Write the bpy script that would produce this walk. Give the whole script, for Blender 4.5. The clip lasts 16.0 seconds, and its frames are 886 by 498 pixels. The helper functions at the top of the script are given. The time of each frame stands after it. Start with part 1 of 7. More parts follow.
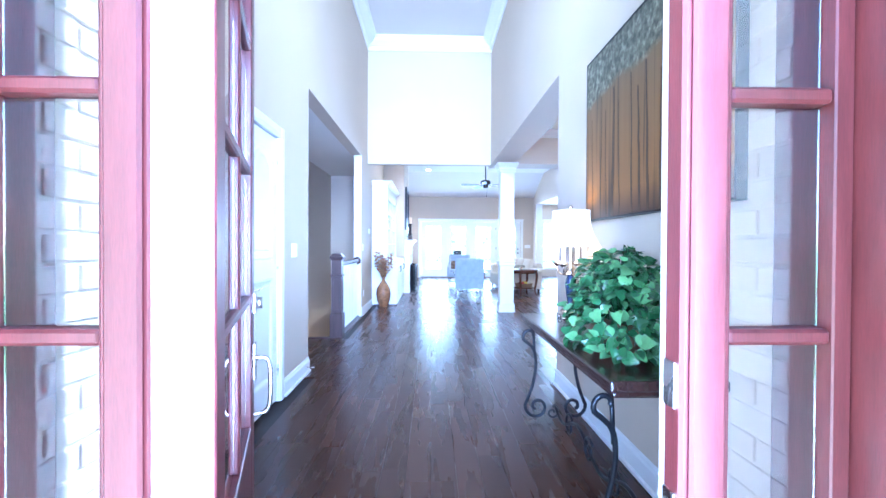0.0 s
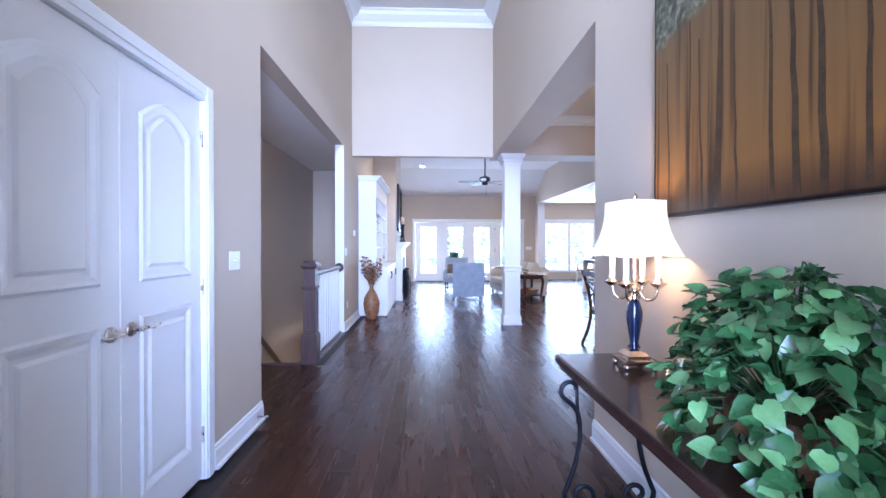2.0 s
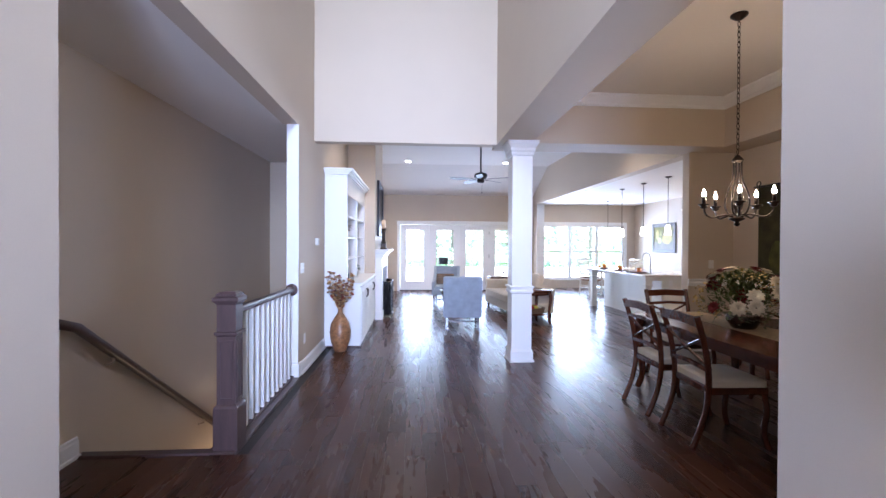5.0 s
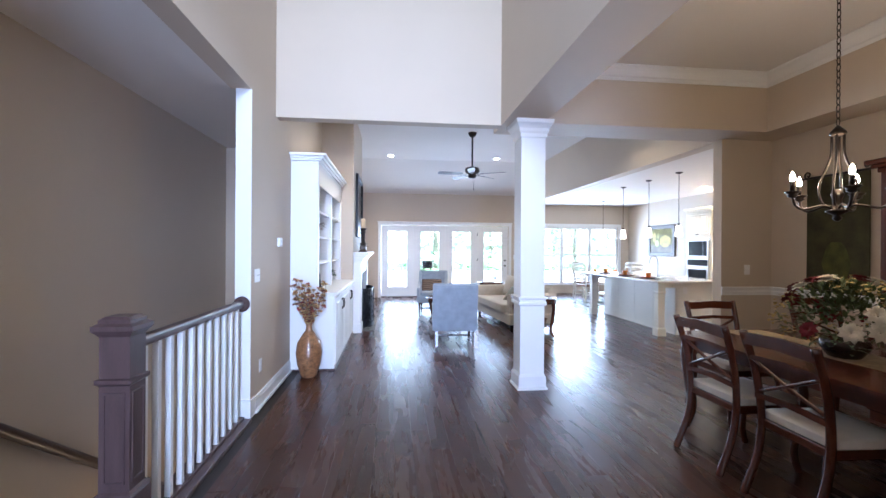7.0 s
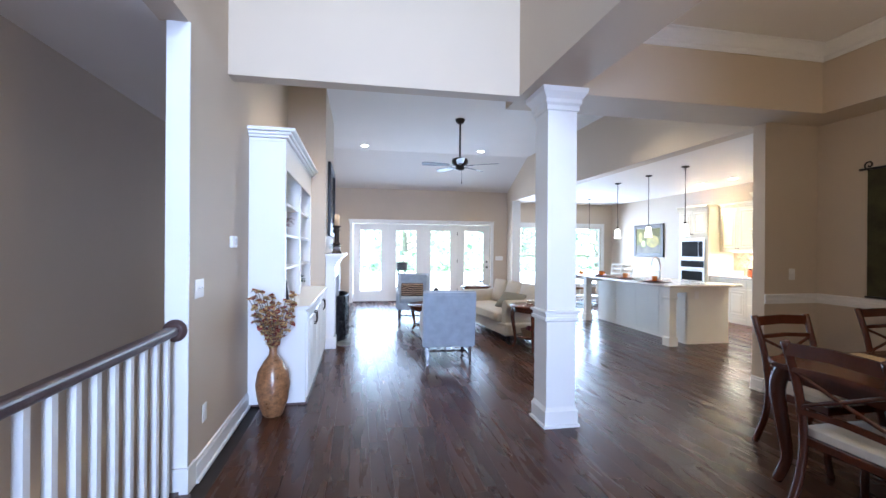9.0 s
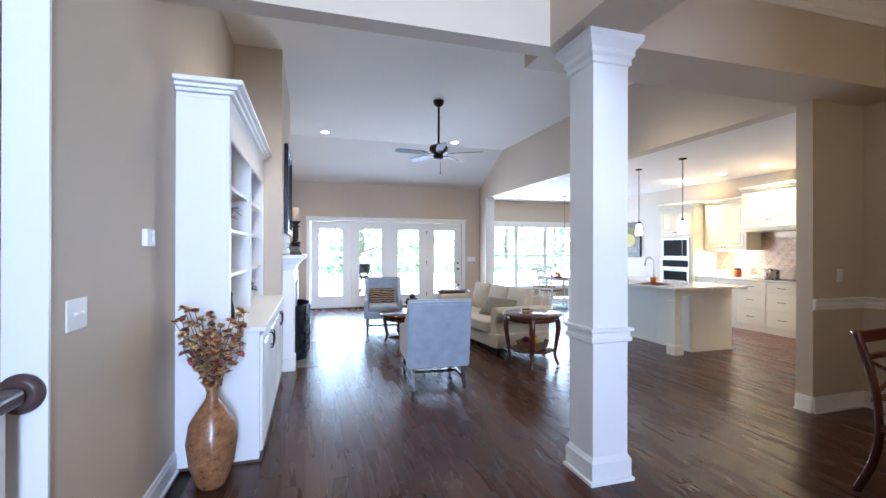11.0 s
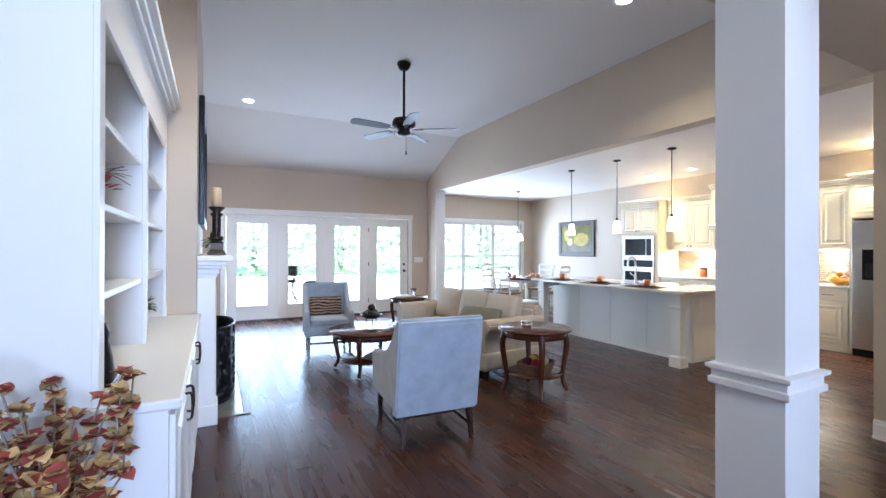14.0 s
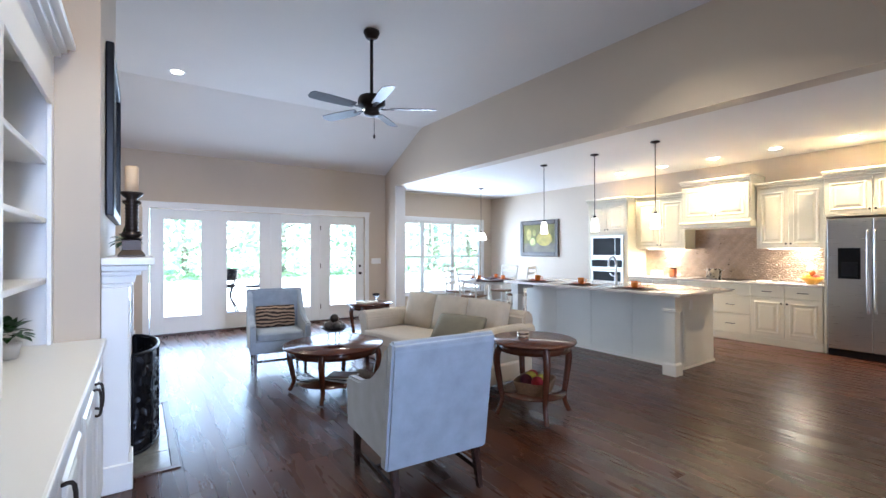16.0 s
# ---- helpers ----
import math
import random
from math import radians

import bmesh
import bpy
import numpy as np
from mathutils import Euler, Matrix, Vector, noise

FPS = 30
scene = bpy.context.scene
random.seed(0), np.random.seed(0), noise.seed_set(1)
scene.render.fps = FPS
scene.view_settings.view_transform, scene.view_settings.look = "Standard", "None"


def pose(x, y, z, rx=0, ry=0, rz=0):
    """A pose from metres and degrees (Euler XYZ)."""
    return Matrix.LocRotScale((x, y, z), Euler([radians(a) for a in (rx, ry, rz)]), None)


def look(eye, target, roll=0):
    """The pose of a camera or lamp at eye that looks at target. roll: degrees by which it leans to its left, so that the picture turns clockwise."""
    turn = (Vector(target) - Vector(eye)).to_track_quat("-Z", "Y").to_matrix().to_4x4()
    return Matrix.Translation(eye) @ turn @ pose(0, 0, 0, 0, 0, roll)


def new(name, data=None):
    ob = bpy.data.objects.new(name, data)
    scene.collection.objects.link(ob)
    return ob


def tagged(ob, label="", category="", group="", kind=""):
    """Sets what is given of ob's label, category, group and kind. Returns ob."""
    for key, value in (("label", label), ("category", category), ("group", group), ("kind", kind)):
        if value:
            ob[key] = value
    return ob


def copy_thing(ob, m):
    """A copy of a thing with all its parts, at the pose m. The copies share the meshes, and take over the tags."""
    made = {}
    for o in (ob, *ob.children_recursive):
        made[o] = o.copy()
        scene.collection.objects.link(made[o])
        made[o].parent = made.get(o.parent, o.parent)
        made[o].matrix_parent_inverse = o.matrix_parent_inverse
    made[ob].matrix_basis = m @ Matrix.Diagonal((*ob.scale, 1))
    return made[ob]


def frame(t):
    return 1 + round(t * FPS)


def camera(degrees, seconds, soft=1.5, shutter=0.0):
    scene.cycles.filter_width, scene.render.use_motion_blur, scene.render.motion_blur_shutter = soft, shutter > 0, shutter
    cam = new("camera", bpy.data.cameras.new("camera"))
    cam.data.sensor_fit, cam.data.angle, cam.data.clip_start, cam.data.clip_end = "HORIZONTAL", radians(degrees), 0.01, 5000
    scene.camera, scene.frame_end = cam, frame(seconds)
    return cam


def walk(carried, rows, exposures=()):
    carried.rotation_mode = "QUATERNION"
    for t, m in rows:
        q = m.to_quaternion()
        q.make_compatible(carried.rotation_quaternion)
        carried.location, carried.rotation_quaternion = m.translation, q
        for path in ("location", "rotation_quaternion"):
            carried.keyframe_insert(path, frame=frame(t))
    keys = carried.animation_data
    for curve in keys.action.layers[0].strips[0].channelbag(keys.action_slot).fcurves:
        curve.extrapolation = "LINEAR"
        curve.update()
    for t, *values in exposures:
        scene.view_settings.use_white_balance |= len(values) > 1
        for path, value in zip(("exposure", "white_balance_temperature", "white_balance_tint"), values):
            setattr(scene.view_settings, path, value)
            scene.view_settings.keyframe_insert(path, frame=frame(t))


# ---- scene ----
cam = camera(90.6, 16.0)
PATH = [
    (0, (0.127, -0.137, 1.235), (0.183, 1.862, 1.215), 0.3),
    (0.5, (0.112, 0.142, 1.235), (0.181, 2.141, 1.218), 0.3),
    (1, (0.128, 0.406, 1.236), (0.196, 2.404, 1.22), 0.2),
    (1.5, (0.144, 0.642, 1.253), (0.214, 2.641, 1.235), 0.1),
    (2, (0.149, 0.893, 1.275), (0.225, 2.891, 1.259), -0.0),
    (2.5, (0.146, 1.146, 1.3), (0.23, 3.144, 1.287), 0.0),
    (3, (0.136, 1.459, 1.356), (0.231, 3.457, 1.338), 0.1),
    (3.5, (0.158, 1.717, 1.382), (0.26, 3.714, 1.366), -0.0),
    (4, (0.192, 1.997, 1.419), (0.299, 3.994, 1.401), 0.1),
    (6.5, (0.164, 3.272, 1.452), (0.361, 5.262, 1.441), 0.4),
    (7, (0.128, 3.548, 1.427), (0.35, 5.536, 1.425), 0.4),
    (7.5, (0.071, 3.799, 1.433), (0.327, 5.782, 1.43), 0.4),
    (8, (0.019, 4.064, 1.441), (0.311, 6.042, 1.436), 0.4),
    (8.5, (-0.043, 4.302, 1.441), (0.291, 6.274, 1.434), 0.4),
    (9, (-0.085, 4.567, 1.437), (0.292, 6.531, 1.436), 0.4),
    (11.5, (-0.273, 5.847, 1.419), (0.362, 7.743, 1.421), 0.2),
    (12, (-0.314, 6.1, 1.42), (0.379, 7.976, 1.421), 0.3),
    (12.5, (-0.347, 6.341, 1.413), (0.399, 8.196, 1.416), 0.2),
    (13, (-0.362, 6.555, 1.398), (0.44, 8.387, 1.404), 0.4),
    (13.5, (-0.403, 6.798, 1.403), (0.46, 8.602, 1.409), 0.1),
    (14, (-0.425, 7.041, 1.4), (0.499, 8.815, 1.406), 0.1),
    (14.5, (-0.443, 7.25, 1.413), (0.538, 8.993, 1.415), 0.2),
    (15, (-0.427, 7.479, 1.4), (0.611, 9.189, 1.406), 0.2),
    (15.5, (-0.4, 7.678, 1.376), (0.69, 9.355, 1.389), 0.0),
    (16, (-0.37, 7.843, 1.39), (0.769, 9.487, 1.399), -0.1),
]
walk(cam, [(t, look(eye, target, roll)) for t, eye, target, roll in PATH],
     exposures=[(0.0, 3.88, 4400, 3), (0.4, 3.12, 4350, 7), (0.8, 3.12, 4800, 11), (2.0, 3.1, 5100, 13), (4.0, 3.0, 5550, 14), (7.0, 3.09, 5350, 7), (9.0, 3.03, 5400, 5), (16.0, 2.84, 5450, 4)])

# ---- world, sun and daylight ----
world = bpy.data.worlds.new("sky_world")
scene.world = world
world.use_nodes = True
wn = world.node_tree
sky = wn.nodes.new("ShaderNodeTexSky")
sky.sky_type = "NISHITA"
sky.sun_disc = False
sky.sun_elevation = radians(50.6)
sky.sun_rotation = radians(114)
wn.nodes["Background"].inputs["Strength"].default_value = 0.15
wn.links.new(sky.outputs[0], wn.nodes["Background"].inputs["Color"])


def lamp(name, kind, m, energy, color, **kw):
    data = bpy.data.lights.new(name, kind)
    data.energy, data.color = energy if kind == "SUN" else energy * 0.33, color
    if kind == "AREA":
        data.shape, data.size, data.size_y = "RECTANGLE", kw["size"], kw["size_y"]
        data.spread = radians(kw.get("spread", 180))
    if kind == "SPOT":
        data.spot_size, data.spot_blend = radians(kw.get("cone", 120)), 0.8
    if kind in ("POINT", "SPOT"):
        data.shadow_soft_size = kw.get("radius", 0.05)
    if kind == "SUN":
        data.angle = radians(0.5)
    ob = new(name, data)
    ob.matrix_basis = m
    return ob


DAY = (0.70, 0.80, 1.0)
WARM = (1.0, 0.70, 0.42)
lamp("sun", "SUN", look((9, -4, 12), (0, 0, 0)), 5.0, (1.0, 0.95, 0.88))
# area lamps added in the openings, standing in for the sky's light
lamp("daylight_french_doors", "AREA", look((1.65, 16.30, 1.15), (1.65, 10, 0.9)), 58, DAY, size=3.6, size_y=1.8)
lamp("daylight_breakfast_window", "AREA", look((6.1, 17.22, 1.5), (5.6, 10, 1.0)), 88, DAY, size=2.6, size_y=1.7, spread=150)
lamp("daylight_front_door", "AREA", look((0.15, 0.45, 1.45), (0.15, 6, 1.5)), 31, (0.60, 0.68, 1.0), size=0.9, size_y=2.0, spread=75)
# added high fill for the header wall, at an assumed transom
lamp("daylight_hall_transom", "AREA", look((0.10, 0.80, 3.85), (0.1, 8, 3.5)), 33, (0.80, 0.86, 1.0), size=1.6, size_y=1.3, spread=85)

# ---- materials ----


def nodes_of(name):
    m = bpy.data.materials.new(name)
    m.use_nodes = True
    nt = m.node_tree
    return m, nt, nt.nodes["Principled BSDF"]


def paint(name, color, rough=0.5, metal=0.0, scale=8.0, vary=0.08, bump=0.02, fine=120.0, coat=0.0, stretch=(1, 1, 1), rand=0.0, sheen=0.0):
    """A surface with broad variation, fine grain and slight relief."""
    m, nt, b = nodes_of(name)
    n, l = nt.nodes, nt.links
    tc = n.new("ShaderNodeTexCoord")
    mp = n.new("ShaderNodeMapping")
    mp.inputs["Scale"].default_value = stretch
    l.new(tc.outputs["Object"], mp.inputs[0])
    broad = n.new("ShaderNodeTexNoise")
    broad.inputs["Scale"].default_value, broad.inputs["Detail"].default_value = scale, 4
    grain = n.new("ShaderNodeTexNoise")
    grain.inputs["Scale"].default_value, grain.inputs["Detail"].default_value = fine, 3
    place = mp
    if rand:
        oi = n.new("ShaderNodeObjectInfo")
        far = n.new("ShaderNodeVectorMath")
        far.operation = "MULTIPLY_ADD"
        far.inputs[1].default_value = (37, 53, 29)
        l.new(oi.outputs["Random"], far.inputs[0])
        l.new(mp.outputs[0], far.inputs[2])
        place = far
    l.new(place.outputs[0], broad.inputs["Vector"])
    l.new(place.outputs[0], grain.inputs["Vector"])
    add = n.new("ShaderNodeMath")
    add.operation = "ADD"
    l.new(broad.outputs["Fac"], add.inputs[0])
    half = n.new("ShaderNodeMath")
    half.operation = "MULTIPLY"
    half.inputs[1].default_value = 0.5
    l.new(grain.outputs["Fac"], half.inputs[0])
    l.new(half.outputs[0], add.inputs[1])
    last = add
    if rand:
        ri = n.new("ShaderNodeNewGeometry")
        s = n.new("ShaderNodeMath")
        s.operation = "ADD"
        l.new(oi.outputs["Random"], s.inputs[0])
        l.new(ri.outputs["Random Per Island"], s.inputs[1])
        fr = n.new("ShaderNodeMath")
        fr.operation = "FRACT"
        l.new(s.outputs[0], fr.inputs[0])
        ma = n.new("ShaderNodeMath")
        ma.operation = "MULTIPLY_ADD"
        ma.inputs[1].default_value = rand
        l.new(fr.outputs[0], ma.inputs[0])
        l.new(add.outputs[0], ma.inputs[2])
        last = ma
    ramp = n.new("ShaderNodeMapRange")
    ramp.inputs["From Min"].default_value, ramp.inputs["From Max"].default_value = 0.35, 1.15 + rand
    ramp.inputs["To Min"].default_value, ramp.inputs["To Max"].default_value = 1 - 2 * vary, 1 + 2 * vary
    l.new(last.outputs[0], ramp.inputs["Value"])
    mix = n.new("ShaderNodeVectorMath")
    mix.operation = "SCALE"
    mix.inputs[0].default_value = color
    l.new(ramp.outputs[0], mix.inputs["Scale"])
    l.new(mix.outputs[0], b.inputs["Base Color"])
    rr = n.new("ShaderNodeMapRange")
    rr.inputs["From Min"].default_value, rr.inputs["From Max"].default_value = 0.3, 0.7
    rr.inputs["To Min"].default_value, rr.inputs["To Max"].default_value = max(rough - 0.03, 0.02), rough + 0.03
    l.new(broad.outputs["Fac"], rr.inputs["Value"])
    l.new(rr.outputs[0], b.inputs["Roughness"])
    b.inputs["Metallic"].default_value = metal
    b.inputs["Coat Weight"].default_value = coat
    b.inputs["Coat Roughness"].default_value = 0.15
    b.inputs["Sheen Weight"].default_value = sheen
    if bump:
        bp = n.new("ShaderNodeBump")
        bp.inputs["Strength"].default_value, bp.inputs["Distance"].default_value = min(1.0, bump * 10), 0.003
        l.new(add.outputs[0], bp.inputs["Height"])
        l.new(bp.outputs[0], b.inputs["Normal"])
    return m


def glow(name, color, strength):
    m, nt, b = nodes_of(name)
    b.inputs["Base Color"].default_value = (*[0.45 * v for v in color], 1)
    b.inputs["Emission Color"].default_value = (*color, 1)
    b.inputs["Emission Strength"].default_value = strength
    return m


def glass(name, color=(1, 1, 1), rough=0.0):
    m, nt, b = nodes_of(name)
    b.inputs["Base Color"].default_value = (*color, 1)
    b.inputs["Roughness"].default_value = rough
    b.inputs["Transmission Weight"].default_value = 1.0
    b.inputs["IOR"].default_value = 1.45
    return m


WALL = paint("greige_wall_paint", (0.545, 0.455, 0.355), 0.62, scale=1.2, vary=0.03, bump=0.012, fine=260)
CEIL = paint("flat_ceiling_paint", (0.74, 0.70, 0.66), 0.8, scale=1.0, vary=0.02, bump=0.012, fine=200)
WHITE = paint("white_trim_paint", (0.80, 0.79, 0.78), 0.36, scale=3, vary=0.008, bump=0.006, fine=90)
CREAM = paint("cream_cabinet_paint", (0.78, 0.715, 0.56), 0.35, scale=3, vary=0.025, bump=0.006, fine=90)
ISLE = paint("island_white_paint", (0.76, 0.74, 0.68), 0.4, scale=3, vary=0.025, bump=0.006, fine=90)
OAKFLOOR = paint("dark_scraped_oak", (0.054, 0.0205, 0.0110), 0.275, scale=1.6, vary=0.24, bump=0.006, fine=40, stretch=(7, 0.8, 1), rand=0.7)
OAKFLOOR.node_tree.nodes["Principled BSDF"].inputs["Specular IOR Level"].default_value = 0.25
JOINT = paint("floor_joint", (0.014, 0.008, 0.006), 0.6)
NEWEL = paint("dark_stained_oak", (0.075, 0.045, 0.042), 0.34, scale=4, vary=0.2, bump=0.03, fine=60, stretch=(6, 6, 0.8))
MAHOG = paint("polished_mahogany", (0.075, 0.021, 0.010), 0.22, scale=4, vary=0.22, bump=0.01, fine=50, coat=0.12, stretch=(3, 3, 1))
DARKTOP = paint("espresso_table_top", (0.030, 0.014, 0.011), 0.24, scale=4, vary=0.2, bump=0.012, fine=50, coat=0.3, stretch=(6, 1, 1))
IRON = paint("wrought_iron", (0.018, 0.018, 0.022), 0.38, metal=0.7, scale=14, vary=0.2, bump=0.03, fine=90)
BRONZE = paint("oiled_bronze", (0.035, 0.026, 0.022), 0.38, metal=0.8, scale=14, vary=0.15, bump=0.01)
NICKEL = paint("satin_nickel", (0.62, 0.57, 0.52), 0.28, metal=1.0, scale=20, vary=0.05, bump=0.004)
SILVER = paint("antique_silver", (0.66, 0.55, 0.45), 0.2, metal=1.0, scale=20, vary=0.12, bump=0.01)
STEEL = paint("brushed_steel", (0.54, 0.53, 0.52), 0.3, metal=1.0, scale=4, vary=0.05, bump=0.008, fine=140, stretch=(1, 1, 30))
BLACKG = paint("black_oven_glass", (0.010, 0.010, 0.011), 0.22, scale=5, vary=0.1, bump=0)
BLUECER = paint("midnight_lamp_ceramic", (0.012, 0.018, 0.05), 0.1, scale=8, vary=0.1, bump=0, coat=0.5)
BLACKG.node_tree.nodes["Principled BSDF"].inputs["Specular IOR Level"].default_value = 0.12
REDWOOD = paint("oxblood_door_stain", (0.105, 0.022, 0.022), 0.36, scale=5, vary=0.2, bump=0.02, fine=60, stretch=(6, 6, 0.7))
BRICK = paint("pale_brick", (0.52, 0.47, 0.45), 0.85, scale=9, vary=0.16, bump=0.08, fine=90, rand=0.5)
MORTAR = paint("pale_mortar", (0.55, 0.53, 0.51), 0.9, scale=20, vary=0.1, bump=0.06)
PANE = glass("clear_pane")
# IOR raised above plain glass to strengthen the reflection of the porch bricks
SIDEPANE = glass("reflective_sidelight_pane")
SIDEPANE.node_tree.nodes["Principled BSDF"].inputs["IOR"].default_value = 1.9
SHADE = paint("ivory_lamp_shade", (0.86, 0.80, 0.70), 0.8, scale=30, vary=0.03, bump=0.02, fine=300)
BLUESUEDE = paint("grey_blue_microsuede", (0.33, 0.37, 0.43), 0.85, scale=9, vary=0.12, bump=0.03, fine=300, sheen=0.4)
BEIGE = paint("oatmeal_linen", (0.50, 0.43, 0.34), 0.9, scale=12, vary=0.05, bump=0.05, fine=420, sheen=0.2)
OLIVE = paint("taupe_pillow_cloth", (0.20, 0.18, 0.135), 0.9, scale=12, vary=0.06, bump=0.05, fine=400)
CREAMSEAT = paint("cream_seat_cloth", (0.66, 0.60, 0.50), 0.9, scale=16, vary=0.04, bump=0.04, fine=400)
QUARTZ = paint("veined_stone_top", (0.66, 0.60, 0.54), 0.14, scale=5, vary=0.14, bump=0, fine=40, coat=0.3)
LEAFP = paint("pale_pothos_leaf", (0.12, 0.23, 0.085), 0.24, scale=18, vary=0.30, bump=0.02, fine=120, rand=0.7)
LEAFM = paint("pothos_leaf", (0.030, 0.085, 0.026), 0.28, scale=18, vary=0.40, bump=0.02, fine=120, rand=0.7)
LEAF2 = paint("tree_leaf", (0.34, 0.43, 0.30), 0.6, scale=2, vary=0.25, bump=0, rand=0.7)

def translucent(m, color, share):
    """Lets light through a thin leaf."""
    nt = m.node_tree
    tr_ = nt.nodes.new("ShaderNodeBsdfTranslucent")
    tr_.inputs["Color"].default_value = (*color, 1)
    mx = nt.nodes.new("ShaderNodeMixShader")
    mx.inputs[0].default_value = share
    nt.links.new(nt.nodes["Principled BSDF"].outputs[0], mx.inputs[1])
    nt.links.new(tr_.outputs[0], mx.inputs[2])
    nt.links.new(mx.outputs[0], nt.nodes["Material Output"].inputs["Surface"])


translucent(LEAF2, (0.56, 0.68, 0.54), 0.7)
BARK = paint("tree_bark", (0.26, 0.22, 0.18), 0.9, scale=8, vary=0.25, bump=0.1)
LAWN = paint("lawn", (0.09, 0.17, 0.05), 0.9, scale=0.6, vary=0.25, bump=0.1, fine=60)
PATIO = paint("pale_concrete", (0.55, 0.54, 0.51), 0.8, scale=1.5, vary=0.08, bump=0.05, fine=90)
BULB = glow("lit_bulb", (1.0, 0.82, 0.55), 30)
DOWN = glow("lit_downlight", (1.0, 0.90, 0.74), 9)
OPAL = glow("lit_opal_glass", (1.0, 0.90, 0.76), 1.0)

# ---- mesh helpers ----


def bbox(bm, lo, hi, bevel=0.0, segments=1, m=None):
    """Adds a box between two corners to bm, its edges eased by bevel."""
    size = [hi[i] - lo[i] for i in range(3)]
    mid = [(hi[i] + lo[i]) / 2 for i in range(3)]
    made = bmesh.ops.create_cube(bm, size=1, matrix=(m or Matrix()) @ Matrix.Translation(mid) @ Matrix.Diagonal((*size, 1)))
    if bevel:
        edges = list({e for v in made["verts"] for e in v.link_edges})
        bmesh.ops.bevel(bm, geom=edges, offset=min(bevel, min(size) * 0.45), segments=segments, affect="EDGES", profile=0.5)
    return bm


def boxes(*pairs, bevel=0.0, segments=1):
    bm = bmesh.new()
    for lo, hi in pairs:
        bbox(bm, lo, hi, bevel, segments)
    return bm


def lathe(profile, turns=24, bm=None, at=(0, 0, 0)):
    """A turned solid about z from (radius, height) pairs."""
    bm = bm or bmesh.new()
    rings = []
    for r, z in profile:
        rings.append([bm.verts.new((at[0] + r * math.cos(2 * math.pi * i / turns), at[1] + r * math.sin(2 * math.pi * i / turns), at[2] + z)) for i in range(turns)])
    for a, b in zip(rings, rings[1:]):
        for i in range(turns):
            f = bm.faces.new((a[i], a[(i + 1) % turns], b[(i + 1) % turns], b[i]))
            f.smooth = True
    bm.faces.new(rings[0][::-1])
    bm.faces.new(rings[-1])
    return bm


def tube(points, radius, bm=None, sides=8):
    """A rod along points; radius is a number or one for each point. Flat radii (a, b) make a strap."""
    bm = bm or bmesh.new()
    pts = [Vector(p) for p in points]
    rings = []
    side = None
    for i, p in enumerate(pts):
        d = (pts[min(i + 1, len(pts) - 1)] - pts[max(i - 1, 0)]).normalized()
        if side is None:
            side = d.cross(Vector((0, 0, 1)) if abs(d.z) < 0.9 else Vector((1, 0, 0))).normalized()
        side = (side - d * side.dot(d)).normalized()
        up = d.cross(side)
        r = radius[i] if isinstance(radius, (list, tuple)) else radius
        rings.append([bm.verts.new(p + side * r * math.cos(2 * math.pi * k / sides) + up * r * math.sin(2 * math.pi * k / sides)) for k in range(sides)])
    for a, b in zip(rings, rings[1:]):
        for k in range(sides):
            f = bm.faces.new((a[k], a[(k + 1) % sides], b[(k + 1) % sides], b[k]))
            f.smooth = True
    bm.faces.new(rings[0][::-1])
    bm.faces.new(rings[-1])
    return bm


def squares(sections, bm=None):
    """A square post from (cx, cy, half_x, half_y, z) sections."""
    bm = bm or bmesh.new()
    rings = [[bm.verts.new((cx + sx * hx, cy + sy * hy, z)) for sx, sy in ((-1, -1), (1, -1), (1, 1), (-1, 1))] for cx, cy, hx, hy, z in sections]
    for a, b in zip(rings, rings[1:]):
        for k in range(4):
            bm.faces.new((a[k], a[(k + 1) % 4], b[(k + 1) % 4], b[k]))
    bm.faces.new(rings[0][::-1])
    bm.faces.new(rings[-1])
    return bm


def extrude(outline, depth, axis="y", bm=None, at=0.0):
    """A plate from a 2D outline: axis y takes (x, z), axis x takes (y, z), axis z takes (x, y)."""
    bm = bm or bmesh.new()

    def put(a, b, d):
        return {"y": (a, d, b), "x": (d, a, b), "z": (a, b, d)}[axis]
    front = [bm.verts.new(put(a, b, at)) for a, b in outline]
    back = [bm.verts.new(put(a, b, at + depth)) for a, b in outline]
    bm.faces.new(front)
    bm.faces.new(back[::-1])
    for k in range(len(outline)):
        j = (k + 1) % len(outline)
        bm.faces.new((front[j], front[k], back[k], back[j]))
    bmesh.ops.recalc_face_normals(bm, faces=bm.faces)
    return bm


def finish(name, bm, material, smooth=False):
    bmesh.ops.recalc_face_normals(bm, faces=bm.faces)
    me = bpy.data.meshes.new(name)
    bm.to_mesh(me)
    bm.free()
    me.materials.append(material)
    if smooth:
        for p in me.polygons:
            p.use_smooth = True
    return me


def part(name, bm, material, parent, label="", smooth=False):
    ob = new(name, finish(name, bm, material, smooth))
    ob.parent = parent
    if label:
        tagged(ob, label)
    return ob


def thing(name, m, label, category, group="", kind=""):
    ob = new(name)
    ob.matrix_basis = m
    ob.empty_display_size = 0.1
    return tagged(ob, label, category, group, kind)


def solid(name, bm, material, label="", category="", kind="structure", smooth=False):
    ob = new(name, finish(name, bm, material, smooth))
    return tagged(ob, label, category, "", kind)


# ---- walls, ceilings, openings ----
HL, HR = -1.06, 1.25
T = 0.16

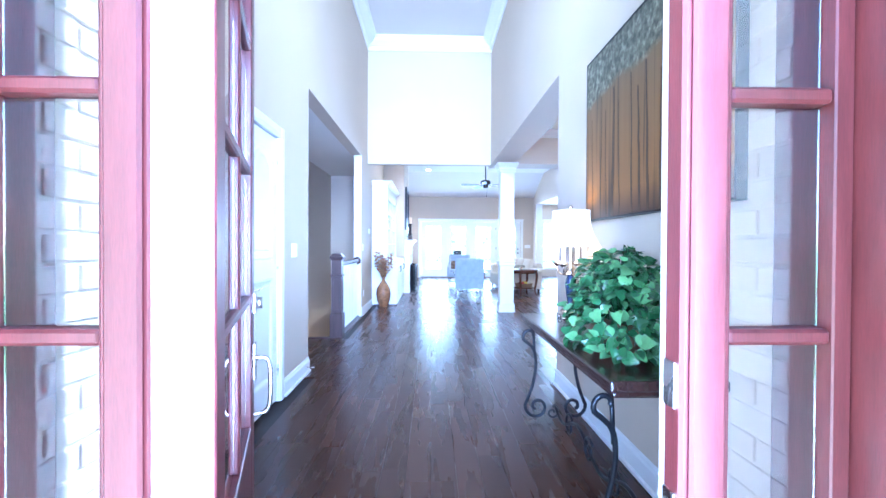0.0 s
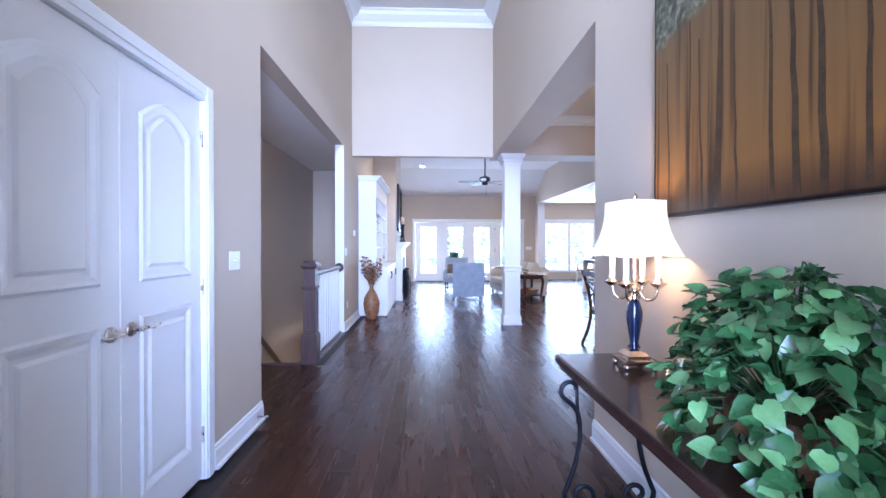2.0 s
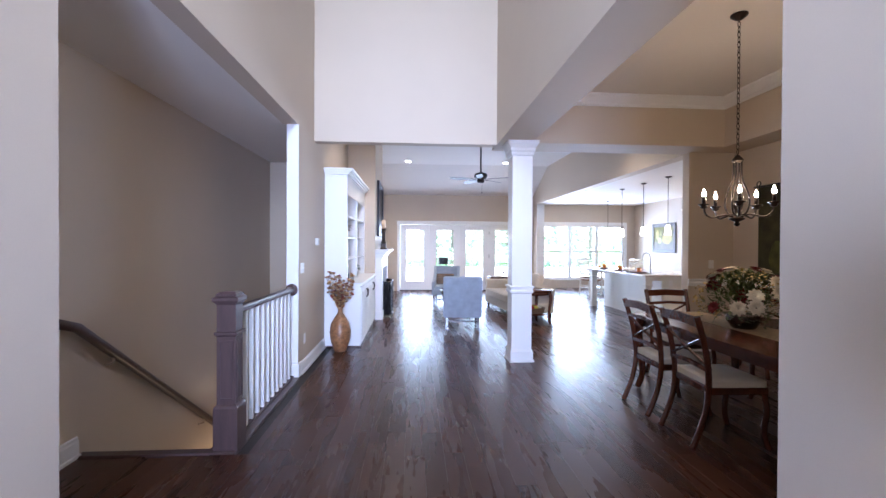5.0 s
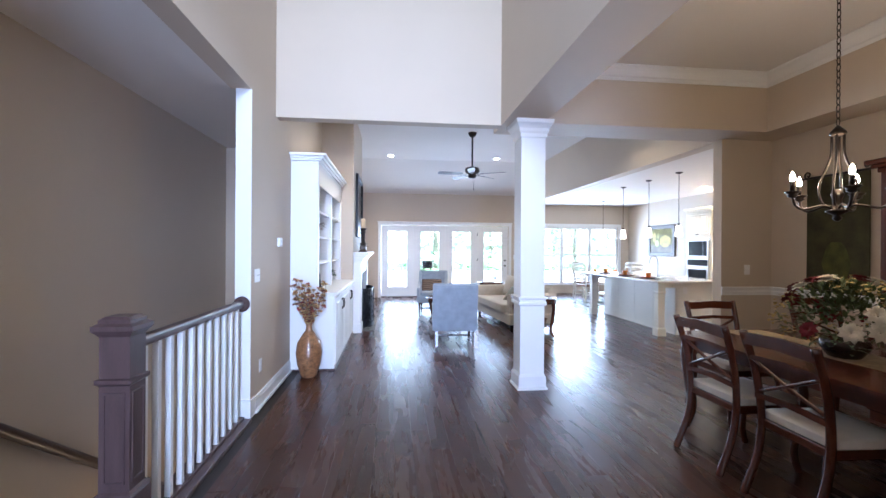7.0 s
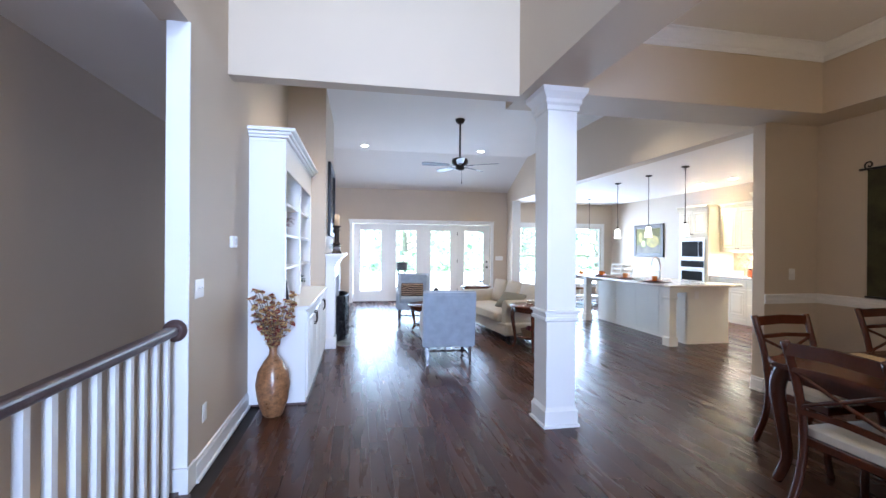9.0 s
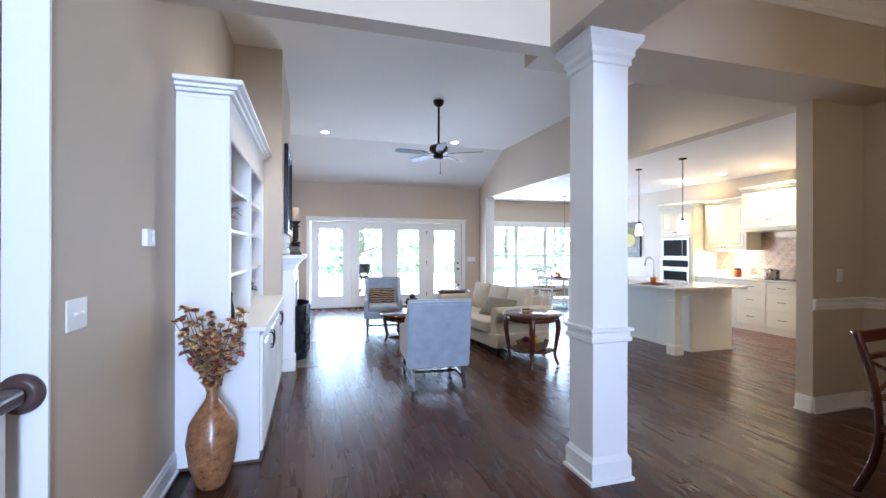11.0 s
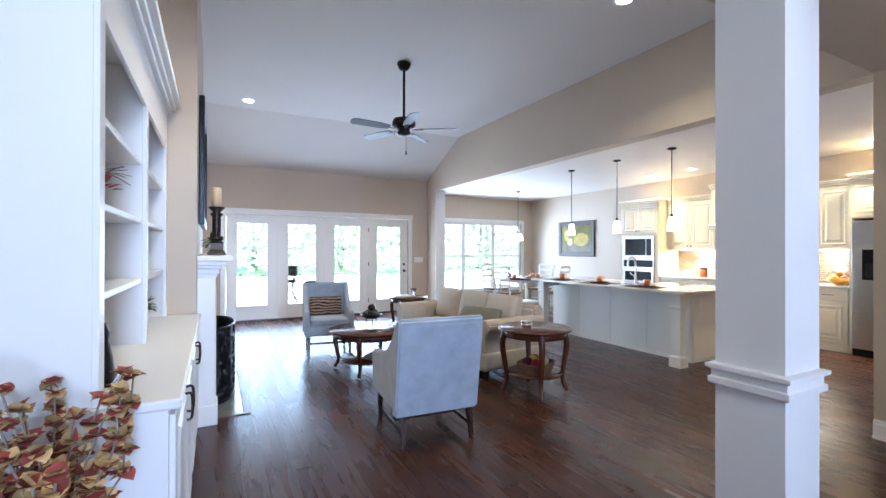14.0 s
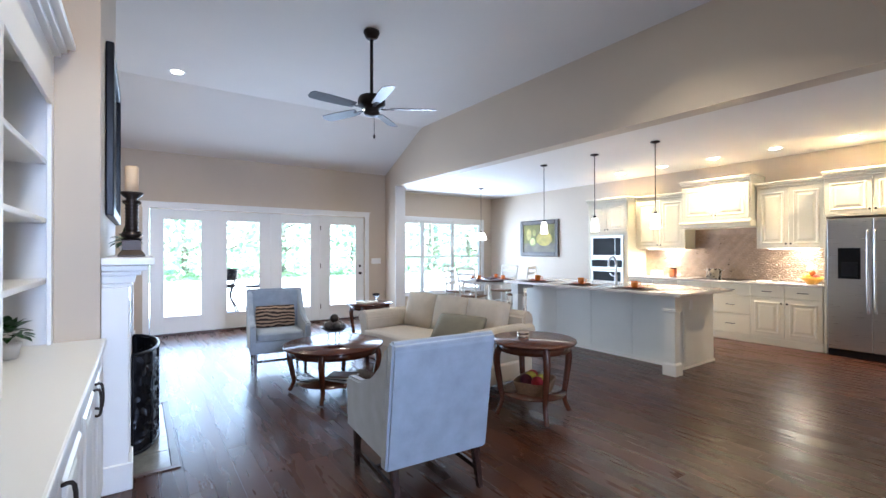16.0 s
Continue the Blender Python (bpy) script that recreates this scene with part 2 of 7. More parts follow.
solid("wall_hall_west", boxes(((HL - T, 0.78, 0), (HL, 2.04, 5.08)), ((HL - T, 2.04, 2.075), (HL, 3.34, 5.08)), ((HL - T, 3.34, 0), (HL, 4.15, 5.08)),
      ((HL - T, 4.15, 2.74), (HL, 7.35, 5.08)), ((HL - 0.115, 7.35, 0), (HL, 8.265, 5.08)), ((HL - T, 8.265, 0), (HL, 16.34, 3.9))), WALL, "warm greige painted hall wall", "wall")
solid("wall_hall_east", boxes(((HR, 0.78, 0), (HR + T, 3.72, 5.08)), ((HR, 3.72, 2.74), (HR + T, 8.47, 5.08))), WALL, "warm greige painted hall wall with canvas", "wall")
solid("wall_hall_header", boxes(((HL, 8.115, 2.74), (HR, 8.265, 5.08))), WALL, "tall greige header wall over the opening", "wall")
solid("ceiling_hall", boxes(((HL - T, 0.6, 5.08), (HR + T, 8.265, 5.12))), CEIL, "high white flat hall ceiling", "ceiling")


def crown(name, length, m, size=0.15):
    """Stepped crown moulding along +x of m, its wall at y=0, its ceiling at z=0."""
    prof = [(0, 0), (size * 0.85, 0), (size * 0.85, -size * 0.12), (size * 0.72, -size * 0.2), (size * 0.6, -size * 0.42), (size * 0.32, -size * 0.72), (size * 0.2, -size * 0.8), (size * 0.2, -size * 0.95), (size * 0.1, -size * 1.15), (0, -size * 1.15)]
    bm = extrude([(-y, z) for y, z in prof], length, "x")
    ob = solid(name, bm, WHITE, "white painted crown moulding", "moulding")
    ob.matrix_basis = m
    return ob


crown("trim_crown_hall_north", HR - HL, pose(HL, 8.113, 5.077), 0.2)
crown("trim_crown_hall_west", 7.2, pose(HL + 0.002, 0.8, 5.077, 0, 0, 90), 0.2)
crown("trim_crown_hall_east", 7.2, pose(HR - 0.002, 8.0, 5.077, 0, 0, -90), 0.2)


def baseboard(name, length, m):
    prof = [(0, 0), (-0.030, 0), (-0.030, 0.018), (-0.016, 0.022), (-0.016, 0.105), (-0.010, 0.118), (-0.010, 0.132), (0, 0.14)]
    ob = solid(name, extrude(prof, length, "x"), WHITE, "white painted baseboard", "baseboard")
    ob.matrix_basis = m
    return ob


def along(axis, wall, a, b, facing):
    """Pose with +x along a wall; facing is +1 or -1 along the other axis."""
    if axis == "y":
        return (b - a, pose(wall, a, 0, 0, 0, 90)) if facing > 0 else (b - a, pose(wall, b, 0, 0, 0, -90))
    return (b - a, pose(a, wall, 0)) if facing < 0 else (b - a, pose(b, wall, 0, 0, 0, 180))


for nm, args in (("hall_a", ("y", HL, 0.8, 1.97, 1)), ("hall_b", ("y", HL, 3.42, 4.15, 1)), ("hall_c", ("y", HL, 7.46, 8.75, 1)), ("hall_east", ("y", HR, 0.8, 3.72, -1)),
                 ("hall_east_end", ("x", 3.72, HR, HR + T, 1)), ("living_north", ("x", 16.34, 3.70, 4.0, -1)), ("living_north_w", ("x", 16.34, HL, -0.42, -1)),
                 ("dining_north", ("x", 8.33, 3.97, 4.62, -1)), ("dining_end", ("y", 3.97, 8.33, 8.47, -1)), ("dining_east", ("y", 4.62, 3.72, 8.33, -1)),
                 ("stair_landing", ("y", -2.08, 4.15, 5.63, 1)), ("living_west", ("y", HL, 12.9, 16.34, 1))):
    baseboard("baseboard_" + nm, *along(*args))

# stairwell
solid("wall_stair_west", boxes(((-2.24, 4.0, -2.9), (-2.08, 9.8, 2.74))), WALL, "shaded greige stairwell wall", "wall")
solid("wall_stair_north", boxes(((-2.08, 9.62, -2.9), (HL - T, 9.78, 2.74))), WALL, "greige stairwell end wall", "wall")
solid("wall_stair_south", boxes(((-2.08, 3.99, 0), (HL - T, 4.15, 2.74))), WALL, "greige stairwell wall beside the landing", "wall")
solid("wall_stair_east", boxes(((HL - T, 5.63, -2.9), (HL, 9.62, -0.30))), WALL, "greige wall below the balustrade", "wall")
solid("ceiling_stair", boxes(((-2.24, 3.99, 2.74), (HL - T, 9.78, 2.86)), ((HL - T, 7.352, 2.74), (HL - 0.1155, 8.264, 2.86))), CEIL, "white flat stairwell ceiling", "ceiling")
solid("trim_stair_post", boxes(((HL - 0.117, 7.338, 0.0), (HL + 0.008, 7.352, 2.74)), ((HL + 0.001, 7.352, 0.0), (HL + 0.014, 7.46, 0.15)), ((HL - 0.125, 7.32, 0), (HL + 0.018, 7.338, 0.16))), WHITE, "white painted trim on the wall end", "trim")
solid("floor_stair_nosing", boxes(((-2.08, 5.60, -0.05), (HL + 0.03, 5.68, 0.012)), ((HL - T - 0.01, 5.68, -0.3), (HL + 0.03, 7.335, 0.012)), bevel=0.006), NEWEL, "dark stained oak stair nosing", "stair nosing")
stairs = thing("staircase", pose(0, 5.63, 0), "dark oak steps going down beside a greige wall", "staircase", kind="structure")
for i in range(14):
    z, y = -0.18 * (i + 1), 0.25 * i
    part("tread", boxes(((-2.075, y - 0.02, z - 0.03), (HL - T - 0.005, y + 0.26, z)), bevel=0.008), OAKFLOOR, stairs)
    part("riser", boxes(((-2.075, y, z), (HL - T - 0.005, y + 0.018, z + 0.15))), WHITE, stairs)
solid("floor_basement", boxes(((-2.24, 9.1, -2.75), (HL, 9.8, -2.6))), OAKFLOOR, "dark wood lower landing", "floor")
lamp("stair_light", "POINT", pose(-1.6, 7.6, -1.3), 4, WARM, radius=0.15)

# living room
solid("wall_living_north", boxes(((HL - T, 16.34, 0), (-0.24, 16.50, 3.9)), ((-0.24, 16.34, 2.10), (3.52, 16.50, 3.9)), ((3.52, 16.34, 0), (4.2, 16.50, 3.9))), WALL, "greige wall with white glazed doors", "wall")
bm = boxes(((HL - T, 8.265, 3.714), (4.2, 14.85, 3.83)))
solid("ceiling_living", bm, CEIL, "raised white flat living room ceiling", "ceiling")
solid("ceiling_living_slope", extrude([(14.85, 3.714), (16.34, 3.02), (16.5, 3.02), (16.5, 3.83), (14.85, 3.83)], 4.2 - HL, "x", at=HL), CEIL, "sloped white ceiling over the glazed doors", "ceiling")
solid("wall_kitchen_header", boxes(((4.0, 8.47, 2.74), (4.2, 16.34, 3.83)), ((4.0, 15.86, 0), (4.2, 16.34, 2.74))), WALL, "greige wall over the wide kitchen opening", "wall")
solid("wall_over_soffit", boxes(((HR + T, 8.30, 2.742), (4.0, 8.47, 3.714))), WALL, "greige wall above the dining soffit", "wall")
solid("trim_kitchen_pillar", boxes(((3.985, 15.845, 0.0), (4.215, 15.86, 2.74))), WHITE, "white painted wall end", "trim")

# dining room: soffit, tray ceiling, walls
solid("ceiling_dining_soffit", boxes(((HR + T, 3.72, 2.74), (1.66, 8.30, 2.90)), ((1.66, 7.96, 2.74), (4.21, 8.30, 2.90)), ((1.66, 3.72, 2.74), (4.21, 4.15, 2.90)), ((4.21, 3.72, 2.74), (4.62, 8.33, 2.90)),
      ((1.62, 4.11, 2.90), (1.66, 8.0, 3.36)), ((4.21, 4.11, 2.90), (4.25, 8.0, 3.36)), ((1.66, 7.96, 2.90), (4.21, 8.0, 3.36)), ((1.66, 4.11, 2.90), (4.21, 4.15, 3.36))), WALL, "greige soffit around the tray ceiling", "ceiling")
solid("ceiling_dining_tray", boxes(((1.6, 4.1, 3.36), (4.26, 8.01, 3.44))), CEIL, "recessed tray ceiling", "ceiling")
crown("trim_crown_tray_north", 2.55, pose(1.66, 7.958, 3.358), 0.12)
crown("trim_crown_tray_east", 3.81, pose(4.208, 7.96, 3.358, 0, 0, -90), 0.12)
crown("trim_crown_tray_south", 2.55, pose(4.21, 4.152, 3.358, 0, 0, 180), 0.12)
crown("trim_crown_tray_west", 3.81, pose(1.662, 4.15, 3.358, 0, 0, 90), 0.12)
solid("wall_dining_north", boxes(((3.97, 8.33, 0), (4.62, 8.47, 2.85))), WALL, "greige dining wall with chair rail", "wall")
solid("wall_dining_east", boxes(((4.62, 3.56, 0), (4.78, 8.47, 2.85))), WALL, "greige dining wall with hanging and hutch", "wall")
solid("wall_dining_south", boxes(((HR + T, 3.56, 0), (4.62, 3.72, 2.85))), WALL, "greige dining wall", "wall")
for nm, args in (("north", ("x", 8.33, 3.97, 4.62, -1)), ("east", ("y", 4.62, 3.72, 8.33, -1))):
    ln, m = along(*args)
    prof = [(0, 0.90), (-0.014, 0.90), (-0.014, 0.925), (-0.024, 0.93), (-0.024, 0.945), (-0.015, 0.95), (-0.015, 0.97), (-0.03, 0.98), (-0.03, 0.995), (0, 1.0)]
    ob = solid("trim_chair_rail_" + nm, extrude(prof, ln, "x"), WHITE, "white painted chair rail", "chair rail")
    ob.matrix_basis = m

# kitchen shell
KE, KN, KC = 7.85, 17.30, 2.85
solid("wall_kitchen_east", boxes(((KE, 8.3, 0), (KE + T, KN + T, KC))), WALL, "pale wall behind cream kitchen cabinets", "wall")
solid("wall_kitchen_north", boxes(((4.2, KN, 0), (4.62, KN + T, KC)), ((4.62, KN, 0), (7.47, KN + T, 0.30)), ((4.62, KN, 2.16), (7.47, KN + T, KC)), ((7.47, KN, 0), (KE, KN + T, KC))), WALL, "pale wall around the breakfast window", "wall")
solid("wall_kitchen_west", boxes(((4.04, 16.5, 0), (4.2, KN + T, KC))), WALL, "pale return wall of the breakfast nook", "wall")
solid("wall_kitchen_south", boxes(((4.78, 8.3, 0), (KE, 8.47, KC))), WALL, "pale kitchen end wall", "wall")
solid("ceiling_kitchen", boxes(((4.2, 8.3, KC), (KE + T, KN + T, KC + 0.1))), CEIL, "white flat kitchen ceiling", "ceiling")

# front wall and porch
solid("wall_front", boxes(((HL - T, 0.60, 0), (-0.76, 0.78, 2.42)), ((0.985, 0.60, 0), (HR + T, 0.78, 2.42)), ((HL - T, 0.60, 2.42), (-0.98, 0.78, 5.08)), ((1.20, 0.60, 2.42), (HR + T, 0.78, 5.08)), ((-0.98, 0.60, 2.42), (1.20, 0.78, 3.1)), ((-0.98, 0.60, 4.6), (1.20, 0.78, 5.08))), WALL, "greige wall round the front door", "wall")
solid("floor_base", boxes(((-1.25, 0.55, -0.14), (8.02, 4.15, -0.016)), ((-2.24, 4.15, -0.14), (8.02, 5.63, -0.016)), ((HL - T, 5.63, -0.14), (8.02, 17.47, -0.016))), JOINT, "dark joints under the plank floor", "floor")
solid("ground", boxes(((-220, -220, -0.5), (220, 0.6, -0.22)), ((-220, 17.5, -0.5), (220, 220, -0.22)), ((-220, 0.6, -0.5), (-2.5, 17.5, -0.22)), ((8.3, 0.6, -0.5), (220, 17.5, -0.22))), LAWN, "green lawn round the house", "ground")
solid("pavement_patio", boxes(((-14, 16.52, -0.2), (22, 33, -0.09))), PATIO, "sunlit pale concrete patio", "patio")
solid("pavement_porch", boxes(((-2.2, -6, -0.2), (2.6, 0.54, -0.05))), PATIO, "pale concrete porch floor", "porch floor")
# unseen slab, its south edge set to keep sun off the entrance
solid("roof", boxes(((-2.6, -0.35, 5.2), (8.4, 17.6, 5.4))), PATIO, "unseen plain roof slab added to block sun and sky", "roof")
# unseen outer shell, added to keep daylight out of the rooms
solid("wall_outer_west", boxes(((-2.6, 0.6, -0.2), (-2.4, 17.6, 5.2))), MORTAR, "unseen pale outer wall added to block daylight", "wall")
solid("wall_outer_east", boxes(((8.2, 0.6, -0.2), (8.4, 17.6, 5.2))), MORTAR, "unseen pale outer wall added to block daylight", "wall")
solid("wall_outer_south", boxes(((-2.6, 0.5, -0.2), (-1.25, 0.6, 5.2)), ((1.45, 0.5, -0.2), (8.4, 0.6, 5.2))), MORTAR, "unseen pale outer wall added to block daylight", "wall")
solid("wall_outer_north", boxes(((-2.6, 17.5, 3.0), (8.4, 17.6, 5.2)), ((-2.6, 16.51, 3.02), (4.0, 16.6, 5.2))), MORTAR, "unseen pale outer wall added to block daylight", "wall")

# ---- column ----
col = thing("column", pose(1.53, 8.0, 0), "square white panelled column on the dark wood floor", "column", kind="structure")
part("shaft", squares([(0, 0, 0.125, 0.125, 0.16), (0, 0, 0.125, 0.125, 2.62)]), WHITE, col)
part("plinth", squares([(0, 0, 0.155, 0.155, 0.0), (0, 0, 0.155, 0.155, 0.02), (0, 0, 0.142, 0.142, 0.025), (0, 0, 0.142, 0.142, 0.13), (0, 0, 0.135, 0.135, 0.14), (0, 0, 0.127, 0.127, 0.16)]), WHITE, col)
part("collar", squares([(0, 0, 0.127, 0.127, 0.85), (0, 0, 0.145, 0.145, 0.862), (0, 0, 0.145, 0.145, 0.885), (0, 0, 0.136, 0.136, 0.89), (0, 0, 0.136, 0.136, 0.915), (0, 0, 0.152, 0.152, 0.925), (0, 0, 0.152, 0.152, 0.94), (0, 0, 0.127, 0.127, 0.945)]), WHITE, col)
part("capital", squares([(0, 0, 0.127, 0.127, 2.56), (0, 0, 0.14, 0.14, 2.565), (0, 0, 0.14, 0.14, 2.60), (0, 0, 0.155, 0.155, 2.62), (0, 0, 0.155, 0.155, 2.65), (0, 0, 0.19, 0.19, 2.70), (0, 0, 0.195, 0.195, 2.738)]), WHITE, col)


Z = Vector((0, 0, 1))


def arc(cx, cz, r0, r1, a0, a1, n=16):
    """Points of a spiral in a plane, as (u, v)."""
    return [(cx + (r0 + (r1 - r0) * i / n) * math.cos(radians(a0 + (a1 - a0) * i / n)), cz + (r0 + (r1 - r0) * i / n) * math.sin(radians(a0 + (a1 - a0) * i / n))) for i in range(n + 1)]


def smooth_path(pts, n=6):
    """A soft curve through points."""
    pts = [Vector(p) for p in pts]
    out = []
    for i in range(len(pts) - 1):
        p0, p1, p2, p3 = pts[max(i - 1, 0)], pts[i], pts[i + 1], pts[min(i + 2, len(pts) - 1)]
        for k in range(n):
            t = k / n
            out.append(0.5 * ((2 * p1) + (p2 - p0) * t + (2 * p0 - 5 * p1 + 4 * p2 - p3) * t * t + (3 * p1 - p0 - 3 * p2 + p3) * t ** 3))
    out.append(pts[-1])
    return out


def cushion(lo, hi, puff=0.3, cuts=6, bm=None):
    """A soft box, fullest in its middle."""
    bm = bm or bmesh.new()
    made = bmesh.ops.create_cube(bm, size=2)
    bmesh.ops.subdivide_edges(bm, edges=list({e for v in made["verts"] for e in v.link_edges}), cuts=cuts, use_grid_fill=True)
    c = [(lo[i] + hi[i]) / 2 for i in range(3)]
    h = [(hi[i] - lo[i]) / 2 for i in range(3)]
    thin = h.index(min(h))
    for v in bm.verts:
        p = list(v.co)
        o = [abs(p[i]) for i in range(3) if i != thin]
        k = (1 - o[0] ** 4) * (1 - o[1] ** 4)
        p[thin] *= (1 - puff) + puff * k
        for i in range(3):
            if i != thin:
                p[i] *= 1 - 0.05 * abs(p[i]) * (1 - abs(p[thin]) * 0) * (p[[j for j in range(3) if j not in (i, thin)][0]] ** 2) * 0.6
        v.co = Vector((c[0] + p[0] * h[0], c[1] + p[1] * h[1], c[2] + p[2] * h[2]))
    for f in bm.faces:
        f.smooth = True
    return bm


def rounded(lo, hi, r=0.03, seg=3):
    return boxes((lo, hi), bevel=r, segments=seg)


# ---- front door, sidelights, porch ----
door = thing("door_front", pose(-0.31, 0.72, 0, 0, 0, 107.5), "oxblood stained glazed front door standing open", "door", kind="structure")
W, H2 = 0.92, 2.40
part("door_frame", boxes(((0, -0.022, 0.01), (0.12, 0.022, H2)), ((W - 0.12, -0.022, 0.01), (W, 0.022, H2)), ((0.12, -0.022, 0.01), (W - 0.12, 0.022, 0.56)), ((0.12, -0.022, H2 - 0.13), (W - 0.12, 0.022, H2)), bevel=0.004), REDWOOD, door)
part("muntin", boxes(((W / 2 - 0.015, -0.018, 0.56), (W / 2 + 0.015, 0.018, H2 - 0.13)), bevel=0.005), REDWOOD, door)
for z in (1.03, 1.50, 1.95):
    part("muntin", boxes(((0.12, -0.019, z - 0.015), (W - 0.12, 0.019, z + 0.015)), bevel=0.005), REDWOOD, door)
for i in range(2):
    for z0, z1 in ((0.565, 1.01), (1.05, 1.48), (1.52, 1.93), (1.97, H2 - 0.135)):
        x0 = 0.125 if i == 0 else W / 2 + 0.018
        part("pane", boxes(((x0, -0.003, z0), (x0 + W / 2 - 0.145, 0.003, z1))), PANE, door).visible_shadow = False
for s in (-1, 1):
    hw = part("handle_plate", boxes(((W - 0.085, min(s * 0.022, s * 0.034), 0.72), (W - 0.035, max(s * 0.022, s * 0.034), 0.86)), ((W - 0.08, min(s * 0.022, s * 0.034), 0.97), (W - 0.04, max(s * 0.022, s * 0.034), 1.05)), bevel=0.004), NICKEL, door, "satin nickel plate")
    part("pull_handle", tube(smooth_path([(W - 0.06, s * 0.03, 0.80), (W - 0.06, s * 0.075, 0.79), (W - 0.06, s * 0.085, 0.70), (W - 0.06, s * 0.075, 0.60), (W - 0.06, s * 0.024, 0.585)]), 0.009), NICKEL, hw)
    part("deadbolt", tube([(W - 0.06, s * 0.034, 1.01), (W - 0.06, s * 0.055, 1.01)], 0.022, sides=16), NICKEL, hw)
fr = thing("door_surround", pose(0, 0, 0), "oxblood stained frame of the front door", "door frame", kind="structure")
part("jamb", boxes(((-0.422, 0.60, 0), (-0.335, 0.80, 2.42)), ((-0.408, 0.588, 0), (-0.345, 0.60, 2.42)), bevel=0.006), REDWOOD, fr)
part("jamb", boxes(((0.556, 0.60, 0), (0.642, 0.655, 2.42)), ((0.568, 0.588, 0), (0.630, 0.60, 2.42)), bevel=0.006), REDWOOD, fr)
part("jamb", boxes(((0.626, 0.656, 0), (0.66, 0.80, 2.42))), WHITE, fr, "white inner jamb")
for x0, x1 in ((-0.76, -0.648), (0.868, 0.985)):
    part("outer_jamb", boxes(((x0, 0.53, 0), (x1, 0.80, 2.42)), ((x0 + 0.03, 0.51, 0), (x1 - 0.03, 0.53, 2.42)), bevel=0.008, segments=2), REDWOOD, fr)
part("strike_plate", boxes(((0.552, 0.615, 0.72), (0.5558, 0.648, 0.80)), ((0.552, 0.615, 0.95), (0.5558, 0.648, 1.03))), NICKEL, fr, "satin nickel strike plate")
part("head", boxes(((-0.98, 0.58, 2.42), (1.20, 0.80, 2.50)), bevel=0.006), REDWOOD, fr)
part("stop", boxes(((-0.3345, 0.60, 0), (-0.318, 0.792, 2.42))), WHITE, fr)
part("threshold", boxes(((-0.335, 0.55, -0.016), (0.625, 0.80, 0.012)), bevel=0.004), NICKEL, fr)
for x0, x1, nm in ((-0.647, -0.4225, "window_1"), (0.6425, 0.867, "window_2")):
    w = thing(nm, pose(0, 0, 0), "narrow oxblood framed sidelight beside the front door", "window", kind="structure")
    g0, g1 = (x0 + 0.035, x1 - 0.006) if x0 < 0 else (x0 + 0.006, x1 - 0.035)
    part("window_frame", boxes(((x0, 0.61, 0), (g0, 0.654, 2.42)), ((g1, 0.61, 0), (x1, 0.654, 2.42)), ((g0, 0.61, 0), (g1, 0.654, 0.55)), ((g0, 0.61, 2.32), (g1, 0.654, 2.42)), bevel=0.003), REDWOOD, w)
    for z in (1.075, 1.50, 1.93):
        part("muntin", boxes(((g0, 0.612, z - 0.014), (g1, 0.654, z + 0.014)), bevel=0.006), REDWOOD, w)
    for z0, z1 in ((0.555, 1.058), (1.092, 1.483), (1.517, 1.913), (1.947, 2.315)):
        part("pane", boxes(((g0 + 0.002, 0.640, z0), (g1 - 0.002, 0.646, z1))), SIDEPANE, w).visible_shadow = False
# unseen transom, assumed so that daylight reaches the upper hall
tr = thing("window_3", pose(0, 0, 0), "unseen white framed transom window, assumed over the front door", "window", kind="structure")
part("window_frame", boxes(((-0.98, 0.64, 3.1), (-0.92, 0.74, 4.6)), ((1.14, 0.64, 3.1), (1.20, 0.74, 4.6)), ((-0.92, 0.64, 3.1), (1.14, 0.74, 3.16)), ((-0.92, 0.64, 4.54), (1.14, 0.74, 4.6)), ((0.08, 0.64, 3.16), (0.14, 0.74, 4.54))), WHITE, tr)
for x0 in (-0.92, 0.14):
    part("pane", boxes(((x0, 0.687, 3.16), (x0 + 1.0, 0.693, 4.54))), PANE, tr).visible_shadow = False

# ---- closet ----
cl = thing("door_closet", pose(HL, 0, 0), "white double closet doors with arched panels, closed", "closet door", kind="structure")


def raised_panel(y0, y1, z0, z1, arch):
    """A panel's moulded ring and field on a door face at x=0, facing +x."""
    def outline(d):
        pts = [(y0 + d, z0 + d), (y1 - d, z0 + d), (y1 - d, z1 - d - arch)]
        for k in range(1, 10):
            a = k / 10
            pts.append((y1 - d + (y0 - y1 + 2 * d) * a, z1 - d - arch + arch * math.sin(math.pi * a)))
        if not arch:
            pts = pts[:3]
        return pts + [(y0 + d, z1 - d - arch)]
    bm = bmesh.new()
    rings = []
    for d, x in ((0, 0.0), (0.012, 0.009), (0.026, 0.006), (0.045, -0.003), (0.06, -0.003), (0.075, 0.004)):
        rings.append([bm.verts.new((x, a, b)) for a, b in outline(d)])
    for r, s in zip(rings, rings[1:]):
        for k in range(len(r)):
            bm.faces.new((r[k], r[(k + 1) % len(r)], s[(k + 1) % len(s)], s[k]))
    bm.faces.new(rings[-1])
    return bm


